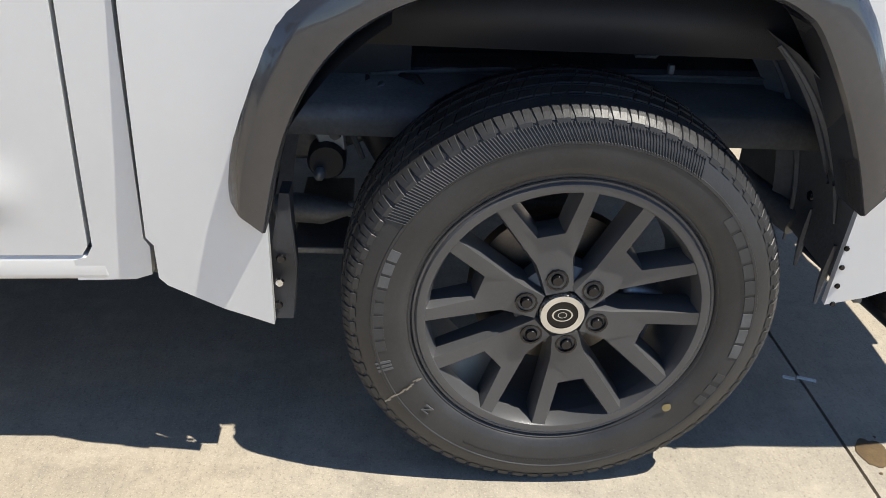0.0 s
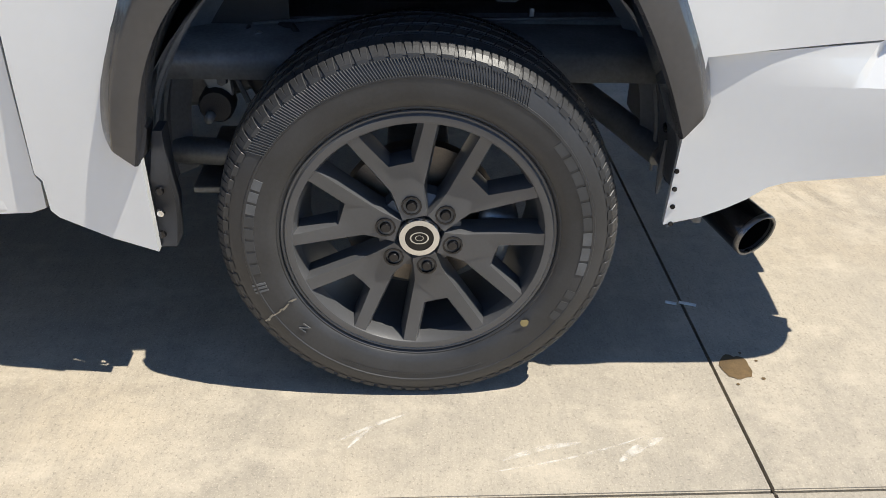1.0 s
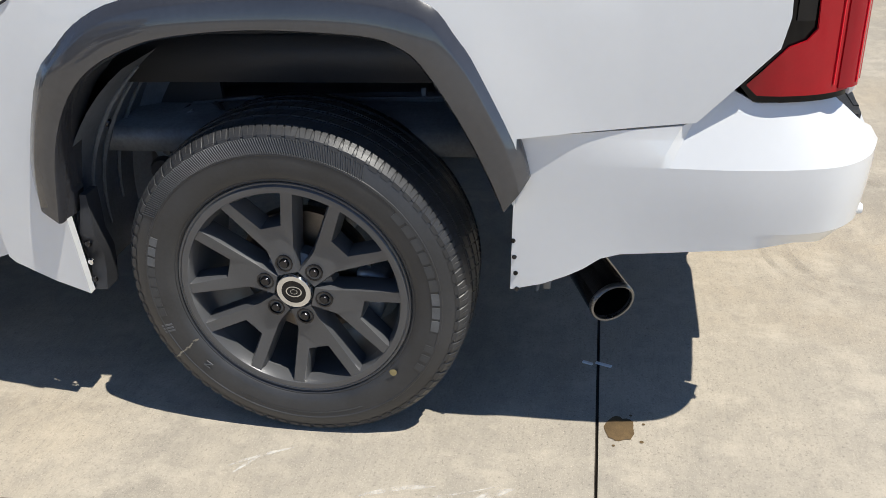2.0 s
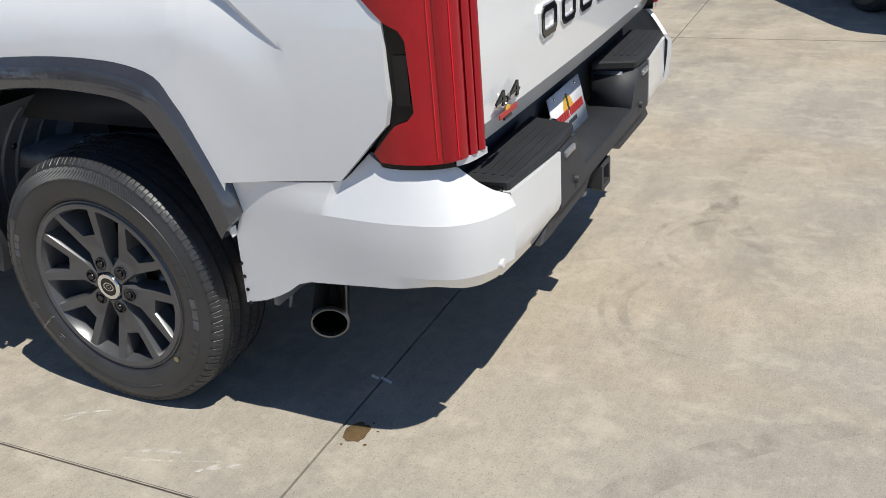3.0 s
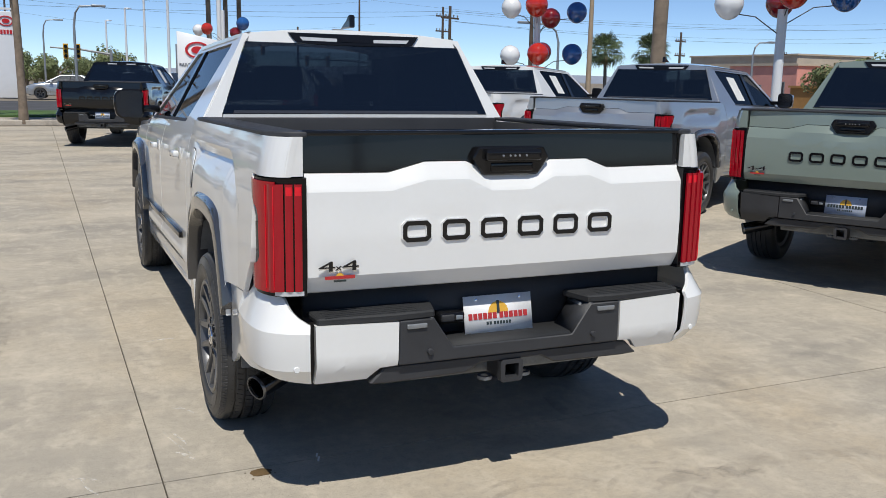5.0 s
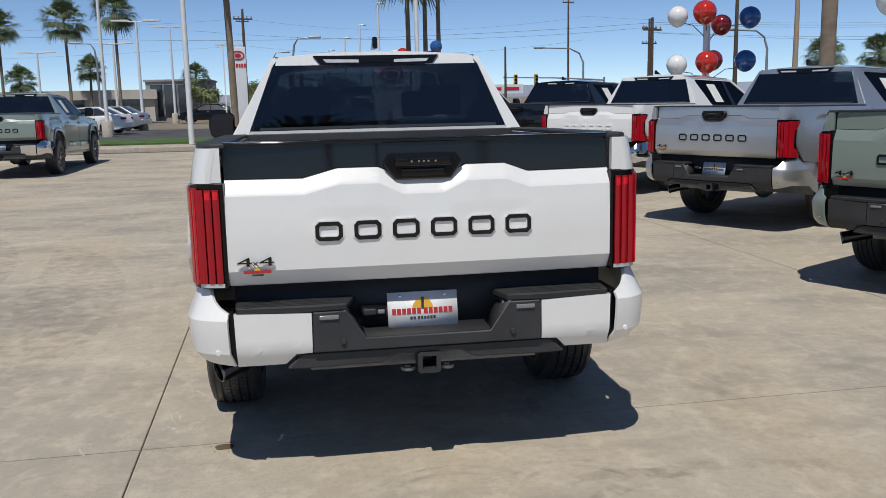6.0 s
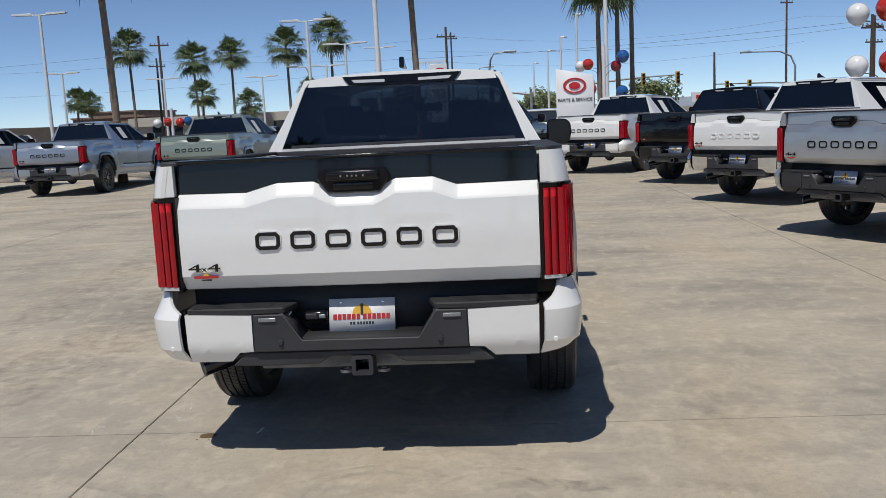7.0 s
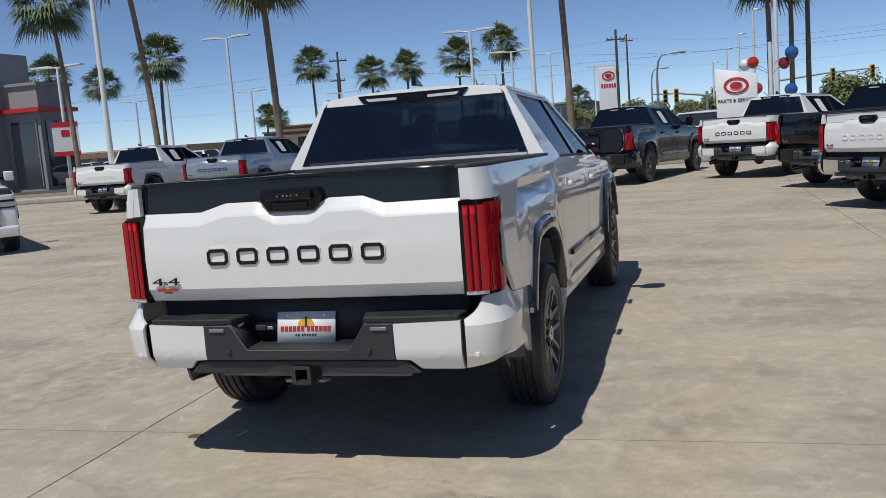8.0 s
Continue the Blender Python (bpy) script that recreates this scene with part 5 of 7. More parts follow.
# ---- ground ----
def concrete(name, light, dark, stain):
    m = bpy.data.materials.new(name)
    m.use_nodes = True
    n, l = m.node_tree.nodes, m.node_tree.links
    b = n["Principled BSDF"]
    geo, info = n.new("ShaderNodeNewGeometry"), n.new("ShaderNodeObjectInfo")

    def noise_tex(scale, detail, stretch=(1, 1, 1), rough=0.55):
        mp, t = n.new("ShaderNodeMapping"), n.new("ShaderNodeTexNoise")
        mp.inputs["Scale"].default_value = stretch
        l.new(geo.outputs["Position"], mp.inputs["Vector"])
        l.new(mp.outputs[0], t.inputs["Vector"])
        t.inputs["Scale"].default_value, t.inputs["Detail"].default_value, t.inputs["Roughness"].default_value = scale, detail, rough
        return t.outputs["Fac"]

    def mix(fac, a, c, lo=0.35, hi=0.65, amount=1.0):
        r, mx = n.new("ShaderNodeMapRange"), n.new("ShaderNodeMix")
        r.inputs[1].default_value, r.inputs[2].default_value, r.inputs[4].default_value = lo, hi, amount
        r.clamp = True
        mx.data_type = "RGBA"
        l.new(fac, r.inputs[0])
        l.new(r.outputs[0], mx.inputs["Factor"])
        for sock, val in (("A", a), ("B", c)):
            l.new(val, [s for s in mx.inputs if s.name == sock and s.type == "RGBA"][0])
        return [s for s in mx.outputs if s.type == "RGBA"][0], mx

    def rgb(c):
        o = n.new("ShaderNodeRGB")
        o.outputs[0].default_value = (*c, 1)
        return o.outputs[0]

    base, _ = mix(noise_tex(0.55, 6, (0.8, 1.1, 1), 0.6), rgb(dark), rgb(light), 0.36, 0.60)
    warm, _ = mix(noise_tex(0.8, 6, (1, 0.4, 1)), base, rgb(tuple(a * f for a, f in zip(light, (1.04, 0.94, 0.80)))), 0.50, 0.70, 0.55)
    broom, _ = mix(noise_tex(150, 3, (0.06, 1, 1), 0.6), warm, rgb(tuple(c * 0.75 for c in dark)), 0.50, 0.78, 0.32)
    warm = broom
    pale, _ = mix(noise_tex(1.0, 7, (0.6, 1.0, 1), 0.6), warm, rgb(tuple(min(1, c * 1.2) for c in light)), 0.50, 0.70, 0.85)
    grime, _ = mix(noise_tex(0.9, 8, (0.6, 1.3, 1), 0.68), pale, rgb(stain), 0.47, 0.74, 0.9)
    oil, _ = mix(noise_tex(3.2, 7, (1, 1, 1), 0.66), grime, rgb(tuple(c * 0.8 for c in stain)), 0.60, 0.80, 0.4)
    mott, _ = mix(noise_tex(22, 5, (1, 1, 1), 0.7), oil, rgb(tuple(c * 0.8 for c in dark)), 0.45, 0.75, 0.55)
    speck, _ = mix(noise_tex(130, 3, (1, 1, 1), 0.75), mott, rgb(tuple(c * 0.5 for c in dark)), 0.54, 0.72, 0.75)
    patch, _ = mix(noise_tex(7.0, 8, (1.0, 0.7, 1), 0.72), speck, rgb(tuple(min(1, c * 1.3) for c in light)), 0.50, 0.72, 0.6)
    scuff, _ = mix(noise_tex(0.7, 9, (1.2, 0.9, 1), 0.75), patch, rgb(tuple(c * 0.62 for c in stain)), 0.57, 0.75, 0.6)
    speck = scuff
    sand, _ = mix(noise_tex(240, 2, (1, 1, 1), 0.7), speck, rgb(tuple(min(1, c * 1.45) for c in light)), 0.56, 0.75, 0.6)
    hsv = n.new("ShaderNodeHueSaturation")
    rr = n.new("ShaderNodeMapRange")
    rr.inputs[3].default_value, rr.inputs[4].default_value = 0.97, 1.02
    l.new(info.outputs["Random"], rr.inputs[0])
    l.new(rr.outputs[0], hsv.inputs["Value"])
    l.new(sand, hsv.inputs["Color"])
    l.new(hsv.outputs[0], b.inputs["Base Color"])
    b.inputs["Roughness"].default_value = 0.82
    b.inputs["Specular IOR Level"].default_value = 0.35
    bn = n.new("ShaderNodeBump")
    bn.inputs["Strength"].default_value, bn.inputs["Distance"].default_value = 0.35, 0.004
    l.new(noise_tex(120, 4, (1, 1, 1), 0.7), bn.inputs["Height"])
    bn2 = n.new("ShaderNodeBump")
    bn2.inputs["Strength"].default_value, bn2.inputs["Distance"].default_value = 0.15, 0.02
    l.new(noise_tex(6, 4), bn2.inputs["Height"])
    l.new(bn.outputs[0], bn2.inputs["Normal"])
    l.new(bn2.outputs[0], b.inputs["Normal"])
    return m


CONCRETE = concrete("lot_concrete", (0.465, 0.408, 0.322), (0.350, 0.316, 0.262), (0.215, 0.20, 0.176))
KERB = concrete("kerb_concrete", (0.50, 0.45, 0.38), (0.42, 0.37, 0.31), (0.25, 0.22, 0.19))
ASPHALT = material("asphalt", (0.075, 0.075, 0.08), rough=0.9, vary=0.35, scale=0.5, bump=0.3, bump_scale=80)
EARTH = material("dusty_earth", (0.24, 0.20, 0.15), rough=0.95, vary=0.4, scale=0.2)
JOINT = material("joint_dirt", (0.07, 0.06, 0.05), rough=0.95, vary=0.5, scale=20)
BARK = material("palm_bark", (0.25, 0.195, 0.145), rough=0.9, vary=0.45, scale=5, bump=0.5, bump_scale=12)
FROND = material("palm_frond", (0.13, 0.175, 0.07), rough=0.6, vary=0.5, scale=2)
DEAD_FROND = material("dry_palm_frond", (0.26, 0.19, 0.10), rough=0.9, vary=0.4, scale=3)
GRASS = material("lawn_grass", (0.07, 0.13, 0.03), rough=0.9, vary=0.5, scale=1.5, bump=0.5, bump_scale=60)
POST_WHITE = material("white_painted_steel", (0.72, 0.73, 0.74), rough=0.4, vary=0.08, scale=3)
SIGN_WHITE = material("white_sign_face", (0.74, 0.75, 0.77), rough=0.4, vary=0.06, scale=2)
SIGN_RED = material("red_sign_face", (0.55, 0.02, 0.025), rough=0.35, vary=0.1, scale=3)
DARK_PRINT = material("dark_sign_print", (0.06, 0.06, 0.07), rough=0.5, vary=0.1)
WOOD_POLE = material("weathered_wood_pole", (0.10, 0.07, 0.05), rough=0.9, vary=0.4, scale=4, bump=0.3, bump_scale=20)
STEEL = material("galvanised_steel", (0.36, 0.37, 0.38), rough=0.5, metal=0.6, vary=0.2, scale=4)
CABLE = material("black_cable", (0.05, 0.05, 0.055), rough=0.6, vary=0.2)
SIGNAL_YELLOW = material("signal_yellow", (0.60, 0.33, 0.02), rough=0.5, vary=0.15, scale=4)
BALL_RED = material("red_balloon_gloss", (0.50, 0.025, 0.012), rough=0.12, coat=0.8, vary=0.1, scale=3)
BALL_DARK = material("maroon_balloon_gloss", (0.22, 0.012, 0.015), rough=0.12, coat=0.8, vary=0.1, scale=3)
BALL_BLUE = material("blue_balloon_gloss", (0.02, 0.10, 0.32), rough=0.1, coat=0.8, vary=0.1, scale=3)
BALL_WHITE = material("white_balloon_gloss", (0.78, 0.78, 0.78), rough=0.2, coat=0.8, vary=0.06, scale=3)
STUCCO = material("grey_stucco", (0.30, 0.30, 0.31), rough=0.9, vary=0.15, scale=1.0, bump=0.2, bump_scale=30)
STUCCO_PALE = material("pale_grey_stucco", (0.50, 0.47, 0.42), rough=0.9, vary=0.15, scale=0.7, bump=0.2, bump_scale=30)
STUCCO_TAN = material("tan_stucco", (0.52, 0.44, 0.34), rough=0.9, vary=0.15, scale=0.7, bump=0.2, bump_scale=30)
STUCCO_PINK = material("pink_stucco", (0.70, 0.33, 0.28), rough=0.9, vary=0.18, scale=0.7, bump=0.2, bump_scale=30)
BRICK_BROWN = material("brown_brick", (0.25, 0.175, 0.13), rough=0.9, vary=0.3, scale=2, bump=0.2)
ROOF_WHITE = material("white_fascia", (0.72, 0.71, 0.69), rough=0.6, vary=0.08, scale=1)
DARK_GLASS = material("dark_shop_glass", (0.03, 0.035, 0.045), rough=0.08, coat=0.5, rough_vary=0.03)
FOLIAGE = material("tree_foliage", (0.20, 0.235, 0.10), rough=0.8, vary=0.5, scale=3)
MOUNTAIN = material("haze_tinted_mountain", (0.24, 0.27, 0.33), rough=1.0, vary=0.15, scale=0.01)
STAIN = material("oil_stain", (0.15, 0.095, 0.04), rough=0.7, vary=0.5, scale=30)

LOT_TURN = radians(1.0)  # the sawn joints run a little askew of the parked truck
LOT_X0, LOT_X1, LOT_Y0, LOT_Y1 = -1.297 - 5.2 * 6, 9.30, -0.692 - 5.2 * 3, -0.692 + 5.2 * 5
bm = bmesh.new()
rows = [[bm.verts.new((x, y, z)) for x, z in ((-1500, -0.06), (-200, -0.06), (0, -0.06), (11.1, -0.06), (12.5, -0.30), (15.0, -0.76), (60, -0.76), (1500, -0.76))] for y in (-1500, -100, 0, 100, 1500)]
for a, b in zip(rows, rows[1:]):
    for i in range(len(a) - 1):
        bm.faces.new((a[i], a[i + 1], b[i + 1], b[i]))
ground = part("ground", bm, EARTH, None, "")
tagged(ground, "dusty flat ground round the car lot", "ground", kind="structure")
bedding = part("lot_bedding", boxes((LOT_X0, LOT_X1, LOT_Y0, LOT_Y1, -0.062, -0.012)), JOINT, None, "", False)
tagged(bedding, "dark dirt in the slab joints", "ground", kind="structure")


def slab_mesh(w, d):
    bm = boxes((0, w, 0, d, -0.05, 0.0))
    top = [e for e in bm.edges if all(abs(v.co.z) < 1e-6 for v in e.verts) and abs(e.verts[0].co.x - e.verts[1].co.x) < 1e-6]
    bmesh.ops.bevel(bm, geom=top, offset=0.003, segments=2, affect="EDGES")
    return bm


def lay_slabs(parent):
    """Long strips of concrete with sawn joints; the cross joint behind the first truck has opened."""
    xs = [-1.297 + 5.2 * k for k in range(-6, 3)]
    ys = [-0.692 + 5.2 * k for k in range(-3, 6)]
    xs[-1] = LOT_X1 + 0.22
    origin = Vector((-1.303, -0.692, 0.0))
    cache = {}
    for i in range(len(xs) - 1):
        for j in range(len(ys) - 1):
            near, far = (0.004 if abs(y + 0.692) < 0.01 else 0.0003 for y in (ys[j], ys[j + 1]))
            w, d = round(xs[i + 1] - xs[i] - 0.006, 4), round(ys[j + 1] - ys[j] - near - far, 4)
            if (w, d) not in cache:
                me = bpy.data.meshes.new("slab")
                bm = slab_mesh(w, d)
                bm.to_mesh(me)
                bm.free()
                me.materials.append(CONCRETE)
                cache[(w, d)] = me
            ob = new("slab", cache[(w, d)])
            ob.parent = parent
            ob.location = origin + Matrix.Rotation(LOT_TURN, 3, "Z") @ (Vector((xs[i] + 0.003, ys[j] + near, 0)) - origin)
            ob.rotation_euler.z = LOT_TURN


def blob(name, x, y, r, mat, label, n=26, stretch=1.0, parent=None):
    bm = bmesh.new()
    vs = []
    for k in range(n):
        a = 2 * math.pi * k / n
        q = r * (1 + 0.18 * noise.noise((3 * math.cos(a) + x, 3 * math.sin(a) + y, 0.3)) + random.uniform(-0.06, 0.06))
        vs.append(bm.verts.new((x + q * math.cos(a) * stretch, y + q * math.sin(a), 0.0015)))
    bm.faces.new(vs)
    ob = part(name, bm, mat, parent, "", False)
    return tagged(ob, label, "stain", kind="structure")


blob("oil_stain", -0.912, -0.738, 0.036, STAIN, "small brown oil stain on the concrete", stretch=1.25)
for dx, dy, r in ((-0.04, -0.055, 0.005), (0.025, -0.06, 0.004), (0.055, -0.03, 0.004), (-0.06, 0.01, 0.004)):
    blob("oil_drop", -0.915 + dx, -0.735 + dy, r, STAIN, "brown oil drop on the concrete", 9)
# two small near-white flecks beside the stain
FLECK = material("pale_fleck", (0.88, 0.88, 0.86), rough=0.7, vary=0.2, scale=40)
for x, y, w in ((-0.651, -0.653, 0.014), (-0.655, -0.695, 0.022)):
    tagged(part("ground_fleck", moved(boxes((-w, w, -0.004, 0.004, 0.0, 0.004)), pose(x, y, 0.0, 0, 0, 70)), FLECK, None, "", False), "small pale fleck on the concrete", "scrap")

# faint tyre marks turning on the concrete
MARK = bpy.data.materials.new("tyre_mark")
MARK.use_nodes = True
mn, ml = MARK.node_tree.nodes, MARK.node_tree.links
clear, mixer, tex, rng = mn.new("ShaderNodeBsdfTransparent"), mn.new("ShaderNodeMixShader"), mn.new("ShaderNodeTexNoise"), mn.new("ShaderNodeMapRange")
mn["Principled BSDF"].inputs["Base Color"].default_value = (0.11, 0.10, 0.088, 1)
mn["Principled BSDF"].inputs["Roughness"].default_value = 0.85
tex.inputs["Scale"].default_value, tex.inputs["Detail"].default_value = 9.0, 8
rng.inputs[1].default_value, rng.inputs[2].default_value, rng.inputs[4].default_value = 0.42, 0.80, 0.24
geo_pos = mn.new("ShaderNodeNewGeometry")
ml.new(geo_pos.outputs["Position"], tex.inputs["Vector"])
ml.new(tex.outputs["Fac"], rng.inputs[0])
ml.new(rng.outputs[0], mixer.inputs[0])
ml.new(clear.outputs[0], mixer.inputs[1])
ml.new(mn["Principled BSDF"].outputs[0], mixer.inputs[2])
ml.new(mixer.outputs[0], mn["Material Output"].inputs["Surface"])


def tyre_mark(cx, cy, r, a0, a1, width):
    bm = bmesh.new()
    rows = []
    for k in range(25):
        a = radians(a0 + (a1 - a0) * k / 24)
        w = width * math.sin(math.pi * (k + 0.6) / 25.2) ** 0.5
        rows.append([bm.verts.new((cx + q * math.cos(a), cy + q * math.sin(a), 0.0012)) for q in (r - w, r + w)])
    for p, q in zip(rows, rows[1:]):
        bm.faces.new((p[0], p[1], q[1], q[0]))
    tagged(part("tyre_mark", bm, MARK, None, "", False), "faint dark tyre mark on the concrete", "tyre mark", kind="structure")


# thin pale streaks on the slab, broken up by noise
STREAK = bpy.data.materials.new("pale_streak")
STREAK.use_nodes = True
sn, sl = STREAK.node_tree.nodes, STREAK.node_tree.links
s_clear, s_mix, s_tex, s_rng, s_geo = sn.new("ShaderNodeBsdfTransparent"), sn.new("ShaderNodeMixShader"), sn.new("ShaderNodeTexNoise"), sn.new("ShaderNodeMapRange"), sn.new("ShaderNodeNewGeometry")
sn["Principled BSDF"].inputs["Base Color"].default_value = (0.86, 0.83, 0.76, 1)
sn["Principled BSDF"].inputs["Roughness"].default_value = 0.8
s_tex.inputs["Scale"].default_value, s_tex.inputs["Detail"].default_value = 28.0, 8
s_rng.inputs[1].default_value, s_rng.inputs[2].default_value, s_rng.inputs[4].default_value = 0.38, 0.66, 0.60
sl.new(s_geo.outputs["Position"], s_tex.inputs["Vector"])
sl.new(s_tex.outputs["Fac"], s_rng.inputs[0])
sl.new(s_rng.outputs[0], s_mix.inputs[0])
sl.new(s_clear.outputs[0], s_mix.inputs[1])
sl.new(sn["Principled BSDF"].outputs[0], s_mix.inputs[2])
sl.new(s_mix.outputs[0], sn["Material Output"].inputs["Surface"])


def scrape(x0, y0, x1, y1, width, bow):
    bm = bmesh.new()
    a, b = Vector((x0, y0)), Vector((x1, y1))
    side = Vector((-(b - a).y, (b - a).x)).normalized()
    rows = []
    for k in range(15):
        t = k / 14
        p = a.lerp(b, t) + side * bow * math.sin(math.pi * t)
        w = width * (0.15 + math.sin(math.pi * t) ** 0.7) * random.uniform(0.7, 1.2)
        rows.append([bm.verts.new((q.x, q.y, 0.0010)) for q in (p - side * w, p + side * w)])
    for p, q in zip(rows, rows[1:]):
        bm.faces.new((p[0], p[1], q[1], q[0]))
    tagged(part("pale_streak", bm, STREAK, None, "", False), "thin pale streak on the concrete", "scrape", kind="structure")


for spec in ((-1.215, -0.405, -1.145, -0.512, 0.010, 0.006), (-1.209, -0.170, -1.160, -0.335, 0.006, 0.008), (-1.150, 0.165, -1.066, 0.018, 0.004, 0.005), (-1.172, 0.145, -1.112, 0.10, 0.004, 0.002), (-1.24, -0.15, -1.14, -0.48, 0.003, -0.01), (-1.65, -0.53, -1.52, -0.61, 0.008, 0.02), (-1.60, -0.55, -1.54, -0.72, 0.006, -0.01), (-1.18, 1.34, -1.0, 1.36, 0.010, 0.01)):
    scrape(*spec)
for spec in ((0.57, -1.55, 0.26, 20, 160, 0.02), (0.57, -1.55, 0.33, 15, 150, 0.015), (0.06, -1.55, 0.30, 30, 175, 0.018), (0.06, -1.55, 0.37, 40, 160, 0.012), (0.75, -1.9, 0.5, 35, 120, 0.05), (1.2, -2.3, 0.9, 60, 140, 0.06), (2.2, -0.9, 1.6, 120, 170, 0.07), (-1.6, -2.6, 1.3, 20, 80, 0.05), (-12.0, 2.0, 9.6, -24, 22, 0.45), (-12.5, 3.0, 9.0, -20, 26, 0.3), (-9.0, -6.0, 7.2, 10, 60, 0.5)):
    tyre_mark(*spec)

# kerb, verge, street to the east
kerb = part("kerb", boxes((9.33, 9.53, -20, 26, -0.06, 0.13)), KERB, None, "")
for k in range(15):
    part("kerb_stone", boxes((9.31, 9.55, -19.995 + 3.05 * k, -19.995 + 3.04 * (k + 1) + 0.01 * k, -0.05, 0.15), bevel=0.02), KERB, kerb)
tagged(kerb, "pale concrete kerb along the lot", "kerb", kind="structure")
verge = part("verge", boxes((9.55, 11.2, -20, 26, -0.06, 0.12)), EARTH, None, "", False)
tagged(verge, "dry planting strip behind the kerb", "ground", kind="structure")
street = part("street", boxes((15.2, 36, -120, 160, -0.80, -0.72)), ASPHALT, None, "", False)
tagged(street, "grey asphalt street beside the lot", "road", kind="structure")
street2 = part("street_north", boxes((-160, 10.5, 37, 52, -0.06, -0.035)), ASPHALT, None, "", False)
tagged(street2, "grey asphalt street beyond the lot", "road", kind="structure")
lawn = part("lawn", boxes((-22, -1.0, 31.5, 36.2, -0.06, 0.05)), GRASS, None, "", False)
tagged(lawn, "green lawn strip along the street", "lawn", kind="structure")
kerb2 = part("kerb_north", boxes((-60, 9.3, 26.6, 27.0, -0.06, 0.12), bevel=0.02), KERB, None, "")
tagged(kerb2, "pale concrete kerb at the lot's end", "kerb", kind="structure")
apron = part("drive_apron", boxes((-60, 9.3, 27.0, 31.5, -0.06, -0.02)), CONCRETE, None, "", False)
tagged(apron, "concrete drive beyond the kerb", "pavement", kind="structure")

# ---- trucks ----
def at(x, y, deg):
    return pose(x, y, 0, 0, 0, deg)


hero = pickup(at(0, 0, 0), WHITE, "pearl white crew-cab pickup truck with gloss black tailgate band", GLOSS_BLACK, detail=True, group="", pane_paper=False)
pickup(at(5.03, 1.50, -60), GREEN, "sage green pickup truck with dark textured bumper", bumper=GREEN, face_mat=TRIM)
pickup(at(5.27, 5.60, -60), SILVER, "silver pickup truck with black badge shapes", bumper=SILVER, face_mat=TRIM)
pickup(at(5.03, 9.78, -53), WHITE, "white pickup truck with chrome bumper and white badge", bumper=CHROME, badge=False)
pickup(at(4.70, 13.9, -45), BLACK, "glossy black pickup truck parked between white ones", bumper=BLACK)
pickup(at(3.15, 17.95, -32), WHITE, "white pickup truck with black badge shapes", bumper=WHITE)
pickup(at(-0.35, 17.9, -17), BLACK, "black pickup truck with black bumper", bumper=BLACK)
pickup(at(5.4, -2.63, -60), GREY, "dark grey metallic pickup truck with silver wheels", alloy=WHEEL_SILVER)
pickup(at(-6.95, 17.2, 0), GREEN, "sage green pickup truck with chrome bumper", bumper=CHROME)
pickup(at(-11.1, 18.1, 0), BLUE_SILVER, "blue-silver pickup truck with black wheels", bumper=BLUE_SILVER)
pickup(at(-14.9, 18.3, 0), WHITE, "white pickup truck with black bumper parts", bumper=WHITE, badge=False)
pickup(at(-14.1, 10.5, -130), WHITE, "white pickup truck seen from its dark grille")

# ---- surroundings ----
def palm_meshes(seed, crown_r=1.7):
    rnd = random.Random(seed)
    green, dry = bmesh.new(), bmesh.new()

    def fan(bm, az, el, reach, spread, blades=13, droop=0.35):
        d = Vector((math.cos(az) * math.cos(el), math.sin(az) * math.cos(el), math.sin(el)))
        side = d.cross(Vector((0, 0, 1))).normalized()
        up = side.cross(d).normalized()
        base = d * reach * 0.48
        w = 0.014
        s = [bm.verts.new(p) for p in (side * w, -side * w, base - side * w, base + side * w)]
        bm.faces.new(s)
        for k in range(blades):
            t = (k / (blades - 1) - 0.5) * 2
            a = t * spread
            q = d * math.cos(a) + side * math.sin(a)
            ln = reach * 0.56 * (1 - 0.25 * abs(t)) * rnd.uniform(0.85, 1.12)
            cross = q.cross(up).normalized()
            mid = base + q * ln * 0.6 + up * 0.03
            end = base + q * ln - Vector((0, 0, 1)) * ln * droop * rnd.uniform(0.5, 1.3)
            w = 0.034 * reach / 1.7
            vs = [bm.verts.new(p) for p in (base, mid + cross * w, end, mid - cross * w)]
            bm.faces.new(vs)

    for i in range(96):
        el = radians(rnd.uniform(-48, 82))
        fan(green, rnd.uniform(0, 2 * math.pi), el, crown_r * rnd.uniform(0.82, 1.1), radians(62))
    for i in range(20):
        fan(dry, rnd.uniform(0, 2 * math.pi), radians(rnd.uniform(-80, -45)), crown_r * rnd.uniform(0.5, 0.75), radians(40), 6, 0.2)
    out = []
    for bm, mat in ((green, FROND), (dry, DEAD_FROND)):
        me = bpy.data.meshes.new("fronds")
        bm.to_mesh(me)
        bm.free()
        me.materials.append(mat)
        out.append(me)
    return out


PALM_CROWNS = [palm_meshes(s) for s in (3, 8, 21)]


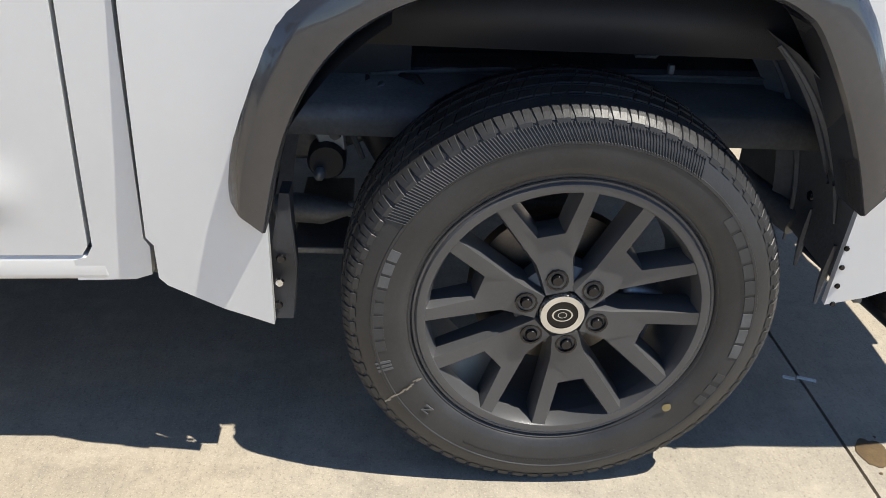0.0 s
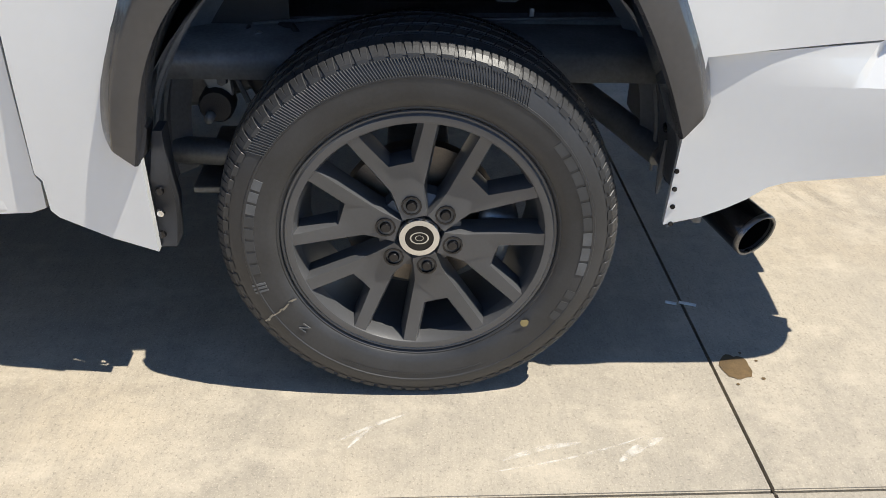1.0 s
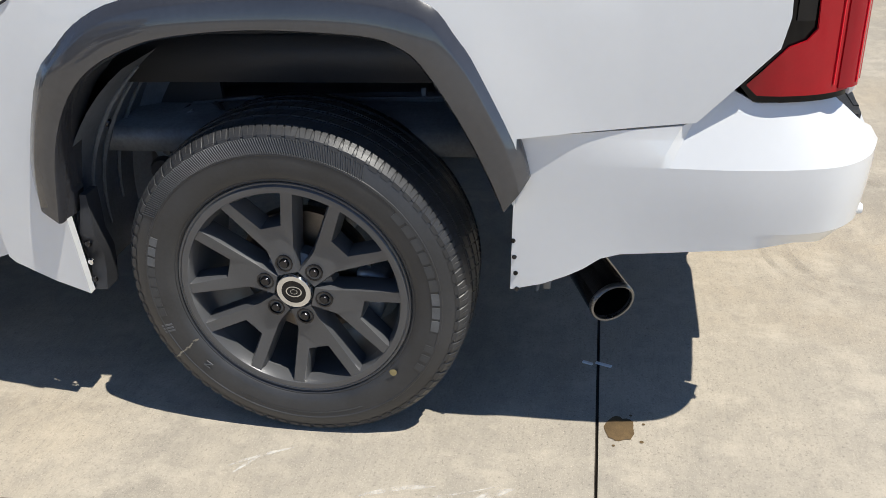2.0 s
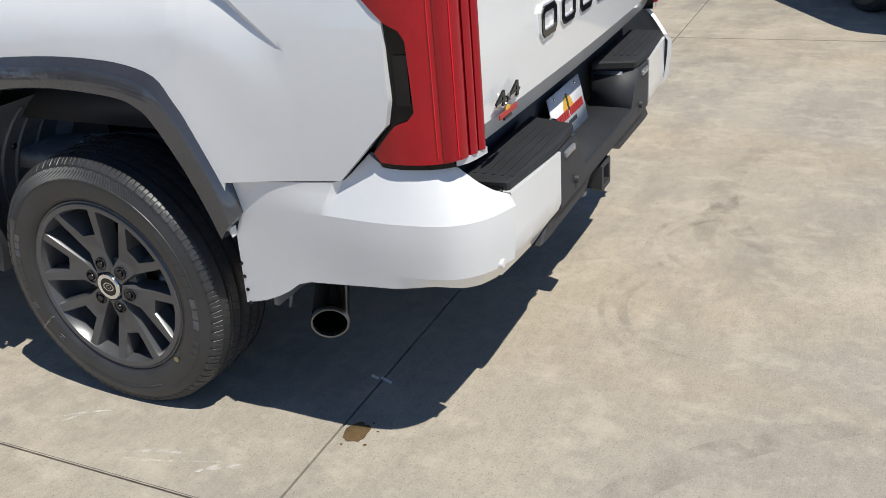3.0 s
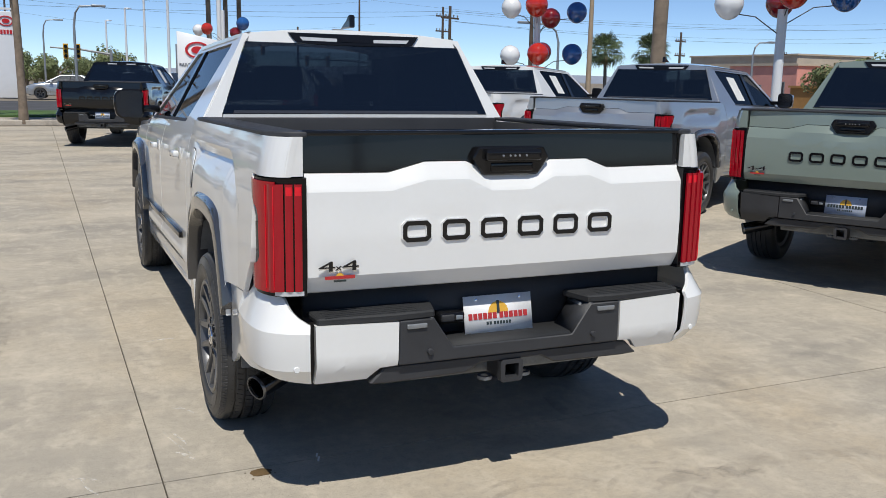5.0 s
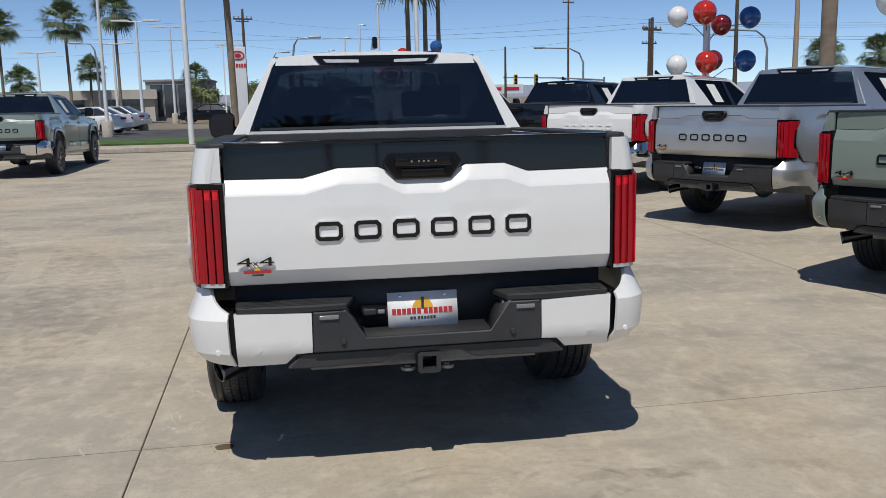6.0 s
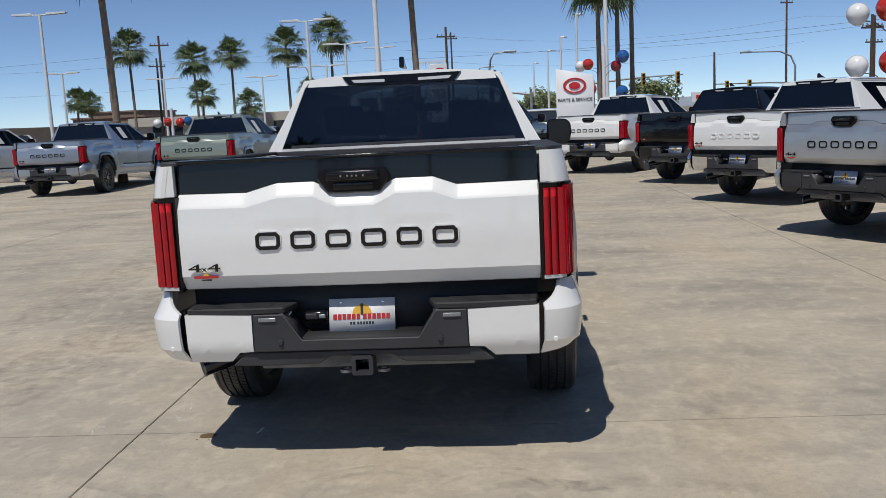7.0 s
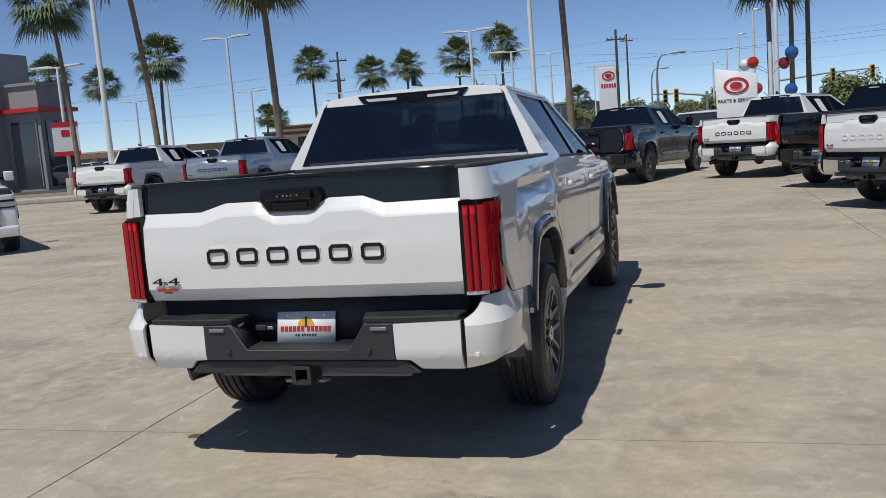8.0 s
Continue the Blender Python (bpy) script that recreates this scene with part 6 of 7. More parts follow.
def palm(x, y, height, lean=(0.0, 0.0), crown=1.0, girth=0.17, kind=0, label="tall fan palm with a slim grey-brown trunk", base=0.0):
    t = thing("palm_tree", label, "palm tree", at(x, y, 15 * kind), "fan palms")
    t.location.z = base
    pts, rad = [], []
    for i in range(15):
        k = i / 14
        pts.append((lean[0] * k * k, lean[1] * k * k, height * k))
        rad.append(girth * (1.35 - 0.35 * smooth(0, 0.08, k) - 0.28 * k) * (1 + 0.05 * (i % 2)))
    part("trunk", tube(pts, girth, 12, rad), BARK, t)
    for me, name in zip(PALM_CROWNS[kind % 3], ("crown", "dry_skirt")):
        ob = part_from(name, me, None, t, "green fan fronds" if name == "crown" else "hanging dry fronds")
        ob.location = (lean[0], lean[1], height)
        ob.scale = (crown, crown, crown)
    return t


def lamp_post(x, y, height, arm=1.2, turn=0.0, kind="double", girth=0.10, base=0.75, label="white double-headed parking-lot lamp post"):
    t = thing("lamp_post", label, "lamp post", at(x, y, turn), "parking-lot lamps")
    part("footing", lathe([(0.0, base), (0.26, base), (0.28, base - 0.03), (0.28, -0.06), (0.0, -0.06)], 20, "z"), KERB, t, "round concrete footing")
    part("pole", tube([(0, 0, base), (0, 0, height * 0.6), (0, 0, height)], girth, 10, [girth, girth * 0.85, girth * 0.7]), POST_WHITE, t)
    sides = (-1, 1) if kind == "double" else (1,)
    for s in sides:
        part("lamp_arm", tube([(0, 0, height - 0.05), (s * arm * 0.35, 0, height - 0.03)], 0.035, 8), POST_WHITE, t)
        part("lamp_head", prism([(s * arm * 0.25, height - 0.06), (s * arm, height - 0.02), (s * arm, height + 0.05), (s * arm * 0.3, height + 0.07)], "y", -0.16, 0.16, 0.01), POST_WHITE, t, "flat white lamp head")
    return t


def street_lamp(x, y, height, reach, turn, girth=0.09):
    t = thing("street_lamp", "grey steel street lamp with a curved arm", "street lamp", at(x, y, turn), "street lamps")
    part("pole", tube([(0, 0, 0), (0, 0, height * 0.8), (reach * 0.1, 0, height * 0.93), (reach * 0.35, 0, height), (reach, 0, height + 0.05)], girth, 8, [girth, girth * 0.7, girth * 0.6, girth * 0.5, girth * 0.4]), STEEL, t)
    part("lamp_head", boxes((reach, reach + 0.7, -0.12, 0.12, height, height + 0.12), bevel=0.03), STEEL, t)
    return t


def utility_pole(x, y, height, turn=0.0, arms=1, mat=WOOD_POLE, girth=0.125, label="dark wooden utility pole with a cross arm"):
    t = thing("utility_pole", label, "utility pole", at(x, y, turn), "utility poles")
    part("pole", tube([(0, 0, 0), (0, 0, height * 0.5), (0, 0, height)], girth, 9, [girth, girth * 0.85, girth * 0.65]), mat, t)
    for k in range(arms):
        z = height - 0.7 - 1.1 * k
        part("cross_arm", boxes((-0.7, 0.7, -0.045, 0.045, z - 0.05, z + 0.05)), mat, t, "", False)
        for ix in (-0.62, -0.3, 0.3, 0.62):
            part("insulator", moved(lathe([(0, 0.16), (0.05, 0.12), (0.03, 0.0)], 8, "z"), Matrix.Translation((ix, 0, z + 0.06))), STEEL, t)
    return t


def cable(a, b, sag, r=0.008):
    pts = []
    for i in range(17):
        k = i / 16
        p = Vector(a).lerp(Vector(b), k)
        p.z -= sag * 4 * k * (1 - k)
        pts.append(p)
    return tagged(part("overhead_cable", tube(pts, r, 5), CABLE), "thin black overhead cable", "cable", "overhead cables")


def signal(x, y, z, turn=0.0, parent=None):
    body = part("signal_head", moved(boxes((-0.17, 0.17, -0.11, 0.11, -0.52, 0.52), bevel=0.03), pose(x, y, z, 0, 0, turn)), SIGNAL_YELLOW, parent, "yellow traffic signal head")
    for k in (-0.33, 0.0, 0.33):
        part("signal_lens", moved(lathe([(0.0, 0.02), (0.09, 0.018), (0.12, 0.10), (0.125, 0.0)], 12, "z"), pose(x, y, z, 0, 0, turn) @ Matrix.Translation((0, -0.11, k)) @ Matrix.Rotation(radians(90), 4, "X")), LAMP_HOUSING, body)
    return body


def mast_signal(x, y, height, reach, turn, heads, girth=0.13):
    t = thing("traffic_signal", "grey mast-arm traffic signal with yellow heads", "traffic signal", at(x, y, turn), "traffic signals")
    part("mast", tube([(0, 0, 0), (0, 0, height)], girth, 10, [girth, girth * 0.8]), STEEL, t)
    part("mast_arm", tube([(0, 0, height - 0.3), (-reach * 0.5, 0, height), (-reach, 0, height + 0.1)], 0.08, 8, [0.09, 0.07, 0.05]), STEEL, t)
    for h in heads:
        signal(-h, -0.15, height - 0.15, 0, t)
    return t


def balloon_cluster(x, y, height, balls, girth=0.075):
    t = thing("balloon_post", "white post with glossy balloons on wire arms", "balloon post", at(x, y, 0), "balloon posts")
    part("post", tube([(0, 0, 0), (0, 0, height)], girth, 12), POST_WHITE, t)
    for dx, dy, z, r, mat in balls:
        hub_z = z - 0.45 if z > 1 else z
        part("wire_arm", tube([(0, 0, hub_z), (dx * 0.5, dy * 0.5, hub_z + 0.28), (dx * 0.92, dy * 0.92, z - r * 0.6)], 0.009, 6), CABLE, t)
        bm = bmesh.new()
        bmesh.ops.create_uvsphere(bm, u_segments=28, v_segments=18, radius=r)
        for v in bm.verts:
            if v.co.z < 0:
                v.co.x *= 1 + 0.10 * v.co.z / r
                v.co.y *= 1 + 0.10 * v.co.z / r
                v.co.z *= 1.06
        part("balloon", moved(bm, Matrix.Translation((dx, dy, z))), mat, t)
    return t


def oval_mark(t, x, z, w, h, y, mat):
    """Plain oval ring and disc as the sign's emblem."""
    for rx, rz, cz, bar in ((w, h, 0, 0.2), (w * 0.5, h * 0.45, 0, 0.99)):
        bm = lathe([(1 - bar, 0), (1 - bar, -0.03), (1.0, -0.03), (1.0, 0)], 36)
        part("sign_emblem", moved(bm, Matrix.Translation((x, y, z + cz)) @ Matrix.Diagonal((1, 1, 1, 1)) @ Matrix.Rotation(radians(90), 4, "Z") @ Matrix.Diagonal((1, rx, rz, 1))), mat, t, "red oval emblem")


def from_view(eye, az, dist):
    return eye[0] + dist * math.sin(radians(az)), eye[1] + dist * math.cos(radians(az))


V8, V7, V65, V52, V45, V40, V35 = (1.86, -4.94), (0.71, -5.05), (0.11, -4.96), (-1.39, -4.35), (-2.0, -3.73), (-2.33, -3.23), (-2.53, -2.63)

# near palms
for k, (az, d, h, lean, cr) in enumerate(((-38.25, 46, 8.9, (-0.5, 0), 1.0), (-33.6, 36, 9.2, (-0.7, 0), 1.0), (-26.3, 30, 7.0, (-0.15, 0), 0.9), (-7.9, 32, 8.6, (-0.3, 0), 1.0), (4.0, 42, 7.4, (-0.1, 0), 1.0), (5.2, 44, 8.2, (0, 0), 1.0), (6.1, 45, 8.6, (0, 0), 1.0))):
    px, py = from_view(V8, az, d)
    palm(px, py, h, lean, cr * 1.25, 0.125, k)
# distant palms
for k, (v, az, el, d) in enumerate(((V8, -33.2, 5.6, 62), (V8, -39.2, 5.0, 80), (V8, -36.5, 4.3, 85), (V8, -23.9, 4.8, 82), (V8, -20.2, 4.05, 86), (V8, -18.05, 4.3, 86), (V8, -14.7, 4.65, 77), (V8, -12.0, 5.3, 77), (V8, -7.4, 1.5, 88), (V7, -19.2, 2.0, 80), (V7, -16.5, 1.4, 84), (V45, 33.85, 1.9, 62), (V45, 36.7, 1.9, 66), (V65, -12.3, 2.0, 86), (V7, -25.5, 1.7, 90), (V7, -26.4, 1.9, 92))):
    px, py = from_view(v, az, d)
    palm(px, py, 1.57 + d * math.tan(radians(el)), (random.uniform(-0.3, 0.3), 0), 1.2 if el > 3 else 0.9, 0.13, k, "distant fan palm with a full green crown")
# palms behind the walk, seen in the rear windows
for k, (px, py, h) in enumerate(((-4.5, -25.0, 14.0), (-1.0, -27.0, 15.5), (2.0, -24.0, 13.6), (6.5, -28.0, 15.0))):
    palm(px, py, h, (0.3 - 0.2 * k, 0), 1.35, 0.17, k, "tall fan palm mirrored in the rear window")
# trunks that rise out of view beside the eastern row
palm(8.5, 9.5, 8.5, (0.05, 0), 1.0, 0.14, 1, "fan palm trunk behind the silver truck")
palm(9.95, 4.35, 8.0, (0, 0), 1.0, 0.15, 2, "fan palm trunk on the verge behind the kerb")
palm(10.35, 0.75, 8.0, (0, 0), 1.0, 0.17, 0, "fan palm trunk on the verge beside the fence")

# parking-lot lamps
for v, az, d, h, arm, turn in ((V8, -28.95, 54, 8.0, 1.5, 0), (V8, -36.4, 30, 6.9, 1.4, 20), (V8, -32.75, 70, 6.9, 1.4, 0), (V8, -27.8, 74, 6.1, 1.3, 0), (V8, -34.65, 80, 6.2, 1.5, 0), (V8, -38.75, 50, 6.4, 1.5, 0), (V8, -13.9, 48, 6.8, 1.4, 0), (V8, -11.4, 58, 6.4, 1.4, 0), (V8, -9.0, 75, 7.4, 1.3, 0), (V7, -21.35, 70, 5.3, 1.3, 0), (V7, -15.5, 74, 5.4, 1.3, 0), (V65, -11.0, 66, 5.6, 1.3, 0)):
    px, py = from_view(v, az, d)
    lamp_post(px, py, h, arm, turn)
for v, az, d, h in ((V8, 3.1, 60, 7.7), (V8, 2.25, 70, 7.1), (V8, 1.55, 80, 6.8), (V8, 0.75, 90, 6.3)):
    px, py = from_view(v, az, d)
    lamp_post(px, py, h, 0.9, 60, "single", label="white single-headed lot lamp post")
# tall white flag poles and plain posts
for v, az, d, h in ((V8, -10.1, 36, 9.0), (V8, 4.35, 40, 8.5)):
    px, py = from_view(v, az, d)
    t = thing("flag_pole", "tall white flag pole", "flag pole", at(px, py, 0), "flag poles")
    part("pole", tube([(0, 0, 0), (0, 0, h)], 0.1, 10, [0.11, 0.08]), POST_WHITE, t)
    part("finial", tube([(0, 0, h), (0, 0, h + 0.35)], 0.05, 8), SIGN_RED if az < 0 else POST_WHITE, t)

# utility poles and cables
POLES = []
for v, az, d, h, arms in ((V7, -3.62, 100, 10.6, 1), (V65, -21.0, 72, 8.6, 1), (V65, 16.8, 95, 11.5, 1), (V65, 21.6, 55, 5.9, 1), (V52, 22.9, 70, 7.0, 2), (V52, -2.15, 66, 8.0, 1), (V8, -22.4, 84, 7.8, 1), (V65, 26.4, 48, 6.5, 0), (V52, 37.5, 75, 5.6, 2), (V8, 11.6, 80, 5.8, 0), (V45, 44.0, 85, 5.0, 1)):
    px, py = from_view(v, az, d)
    utility_pole(px, py, h, 20, arms)
    POLES.append((px, py, h))
px, py = from_view(V52, 31.9, 40)
tagged(utility_pole(px, py, 6.5, 0, 0, material("tan_steel_pole", (0.40, 0.30, 0.20), rough=0.6, vary=0.2, scale=3)), "tall plain tan steel pole beyond the lot")
for a, b, z0, z1, sag in (((-90, 92), (-5.6, 95), 9.5, 10.2, 1.2), ((-5.6, 95), (30, 88), 10.2, 9.6, 1.3), ((30, 88), (90, 62), 9.6, 9.0, 1.5), ((-90, 92), (-5.6, 95), 7.0, 7.4, 1.2), ((-5.6, 95), (30, 88), 7.4, 7.2, 1.2), ((20.6, 46), (60, 40), 5.6, 6.0, 0.6), ((20.6, 46), (60, 44), 5.0, 5.2, 0.7), ((20.6, 46), (-30, 70), 5.6, 7.4, 0.9), ((26, 60), (70, 50), 6.6, 6.9, 0.8), ((26, 60), (70, 52), 6.0, 6.2, 0.8), ((26, 60), (-8, 68), 6.4, 7.0, 0.8), ((-26, 62), (-90, 70), 7.4, 8.2, 0.8)):
    cable((*a, z0), (*b, z1), sag)

# street lamps
for v, az, d, h, reach, turn in ((V52, 1.0, 52, 5.0, 0.9, 0), (V65, 17.5, 60, 4.5, 2.6, 180), (V65, 28.2, 50, 4.6, 1.8, 180), (V45, 42.5, 60, 4.2, 1.2, 0), (V8, -2.9, 80, 5.6, 0.8, 0), (V65, -12.0, 60, 5.2, 0.8, 180)):
    px, py = from_view(v, az, d)
    street_lamp(px, py, h, reach, turn)

# signals on mast arms
px, py = from_view(V65, 5.6, 78)
mast_signal(px, py, 4.0, -7.6, 4, (-4.2, -7.1))
px, py = from_view(V65, 19.0, 92)
mast_signal(px, py, 3.2, 10.5, 4, (7.2, 9.3))
px, py = from_view(V52, 3.0, 70)
mast_signal(px, py, 3.2, 4, 0, (2.2, 3.0))

# service sign and pylon sign
sx, sy = from_view(V8, 2.05, 33.5)
sign = thing("service_sign", "white monument sign with red emblem and dark lettering", "sign", at(sx, sy, -6))
part("sign_panel", prism([(-0.68, 0.0), (0.68, 0.0), (0.70, 2.80), (-0.68, 3.08)], "y", -0.12, 0.12, 0.02), SIGN_WHITE, sign)
oval_mark(sign, 0.0, 2.45, 0.42, 0.28, -0.125, SIGN_RED)
part("sign_lettering", moved(words("PARTS & SERVICE", 0.165, 0.02), Matrix.Translation((0.0, -0.13, 1.93))), DARK_PRINT, sign, "dark words on the sign", False)
part("sign_base", boxes((-0.75, 0.75, -0.2, 0.2, -0.05, 0.12), bevel=0.02), KERB, sign)
sx, sy = from_view(V8, -5.6, 62)
pylon = thing("pylon_sign", "tall white pylon sign with a red emblem", "sign", at(sx, sy, 4))
part("pylon_panel", boxes((-0.55, 0.62, -0.1, 0.1, 0.0, 5.1), bevel=0.03), SIGN_WHITE, pylon)
part("pylon_frame", boxes((-0.85, -0.77, -0.08, 0.08, 0.0, 5.2), (-0.55, -0.49, -0.08, 0.08, 0.0, 5.2), (-1.3, 0.5, -0.1, 0.1, 5.2, 5.32)), POST_WHITE, pylon, "", False)
oval_mark(pylon, 0.12, 4.55, 0.42, 0.30, -0.11, SIGN_RED)
for k in range(6):
    part("pylon_bar", boxes((-0.38 + 0.17 * k, -0.26 + 0.17 * k, -0.13, -0.09, 3.78, 4.02)), SIGN_RED, pylon, "", False)

# balloons
R = 0.215
balloon_cluster(8.25, 13.6, 3.45, [(-0.75, -0.2, 3.15, R, BALL_WHITE), (-0.22, -0.35, 3.22, R + 0.03, BALL_RED), (0.28, -0.1, 2.98, R, BALL_DARK), (0.85, -0.25, 3.12, R + 0.01, BALL_BLUE), (-0.75, -0.2, 2.15, R, BALL_WHITE), (-0.15, -0.35, 2.2, R + 0.02, BALL_RED), (0.2, 0.1, 2.25, R, BALL_DARK), (0.8, -0.2, 2.22, R + 0.01, BALL_BLUE)])
balloon_cluster(8.6, 6.6, 2.75, [(-0.82, 0.25, 2.80, R, BALL_WHITE), (-0.1, -0.3, 2.98, R + 0.02, BALL_RED), (0.12, 0.2, 2.86, R, BALL_DARK), (0.72, -0.5, 2.95, R + 0.01, BALL_BLUE)])
bx, by = from_view(V8, 4.0, 36)
balloon_cluster(bx, by, 4.0, [(-0.9, 0, 3.25, R, BALL_WHITE), (-0.62, -0.2, 3.3, R, BALL_RED), (0.75, 0, 3.55, R + 0.03, BALL_BLUE), (0.5, 0.2, 3.2, R, BALL_DARK), (-0.5, 0, 2.35, R, BALL_RED), (0.7, 0, 2.2, R + 0.02, BALL_BLUE), (-0.75, 0.1, 2.15, R, BALL_WHITE)])
bx, by = from_view(V65, -20.4, 46)
balloon_cluster(bx, by, 2.6, [(-0.75, 0, 1.9, R, BALL_WHITE), (-0.2, 0, 1.95, R, BALL_RED), (0.4, 0, 1.9, R, BALL_RED), (0.8, 0, 1.95, R, BALL_BLUE)])


# ---- buildings ----
def hall(name, label, x0, x1, y0, y1, h, mat, front="-y", bays=(), fascia=None, fascia_mat=None, roof_mat=None):
    t = thing(name, label, "building", pose(0, 0, 0), "")
    part("wall", boxes((x0, x1, y0, y1, -0.85, h)), mat, t, "", False)
    part("roof", boxes((x0 - 0.15, x1 + 0.15, y0 - 0.15, y1 + 0.15, h, h + 0.18)), roof_mat or mat, t, "", False)
    if fascia:
        f0, f1 = fascia
        part("fascia", boxes((x0 - 0.3, x1 + 0.3, y0 - 0.35, y0 - 0.02, f0, f1)), fascia_mat or ROOF_WHITE, t, "", False)
    for a, b, z0, z1, kind in bays:
        if front == "-y":
            w = part(kind, boxes((a, b, y0 - 0.06, y0 - 0.004, z0, z1)), DARK_GLASS, t, "", False)
            part("frame", boxes((a - 0.06, a, y0 - 0.1, y0 - 0.003, z0, z1), (b, b + 0.06, y0 - 0.1, y0 - 0.003, z0, z1), (a - 0.06, b + 0.06, y0 - 0.1, y0 - 0.003, z1, z1 + 0.06)), STEEL, w, "", False)
        else:
            w = part(kind, boxes((x0 - 0.06, x0 - 0.004, a, b, z0, z1)), DARK_GLASS, t, "", False)
            part("frame", boxes((x0 - 0.1, x0 - 0.003, a - 0.06, a, z0, z1), (x0 - 0.1, x0 - 0.003, b, b + 0.06, z0, z1), (x0 - 0.1, x0 - 0.003, a - 0.06, b + 0.06, z1, z1 + 0.06)), STEEL, w, "", False)
    return t


# showroom to the north-west
show = hall("showroom_building", "grey showroom with tall dark windows and a red band", -62, -36.3, 40.5, 43.5, 6.3, STUCCO, bays=((-47, -43.6, 0.1, 4.2, "window"), (-43.2, -41.2, 0.1, 4.2, "window"), (-38.4, -36.6, 0.2, 4.2, "window")))
part("tower", boxes((-62, -38.8, 39.3, 43, 0, 8.4)), STUCCO, show, "", False)
part("side_window", boxes((-36.3, -36.22, 40.9, 43.2, 0.2, 4.2)), DARK_GLASS, show, "", False)
part("red_band", boxes((-38.8, -36.0, 40.1, 43.7, 4.72, 4.98)), SIGN_RED, show, "red band along the front", False)
part("tower_glass", boxes((-49, -39.6, 39.22, 39.3, 0.2, 5.2)), DARK_GLASS, show, "", False)
for k in range(6):
    part("tower_mullion", boxes((-46.5 + k * 1.2, -46.4 + k * 1.2, 39.16, 39.24, 0.2, 5.2)), STEEL, show, "", False)
# hanging banner
bx, by = from_view(V8, -38.75, 49.6)
ban = thing("banner", "white and red banner hung on a lamp post", "banner", at(bx, by, 38))
part("cloth", boxes((-0.62, 0.62, -0.02, 0.02, 1.95, 3.55)), SIGN_WHITE, ban, "", False)
part("banner_band", boxes((-0.63, 0.63, -0.03, 0.03, 3.35, 3.6)), SIGN_RED, ban, "", False)
part("banner_band", boxes((-0.63, 0.63, -0.03, 0.03, 1.9, 2.12)), SIGN_RED, ban, "", False)
part("banner_mark", boxes((-0.2, 0.2, -0.028, 0.028, 2.85, 3.2)), SIGN_RED, ban, "", False)
# low buildings across the north street
mc = hall("restaurant_building", "low pale grey restaurant with a dark window band", -36, -13, 80, 95, 2.6, STUCCO_PALE, bays=((-34, -31, 0.8, 2.2, "window"), (-30, -26, 0.8, 2.2, "window"), (-22, -19, 0.2, 2.2, "door"), (-17, -14, 0.6, 2.3, "window")), fascia=(1.95, 2.75), fascia_mat=STUCCO_PALE)
for k in range(10):
    part("sign_bar", boxes((-27.4 + 0.32 * k, -27.16 + 0.32 * k, 79.5, 79.6, 2.2, 2.52)), SIGN_WHITE, mc, "", False)
hall("brick_building", "brown brick shop with flat roof", -44, -36.5, 84, 96, 3.0, BRICK_BROWN, bays=((-43, -41, 0.5, 2.4, "window"), (-40, -38, 0.5, 2.4, "window")))
hall("shop_building", "long low tan shop row", -74, -50, 78, 96, 2.3, STUCCO_TAN, bays=tuple((-73 + 3 * k, -71 + 3 * k, 0.5, 2.3, "window") for k in range(7)), fascia=(1.75, 2.25), fascia_mat=BRICK_BROWN)
hall("shop_building", "two-storey brown brick block", -50, -43.8, 100, 112, 3.9, BRICK_BROWN, bays=((-49, -46.5, 2.2, 3.3, "window"),))
hall("glass_shop_building", "grey shop with tall framed windows", -14.0, -8.5, 82, 92, 3.5, STUCCO, bays=tuple((-13.6 + 1.25 * k, -12.5 + 1.25 * k, 0.3, 3.2, "window") for k in range(4)))
# east side across the street
hall("warehouse_building", "long grey building with a white fascia", 64, 78, 25.1, 39.1, 3.6, STUCCO, front="-x", bays=((26.2, 27.4, -0.7, 1.3, "door"), (30.0, 30.3, 0.6, 0.9, "window"), (33.0, 33.3, 0.6, 0.9, "window")))
w2 = thing("white_fascia_board", "long white fascia board on the grey building", "fascia", pose(0, 0, 0))
part("board", boxes((63.3, 63.95, 23.8, 39.1, 1.77, 4.4)), ROOF_WHITE, w2, "", False)
hall("corner_shop_building", "salmon pink corner shop with a dark entrance", 66, 80, 4, 25.0, 3.5, STUCCO_PINK, front="-x", bays=((22.6, 24.6, -0.7, 1.5, "door"), (15, 18, 0.0, 1.3, "window"), (9, 12, 0.0, 1.3, "window")))
hall("pink_building", "pink stucco shop with a flat roof", 60, 72, 58.6, 67.5, 3.4, STUCCO_PINK, front="-x", bays=((60, 61.2, 0.4, 1.9, "window"), (63, 64, -0.7, 1.6, "door")), roof_mat=STUCCO_TAN)
hall("tan_building", "tan stucco shop behind the pink one", 73, 84, 72, 90, 4.9, STUCCO_TAN, front="-x", bays=((76, 79, 0.5, 2.2, "window"),))
hall("ochre_shed_building", "low ochre shed by the street", 59, 64, 52.8, 58.2, 1.45, material("ochre_stucco", (0.45, 0.24, 0.08), rough=0.9, vary=0.2, scale=1), front="-x", bays=((54, 55, -0.6, 1.0, "door"),))
sgn = thing("street_sign", "small white and red roadside sign", "sign", at(*from_view(V65, 12.7, 85), 0))
part("sign_panel", boxes((-1.9, 1.9, -0.1, 0.1, 1.75, 2.6)), SIGN_WHITE, sgn, "", False)
part("sign_post", boxes((-0.1, 0.1, -0.08, 0.08, 0.0, 1.75)), STEEL, sgn, "", False)
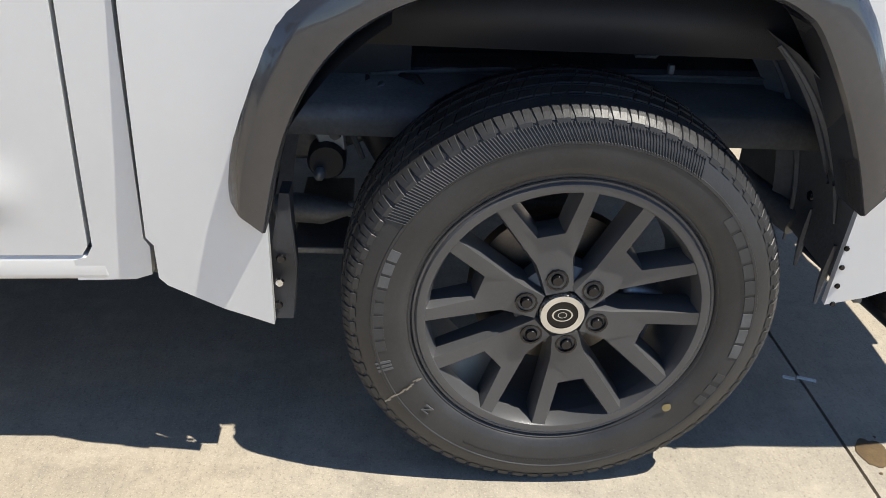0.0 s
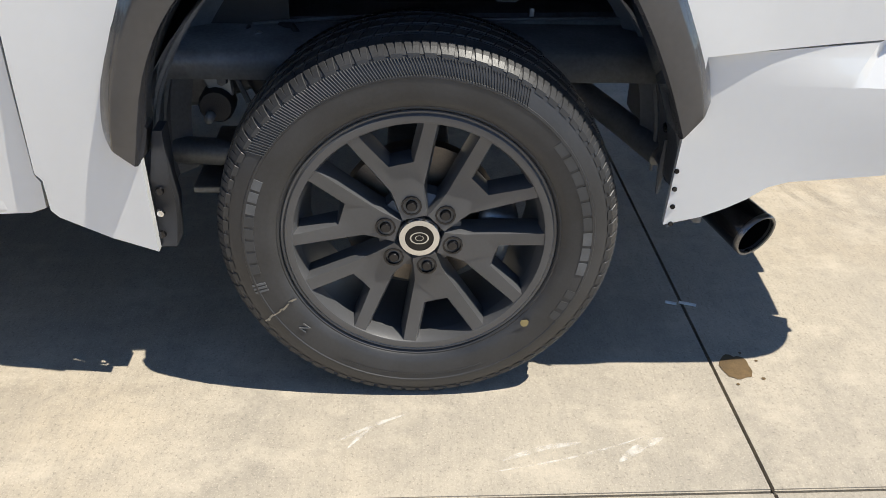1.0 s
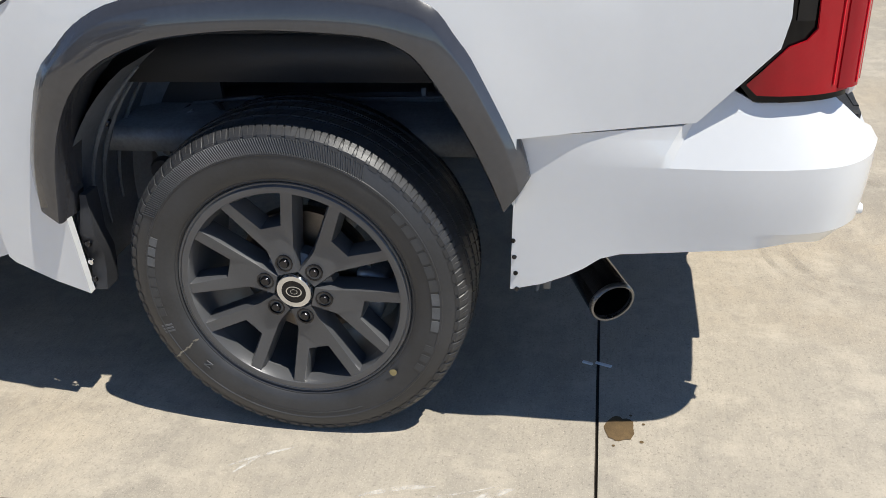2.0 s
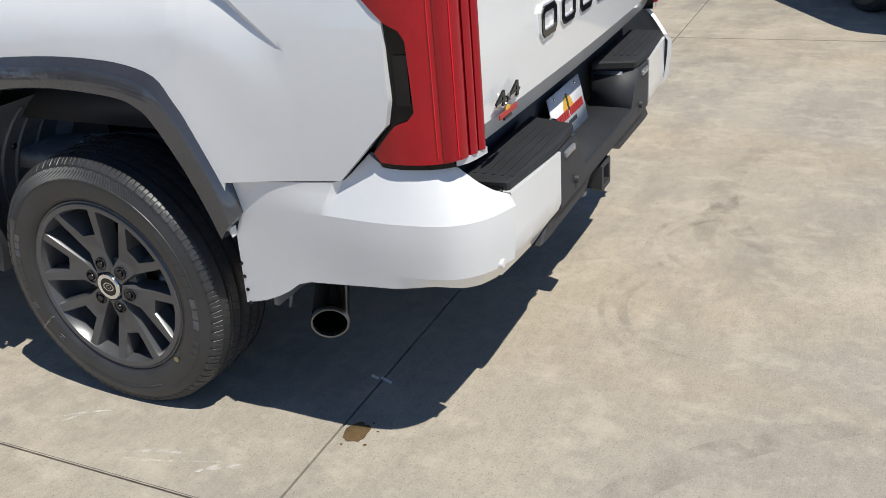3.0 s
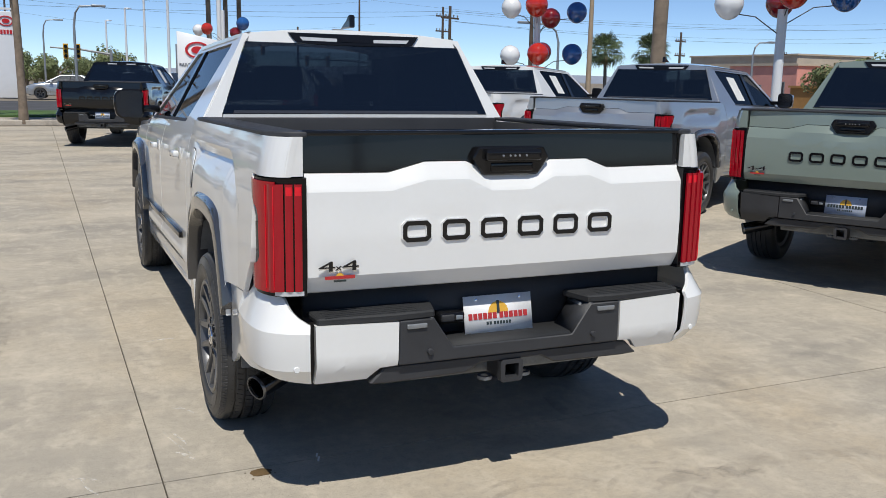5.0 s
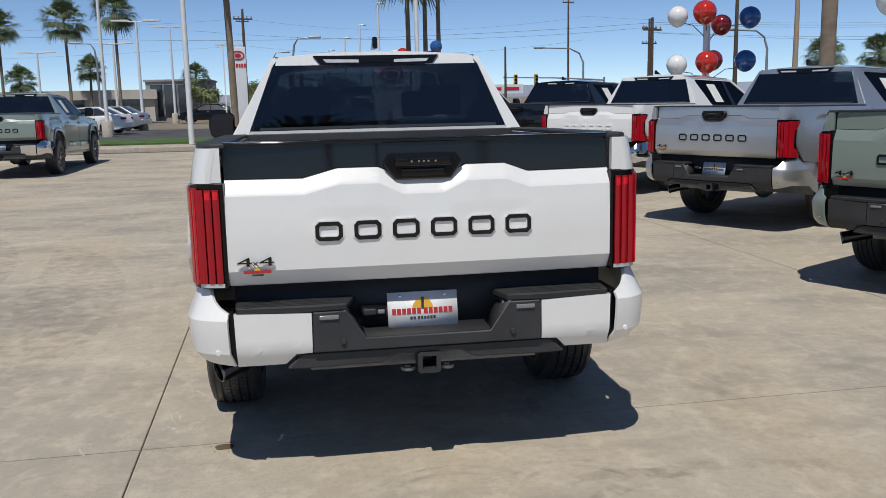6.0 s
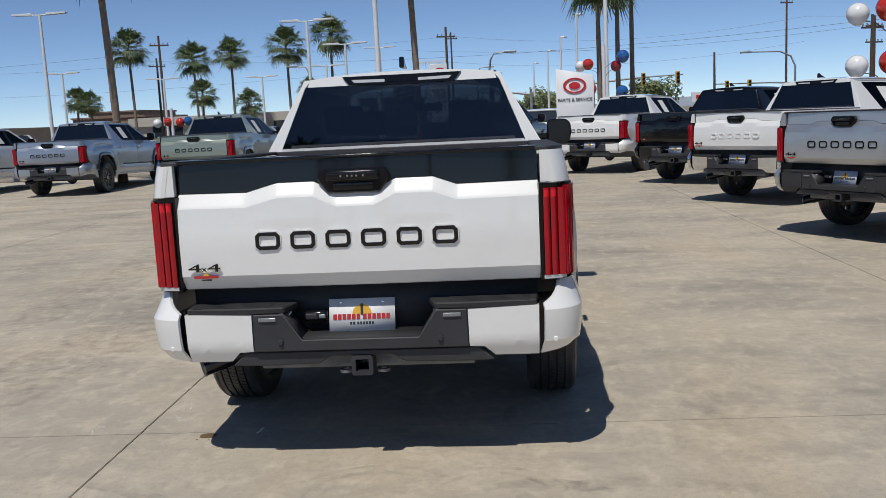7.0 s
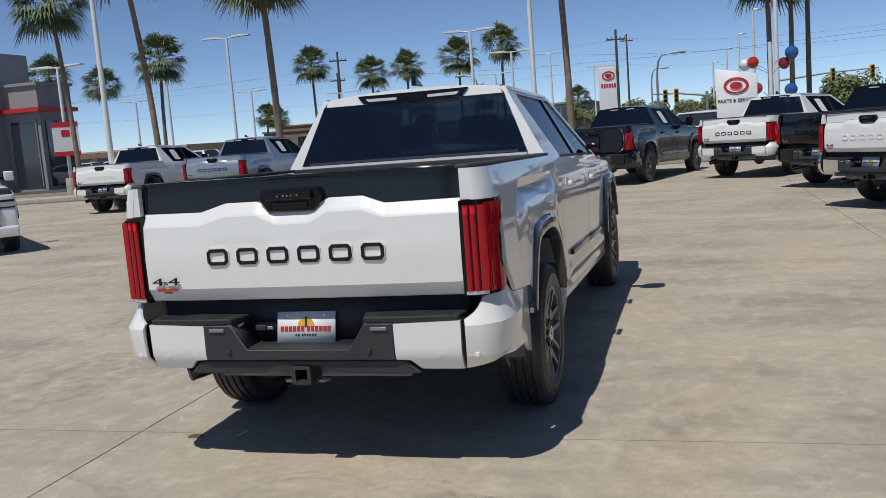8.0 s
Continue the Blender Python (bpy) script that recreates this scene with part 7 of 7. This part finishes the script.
for k in range(2):
    part("sign_bar", boxes((-1.5 + 1.8 * k, -0.2 + 1.7 * k, -0.13, -0.09, 2.05, 2.35)), SIGN_RED, sgn, "", False)


# ---- low fence, trees and cars to the east ----
fence = thing("low_fence", "low white-framed wire fence on the verge", "fence", pose(9.66, 1.0, 0.12, 0, 0, 90))
part("fence_frame", boxes((0, 7.0, -0.035, 0.035, 0.25, 0.32), (0.0, 0.09, -0.035, 0.035, 0, 0.25), (3.4, 3.47, -0.03, 0.03, 0, 0.25), (6.9, 7.0, -0.035, 0.035, 0, 0.25), (0.09, 6.9, -0.02, 0.02, 0.03, 0.06)), POST_WHITE, fence, "white steel frame", False)
mesh = bmesh.new()
for k in range(69):
    box(mesh, 0.1 + 0.1 * k, 0.106 + 0.1 * k, -0.003, 0.003, 0.05, 0.26)
for k in range(3):
    box(mesh, 0.09, 6.9, -0.003, 0.003, 0.10 + 0.07 * k, 0.106 + 0.07 * k)
tagged(part("fence_wire", mesh, STEEL, fence, "", False), kind="stuff")


def bush(x, y, r, h, seed, mat=FOLIAGE, label="small green shrub on the verge", blossom=None):
    rnd = random.Random(seed)
    t = thing("shrub", label, "shrub", at(x, y, 0), "shrubs")
    t.location.z = 0.1
    bm, fl = bmesh.new(), bmesh.new()
    for i in range(420):
        a, q, z = rnd.uniform(0, 2 * math.pi), r * math.sqrt(rnd.random()), rnd.random() ** 0.8
        c = Vector((q * math.cos(a) * (1 - 0.5 * z), q * math.sin(a) * (1 - 0.5 * z), h * z))
        u = Vector((rnd.uniform(-1, 1), rnd.uniform(-1, 1), rnd.uniform(-0.3, 1))).normalized()
        v = u.cross(Vector((rnd.uniform(-1, 1), rnd.uniform(-1, 1), rnd.uniform(-1, 1)))).normalized()
        s = r * 0.16
        dst = fl if blossom and z > 0.6 and rnd.random() < 0.3 else bm
        dst.faces.new([dst.verts.new(c + p) for p in (u * s, v * s * 0.4, -u * s, -v * s * 0.4)])
    part("leaves", bm, mat, t, "", False)
    if blossom:
        part("blossom", fl, blossom, t, "", False)
    else:
        fl.free()
    part("stem", tube([(0, 0, -0.1), (0, 0, h * 0.6)], r * 0.06, 6), BARK, t)


ORANGE_FLOWER = material("orange_blossom", (0.55, 0.22, 0.03), rough=0.8, vary=0.4, scale=9)
for k, (x, y, r, h) in enumerate(((10.3, 1.35, 0.22, 0.28), (10.55, 2.6, 0.18, 0.18), (10.5, 4.4, 0.25, 0.25), (10.4, 6.0, 0.2, 0.22))):
    bush(x, y, r, h, 40 + k, blossom=ORANGE_FLOWER if k == 0 else None)


def tree(x, y, h, r, seed, label="distant leafy tree with an uneven crown"):
    rnd = random.Random(seed)
    t = thing("tree", label, "tree", at(x, y, 0), "distant trees")
    part("trunk", tube([(0, 0, 0), (0.1, 0, h * 0.35), (0.0, 0.1, h * 0.6)], 0.2, 8, [0.2, 0.15, 0.08]), BARK, t)
    for a in range(4):
        e = (r * 0.6 * math.cos(a * 1.7), r * 0.6 * math.sin(a * 1.7), h * 0.72)
        part("limb", tube([(0.05, 0, h * 0.35), (e[0] * 0.5, e[1] * 0.5, h * 0.55), e], 0.08, 6, [0.09, 0.06, 0.03]), BARK, t)
    bm = bmesh.new()
    lumps = [(rnd.uniform(-1, 1) * r * 0.7, rnd.uniform(-1, 1) * r * 0.7, h * rnd.uniform(0.45, 0.9), r * rnd.uniform(0.3, 0.55)) for _ in range(9)]
    for lx, ly, lz, lr in lumps:
        for i in range(240):
            u = Vector((rnd.gauss(0, 1), rnd.gauss(0, 1), rnd.gauss(0, 1))).normalized()
            c = Vector((lx, ly, lz)) + u * lr * rnd.uniform(0.6, 1.0)
            v = u.cross(Vector((rnd.uniform(-1, 1), rnd.uniform(-1, 1), rnd.uniform(-1, 1)))).normalized()
            w = v.cross(u)
            s = r * rnd.uniform(0.04, 0.085)
            bm.faces.new([bm.verts.new(c + p) for p in (v * s, w * s * 0.6 + u * s * 0.4, -v * s, -w * s * 0.6)])
    part("crown", bm, FOLIAGE, t, "", False)


for k, (v, az, d, h, r) in enumerate(((V8, -3.3, 86, 2.9, 1.7), (V8, -2.0, 92, 3.0, 1.8), (V8, -0.6, 88, 2.8, 1.6), (V52, -5.0, 84, 3.3, 1.7), (V52, -1.6, 90, 3.0, 1.8), (V52, 2.3, 84, 3.2, 1.6), (V45, 49.2, 78, 3.9, 2.4), (V45, 47.0, 82, 3.6, 2.0), (V45, 52.0, 76, 3.0, 2.0), (V45, 50.6, 84, 4.0, 2.2), (V8, 8.5, 120, 4.0, 4.0), (V8, 1.5, 110, 3.6, 3.0))):
    px, py = from_view(v, az, d)
    tree(px, py, h, r, 70 + k)


def saloon(m, mat, label, suv=False):
    """A passenger car: a lofted lower body with wheel arches, a rounded cabin with glazed openings, lamps, grille and wheels."""
    car = thing("car", label, "car", m, "street cars")
    h = 0.24 if suv else 0.0
    # waist line, half width and sill along the car, tail to nose
    waist = [(-2.28, 0.62 + h * 0.4), (-2.22, 0.86 + h * 0.5), (-2.02, 0.99 + h * 0.6), (-1.4, 0.985 + h * 0.5), (0.2, 0.93 + h * 0.5), (1.05, 0.93 + h * 0.5), (1.6, 0.87 + h * 0.5), (2.05, 0.76 + h * 0.4), (2.22, 0.64 + h * 0.3), (2.27, 0.52 + h * 0.2)]
    width = [(-2.28, 0.70), (-2.1, 0.82), (-1.4, 0.895), (0.0, 0.905), (1.3, 0.895), (1.9, 0.82), (2.15, 0.70), (2.27, 0.55)]

    def low(y):
        z = 0.24 + 0.10 * smooth(1.8, 2.27, abs(y))
        for wy in (-1.35, 1.35):
            if abs(y - wy) < 0.375:
                z = max(z, 0.315 + math.sqrt(0.375 ** 2 - (y - wy) ** 2))
        return z

    ys = [-2.28, -2.22, -2.1, -1.9] + [-1.35 + 0.375 * math.cos(radians(a)) for a in range(180, -1, -20)] + [-0.8, -0.4, 0.0, 0.4, 0.8] + [1.35 + 0.375 * math.cos(radians(a)) for a in range(180, -1, -20)] + [1.85, 2.0, 2.12, 2.22, 2.27]
    for s in (-1, 1):
        bm = bmesh.new()
        rows = []
        for y in ys:
            w, top, base = soft_curve(width, y), soft_curve(waist, y), low(y)
            row = []
            for t, k in ((0.0, 0.965), (0.3, 0.99), (0.55, 1.0), (0.72, 0.985), (0.9, 0.97), (1.0, 0.93)):
                row.append(bm.verts.new((s * w * k, y, base + (top - base) * t)))
            row.append(bm.verts.new((s * w * 0.80, y, top + 0.02)))
            rows.append(row)
        for p, q in zip(rows, rows[1:]):
            for c in range(len(p) - 1):
                bm.faces.new((p[c], p[c + 1], q[c + 1], q[c]))
        bmesh.ops.recalc_face_normals(bm, faces=bm.faces[:])
        part("body_side", sharp(bm, 45), mat, car)
    for name, lo, hi in (("bonnet", 1.0, 2.27), ("boot", -2.28, -1.55)):
        bm = bmesh.new()
        rows = []
        for k in range(9):
            y = lo + (hi - lo) * k / 8
            w, top = soft_curve(width, y) * 0.80, soft_curve(waist, y) + 0.02
            rows.append([bm.verts.new((w * u, y, top + 0.035 * (1 - u * u))) for u in (-1, -0.6, -0.2, 0.2, 0.6, 1)])
        for p, q in zip(rows, rows[1:]):
            for c in range(5):
                bm.faces.new((p[c], p[c + 1], q[c + 1], q[c]))
        part(name, bm, mat, car)
    for name, y, z0, z1, w in (("front_bumper", 2.17, 0.28, 0.54 + h * 0.3, 0.56), ("rear_bumper", -2.21, 0.32, 0.66 + h * 0.4, 0.76)):
        part(name, boxes((-w, w, y - 0.10, y + 0.10, z0, z1), bevel=0.07, seg=3), mat, car)
    part("front_grille", boxes((-0.46, 0.46, 2.255, 2.285, 0.38, 0.50 + h * 0.3), bevel=0.012), GLOSS_BLACK, car)
    part("underside", boxes((-0.60, 0.60, -2.0, 2.0, 0.2, 0.45)), UNDER, car)
    # cabin: roof line and the belt it stands on
    belt, roof_z = 0.95 + h * 0.5, 1.42 + h
    y_ws0, y_ws1, y_rw1, y_rw0 = 1.08, 0.22, -0.95 if not suv else -1.75, -1.72 if not suv else -2.12
    roof_y = [y_ws1 + (y_rw1 - y_ws1) * k / 6 for k in range(7)]
    bm = bmesh.new()
    rows = [[bm.verts.new((0.60 * u, y, roof_z + 0.035 * math.sin(math.pi * k / 6) - 0.045 * u * u)) for u in (-1, -0.6, -0.2, 0.2, 0.6, 1)] for k, y in enumerate(roof_y)]
    for p, q in zip(rows, rows[1:]):
        for c in range(5):
            bm.faces.new((p[c], p[c + 1], q[c + 1], q[c]))
    part("roof", bm, mat, car)
    edge = roof_z - 0.045

    def pane(name, quad):
        bm = bmesh.new()
        a, b, c, d = (Vector(p) for p in quad)
        n = 6
        mid = (b - a).cross(d - a).normalized()
        rows = [[bm.verts.new(a.lerp(b, i / n).lerp(d.lerp(c, i / n), j / 3) + mid * 0.03 * math.sin(math.pi * i / n)) for i in range(n + 1)] for j in range(4)]
        for p, q in zip(rows, rows[1:]):
            for c2 in range(n):
                bm.faces.new((p[c2], p[c2 + 1], q[c2 + 1], q[c2]))
        return part(name, bm, DARK_GLASS, car)

    pane("windscreen", [(0.74, y_ws0, belt), (-0.74, y_ws0, belt), (-0.55, y_ws1, edge + 0.02), (0.55, y_ws1, edge + 0.02)])
    pane("rear_window", [(-0.72, y_rw0, belt + 0.03), (0.72, y_rw0, belt + 0.03), (0.55, y_rw1, edge + 0.02), (-0.55, y_rw1, edge + 0.02)])
    for s in (-1, 1):
        cant = lambda y, z: Vector((s * (0.84 - 0.24 * (z - belt) / (edge - belt)), y, z))  # noqa: E731
        bm = bmesh.new()
        bm.faces.new([bm.verts.new(cant(y, z)) for y, z in ((y_ws0 - 0.10, belt), (y_rw0 + 0.14, belt + 0.03), (y_rw1 - 0.02, edge - 0.02), (y_ws1 - 0.02, edge - 0.02))])
        part("side_window", bm, DARK_GLASS, car)
        out = Vector((s * 0.012, 0, 0))
        for name, a, b, r in (("front_pillar", (y_ws0 - 0.02, belt), (y_ws1, edge), 0.045), ("centre_pillar", (-0.30, belt), (-0.34, edge), 0.022), ("rear_pillar", (y_rw0 + 0.02, belt + 0.02), (y_rw1, edge), 0.075), ("roof_rail", (y_ws1, edge), (y_rw1, edge), 0.04)):
            part(name, tube([cant(*a) + out, (cant(*a) + cant(*b)) / 2 + out * 1.4, cant(*b) + out], r, 8), mat if name != "centre_pillar" else GLOSS_BLACK, car)
        part("wing_mirror", boxes((s * 0.87, s * 1.04, 0.66, 0.80, belt + 0.01, belt + 0.13), bevel=0.035, seg=3), mat, car)
        part("headlamp", moved(boxes((-0.17, 0.17, -0.10, 0.10, -0.05, 0.05), bevel=0.03), pose(s * 0.60, 2.065, 0.655 + h * 0.3, 0, 0, -s * 34)), CLEAR_LENS, car, "clear headlamp")
        part("tail_lamp", moved(boxes((-0.19, 0.19, -0.09, 0.09, -0.06, 0.06), bevel=0.03), pose(s * 0.62, -2.17, 0.82 + h * 0.5, 0, 0, s * 18)), RED_LENS, car, "red tail lamp")
        part("door_seam", boxes((s * 0.88, s * 0.9065, -0.335, -0.327, 0.34, belt - 0.05)), TRIM, car, "", False)
        part("door_seam", boxes((s * 0.88, s * 0.9065, 0.80, 0.808, 0.34, belt - 0.08)), TRIM, car, "", False)
        part("door_handle", boxes((s * 0.90, s * 0.922, -0.22, -0.06, belt - 0.13, belt - 0.10), bevel=0.008), mat, car)
        for wy in (-1.35, 1.35):
            part("wheel_house", moved(lathe([(0.36, -0.25), (0.36, 0.07)], 16, "x", 0.0, math.pi), Matrix.Translation((s * 0.80, wy, 0.315)) @ Matrix.Diagonal((s, 1, 1, 1))), TRIM, car)
            wh = part("wheel", moved(lathe([(0.20, 0.10), (0.30, 0.11), (0.32, 0.08), (0.32, -0.08), (0.30, -0.11), (0.20, -0.10)], 24), Matrix.Translation((s * 0.79, wy, 0.315))), RUBBER, car)
            part("rim", moved(lathe([(0.0, 0.05), (0.06, 0.06), (0.10, 0.05), (0.19, 0.09), (0.205, 0.095), (0.205, 0.02)], 20), Matrix.Translation((s * 0.80, wy, 0.315)) @ Matrix.Diagonal((s, 1, 1, 1))), LAMP_HOUSING, wh)
            for k in range(5):
                part("rim_spoke", moved(boxes((0.075, 0.10, -0.022, 0.022, 0.03, 0.20), bevel=0.006), Matrix.Translation((s * 0.80, wy, 0.315)) @ Matrix.Diagonal((s, 1, 1, 1)) @ Matrix.Rotation(radians(72 * k), 4, "X")), WHEEL_SILVER if suv else WHEEL_DARK, wh)
    return car


STREET_Z = Matrix.Translation((0, 0, -0.72))
saloon(STREET_Z @ at(18.5, 7.0, 167), WHITE, "white saloon car on the street")
saloon(STREET_Z @ at(29.4, 11.8, -13), BLACK, "black coupe car on the street")
px, py = 60.4, 20.8
saloon(STREET_Z @ at(px, py, 15), ORANGE, "orange car parked by the grey building", suv=True)
for k, (v, az, d, mat, deg, lab) in enumerate(((V65, -12.9, 52, WHITE, 80, "white car parked beyond the lot"), (V65, -11.6, 58, SILVER, 80, "silver car parked beyond the lot"), (V65, -15.0, 60, SILVER, 70, "grey car parked by the restaurant"), (V8, -32.0, 56, WHITE, 80, "white car parked under the palms"), (V8, -37.6, 66, WHITE, 70, "white van-like car by the showroom"), (V8, -36.2, 62, WHITE, 80, "white car by the showroom drive"), (V8, -0.6, 40, WHITE, 60, "white car parked behind the service sign"), (V52, 0.4, 60, SILVER, 85, "silver car on the far street"), (V52, -4.6, 72, BLACK, 85, "dark car on the far street"))):
    px, py = from_view(v, az, d)
    saloon(at(px, py, deg), mat, lab, suv=k in (3, 6))

# box truck on the street
lorry = thing("box_truck", "white box truck on the street with dark wheels", "truck", STREET_Z @ at(23.75, 2.5, 180))
part("box_body", boxes((-1.15, 1.15, -3.6, 3.2, 1.0, 3.4), bevel=0.03), ROOF_WHITE, lorry, "white cargo box")
part("box_rail", boxes((1.15, 1.18, -3.6, 3.2, 1.02, 1.12), (1.15, 1.18, -1.1, -1.0, 1.0, 1.6)), STEEL, lorry, "", False)
part("chassis", boxes((-0.9, 0.9, -3.4, 3.0, 0.6, 0.95)), UNDER, lorry, "", False)
part("tail_lift", boxes((-1.0, 1.0, -3.75, -3.62, 0.35, 1.1), bevel=0.02), UNDER, lorry, "dark folded tail lift")
part("side_guard", boxes((1.0, 1.05, -1.4, 1.6, 0.45, 0.52), (1.0, 1.05, -1.4, 1.6, 0.66, 0.72), (1.0, 1.06, -0.2, -0.12, 0.4, 1.0)), STEEL, lorry, "", False)
part("cab", boxes((-1.0, 1.0, 3.3, 5.0, 0.6, 2.4), bevel=0.1), ROOF_WHITE, lorry)
for y in (-2.3, 4.2):
    for s in (-1, 1):
        wh = part("wheel", moved(lathe([(0.25, -0.14), (0.44, -0.15), (0.48, -0.10), (0.48, 0.12), (0.25, 0.14)], 28), Matrix.Translation((0.95 * s, y, 0.46)) @ Matrix.Diagonal((s, 1, 1, 1))), RUBBER, lorry)
        part("rim", moved(lathe([(0.0, 0.06), (0.12, 0.09), (0.2, 0.06), (0.27, 0.13)], 20), Matrix.Translation((0.95 * s, y, 0.46)) @ Matrix.Diagonal((s, 1, 1, 1))), WHEEL_SILVER, wh)

# far hills, the haze before them mixed into their blue-grey colour
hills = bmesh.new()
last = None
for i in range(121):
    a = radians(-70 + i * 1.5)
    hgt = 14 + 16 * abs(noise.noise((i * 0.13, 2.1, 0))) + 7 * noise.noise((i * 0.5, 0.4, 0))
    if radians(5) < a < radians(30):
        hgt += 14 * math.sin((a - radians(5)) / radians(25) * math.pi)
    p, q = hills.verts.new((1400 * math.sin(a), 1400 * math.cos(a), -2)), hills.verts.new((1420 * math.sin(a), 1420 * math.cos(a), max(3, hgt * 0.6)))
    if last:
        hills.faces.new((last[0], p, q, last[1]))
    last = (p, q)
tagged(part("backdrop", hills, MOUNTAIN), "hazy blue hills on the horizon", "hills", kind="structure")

lay_slabs(ground)
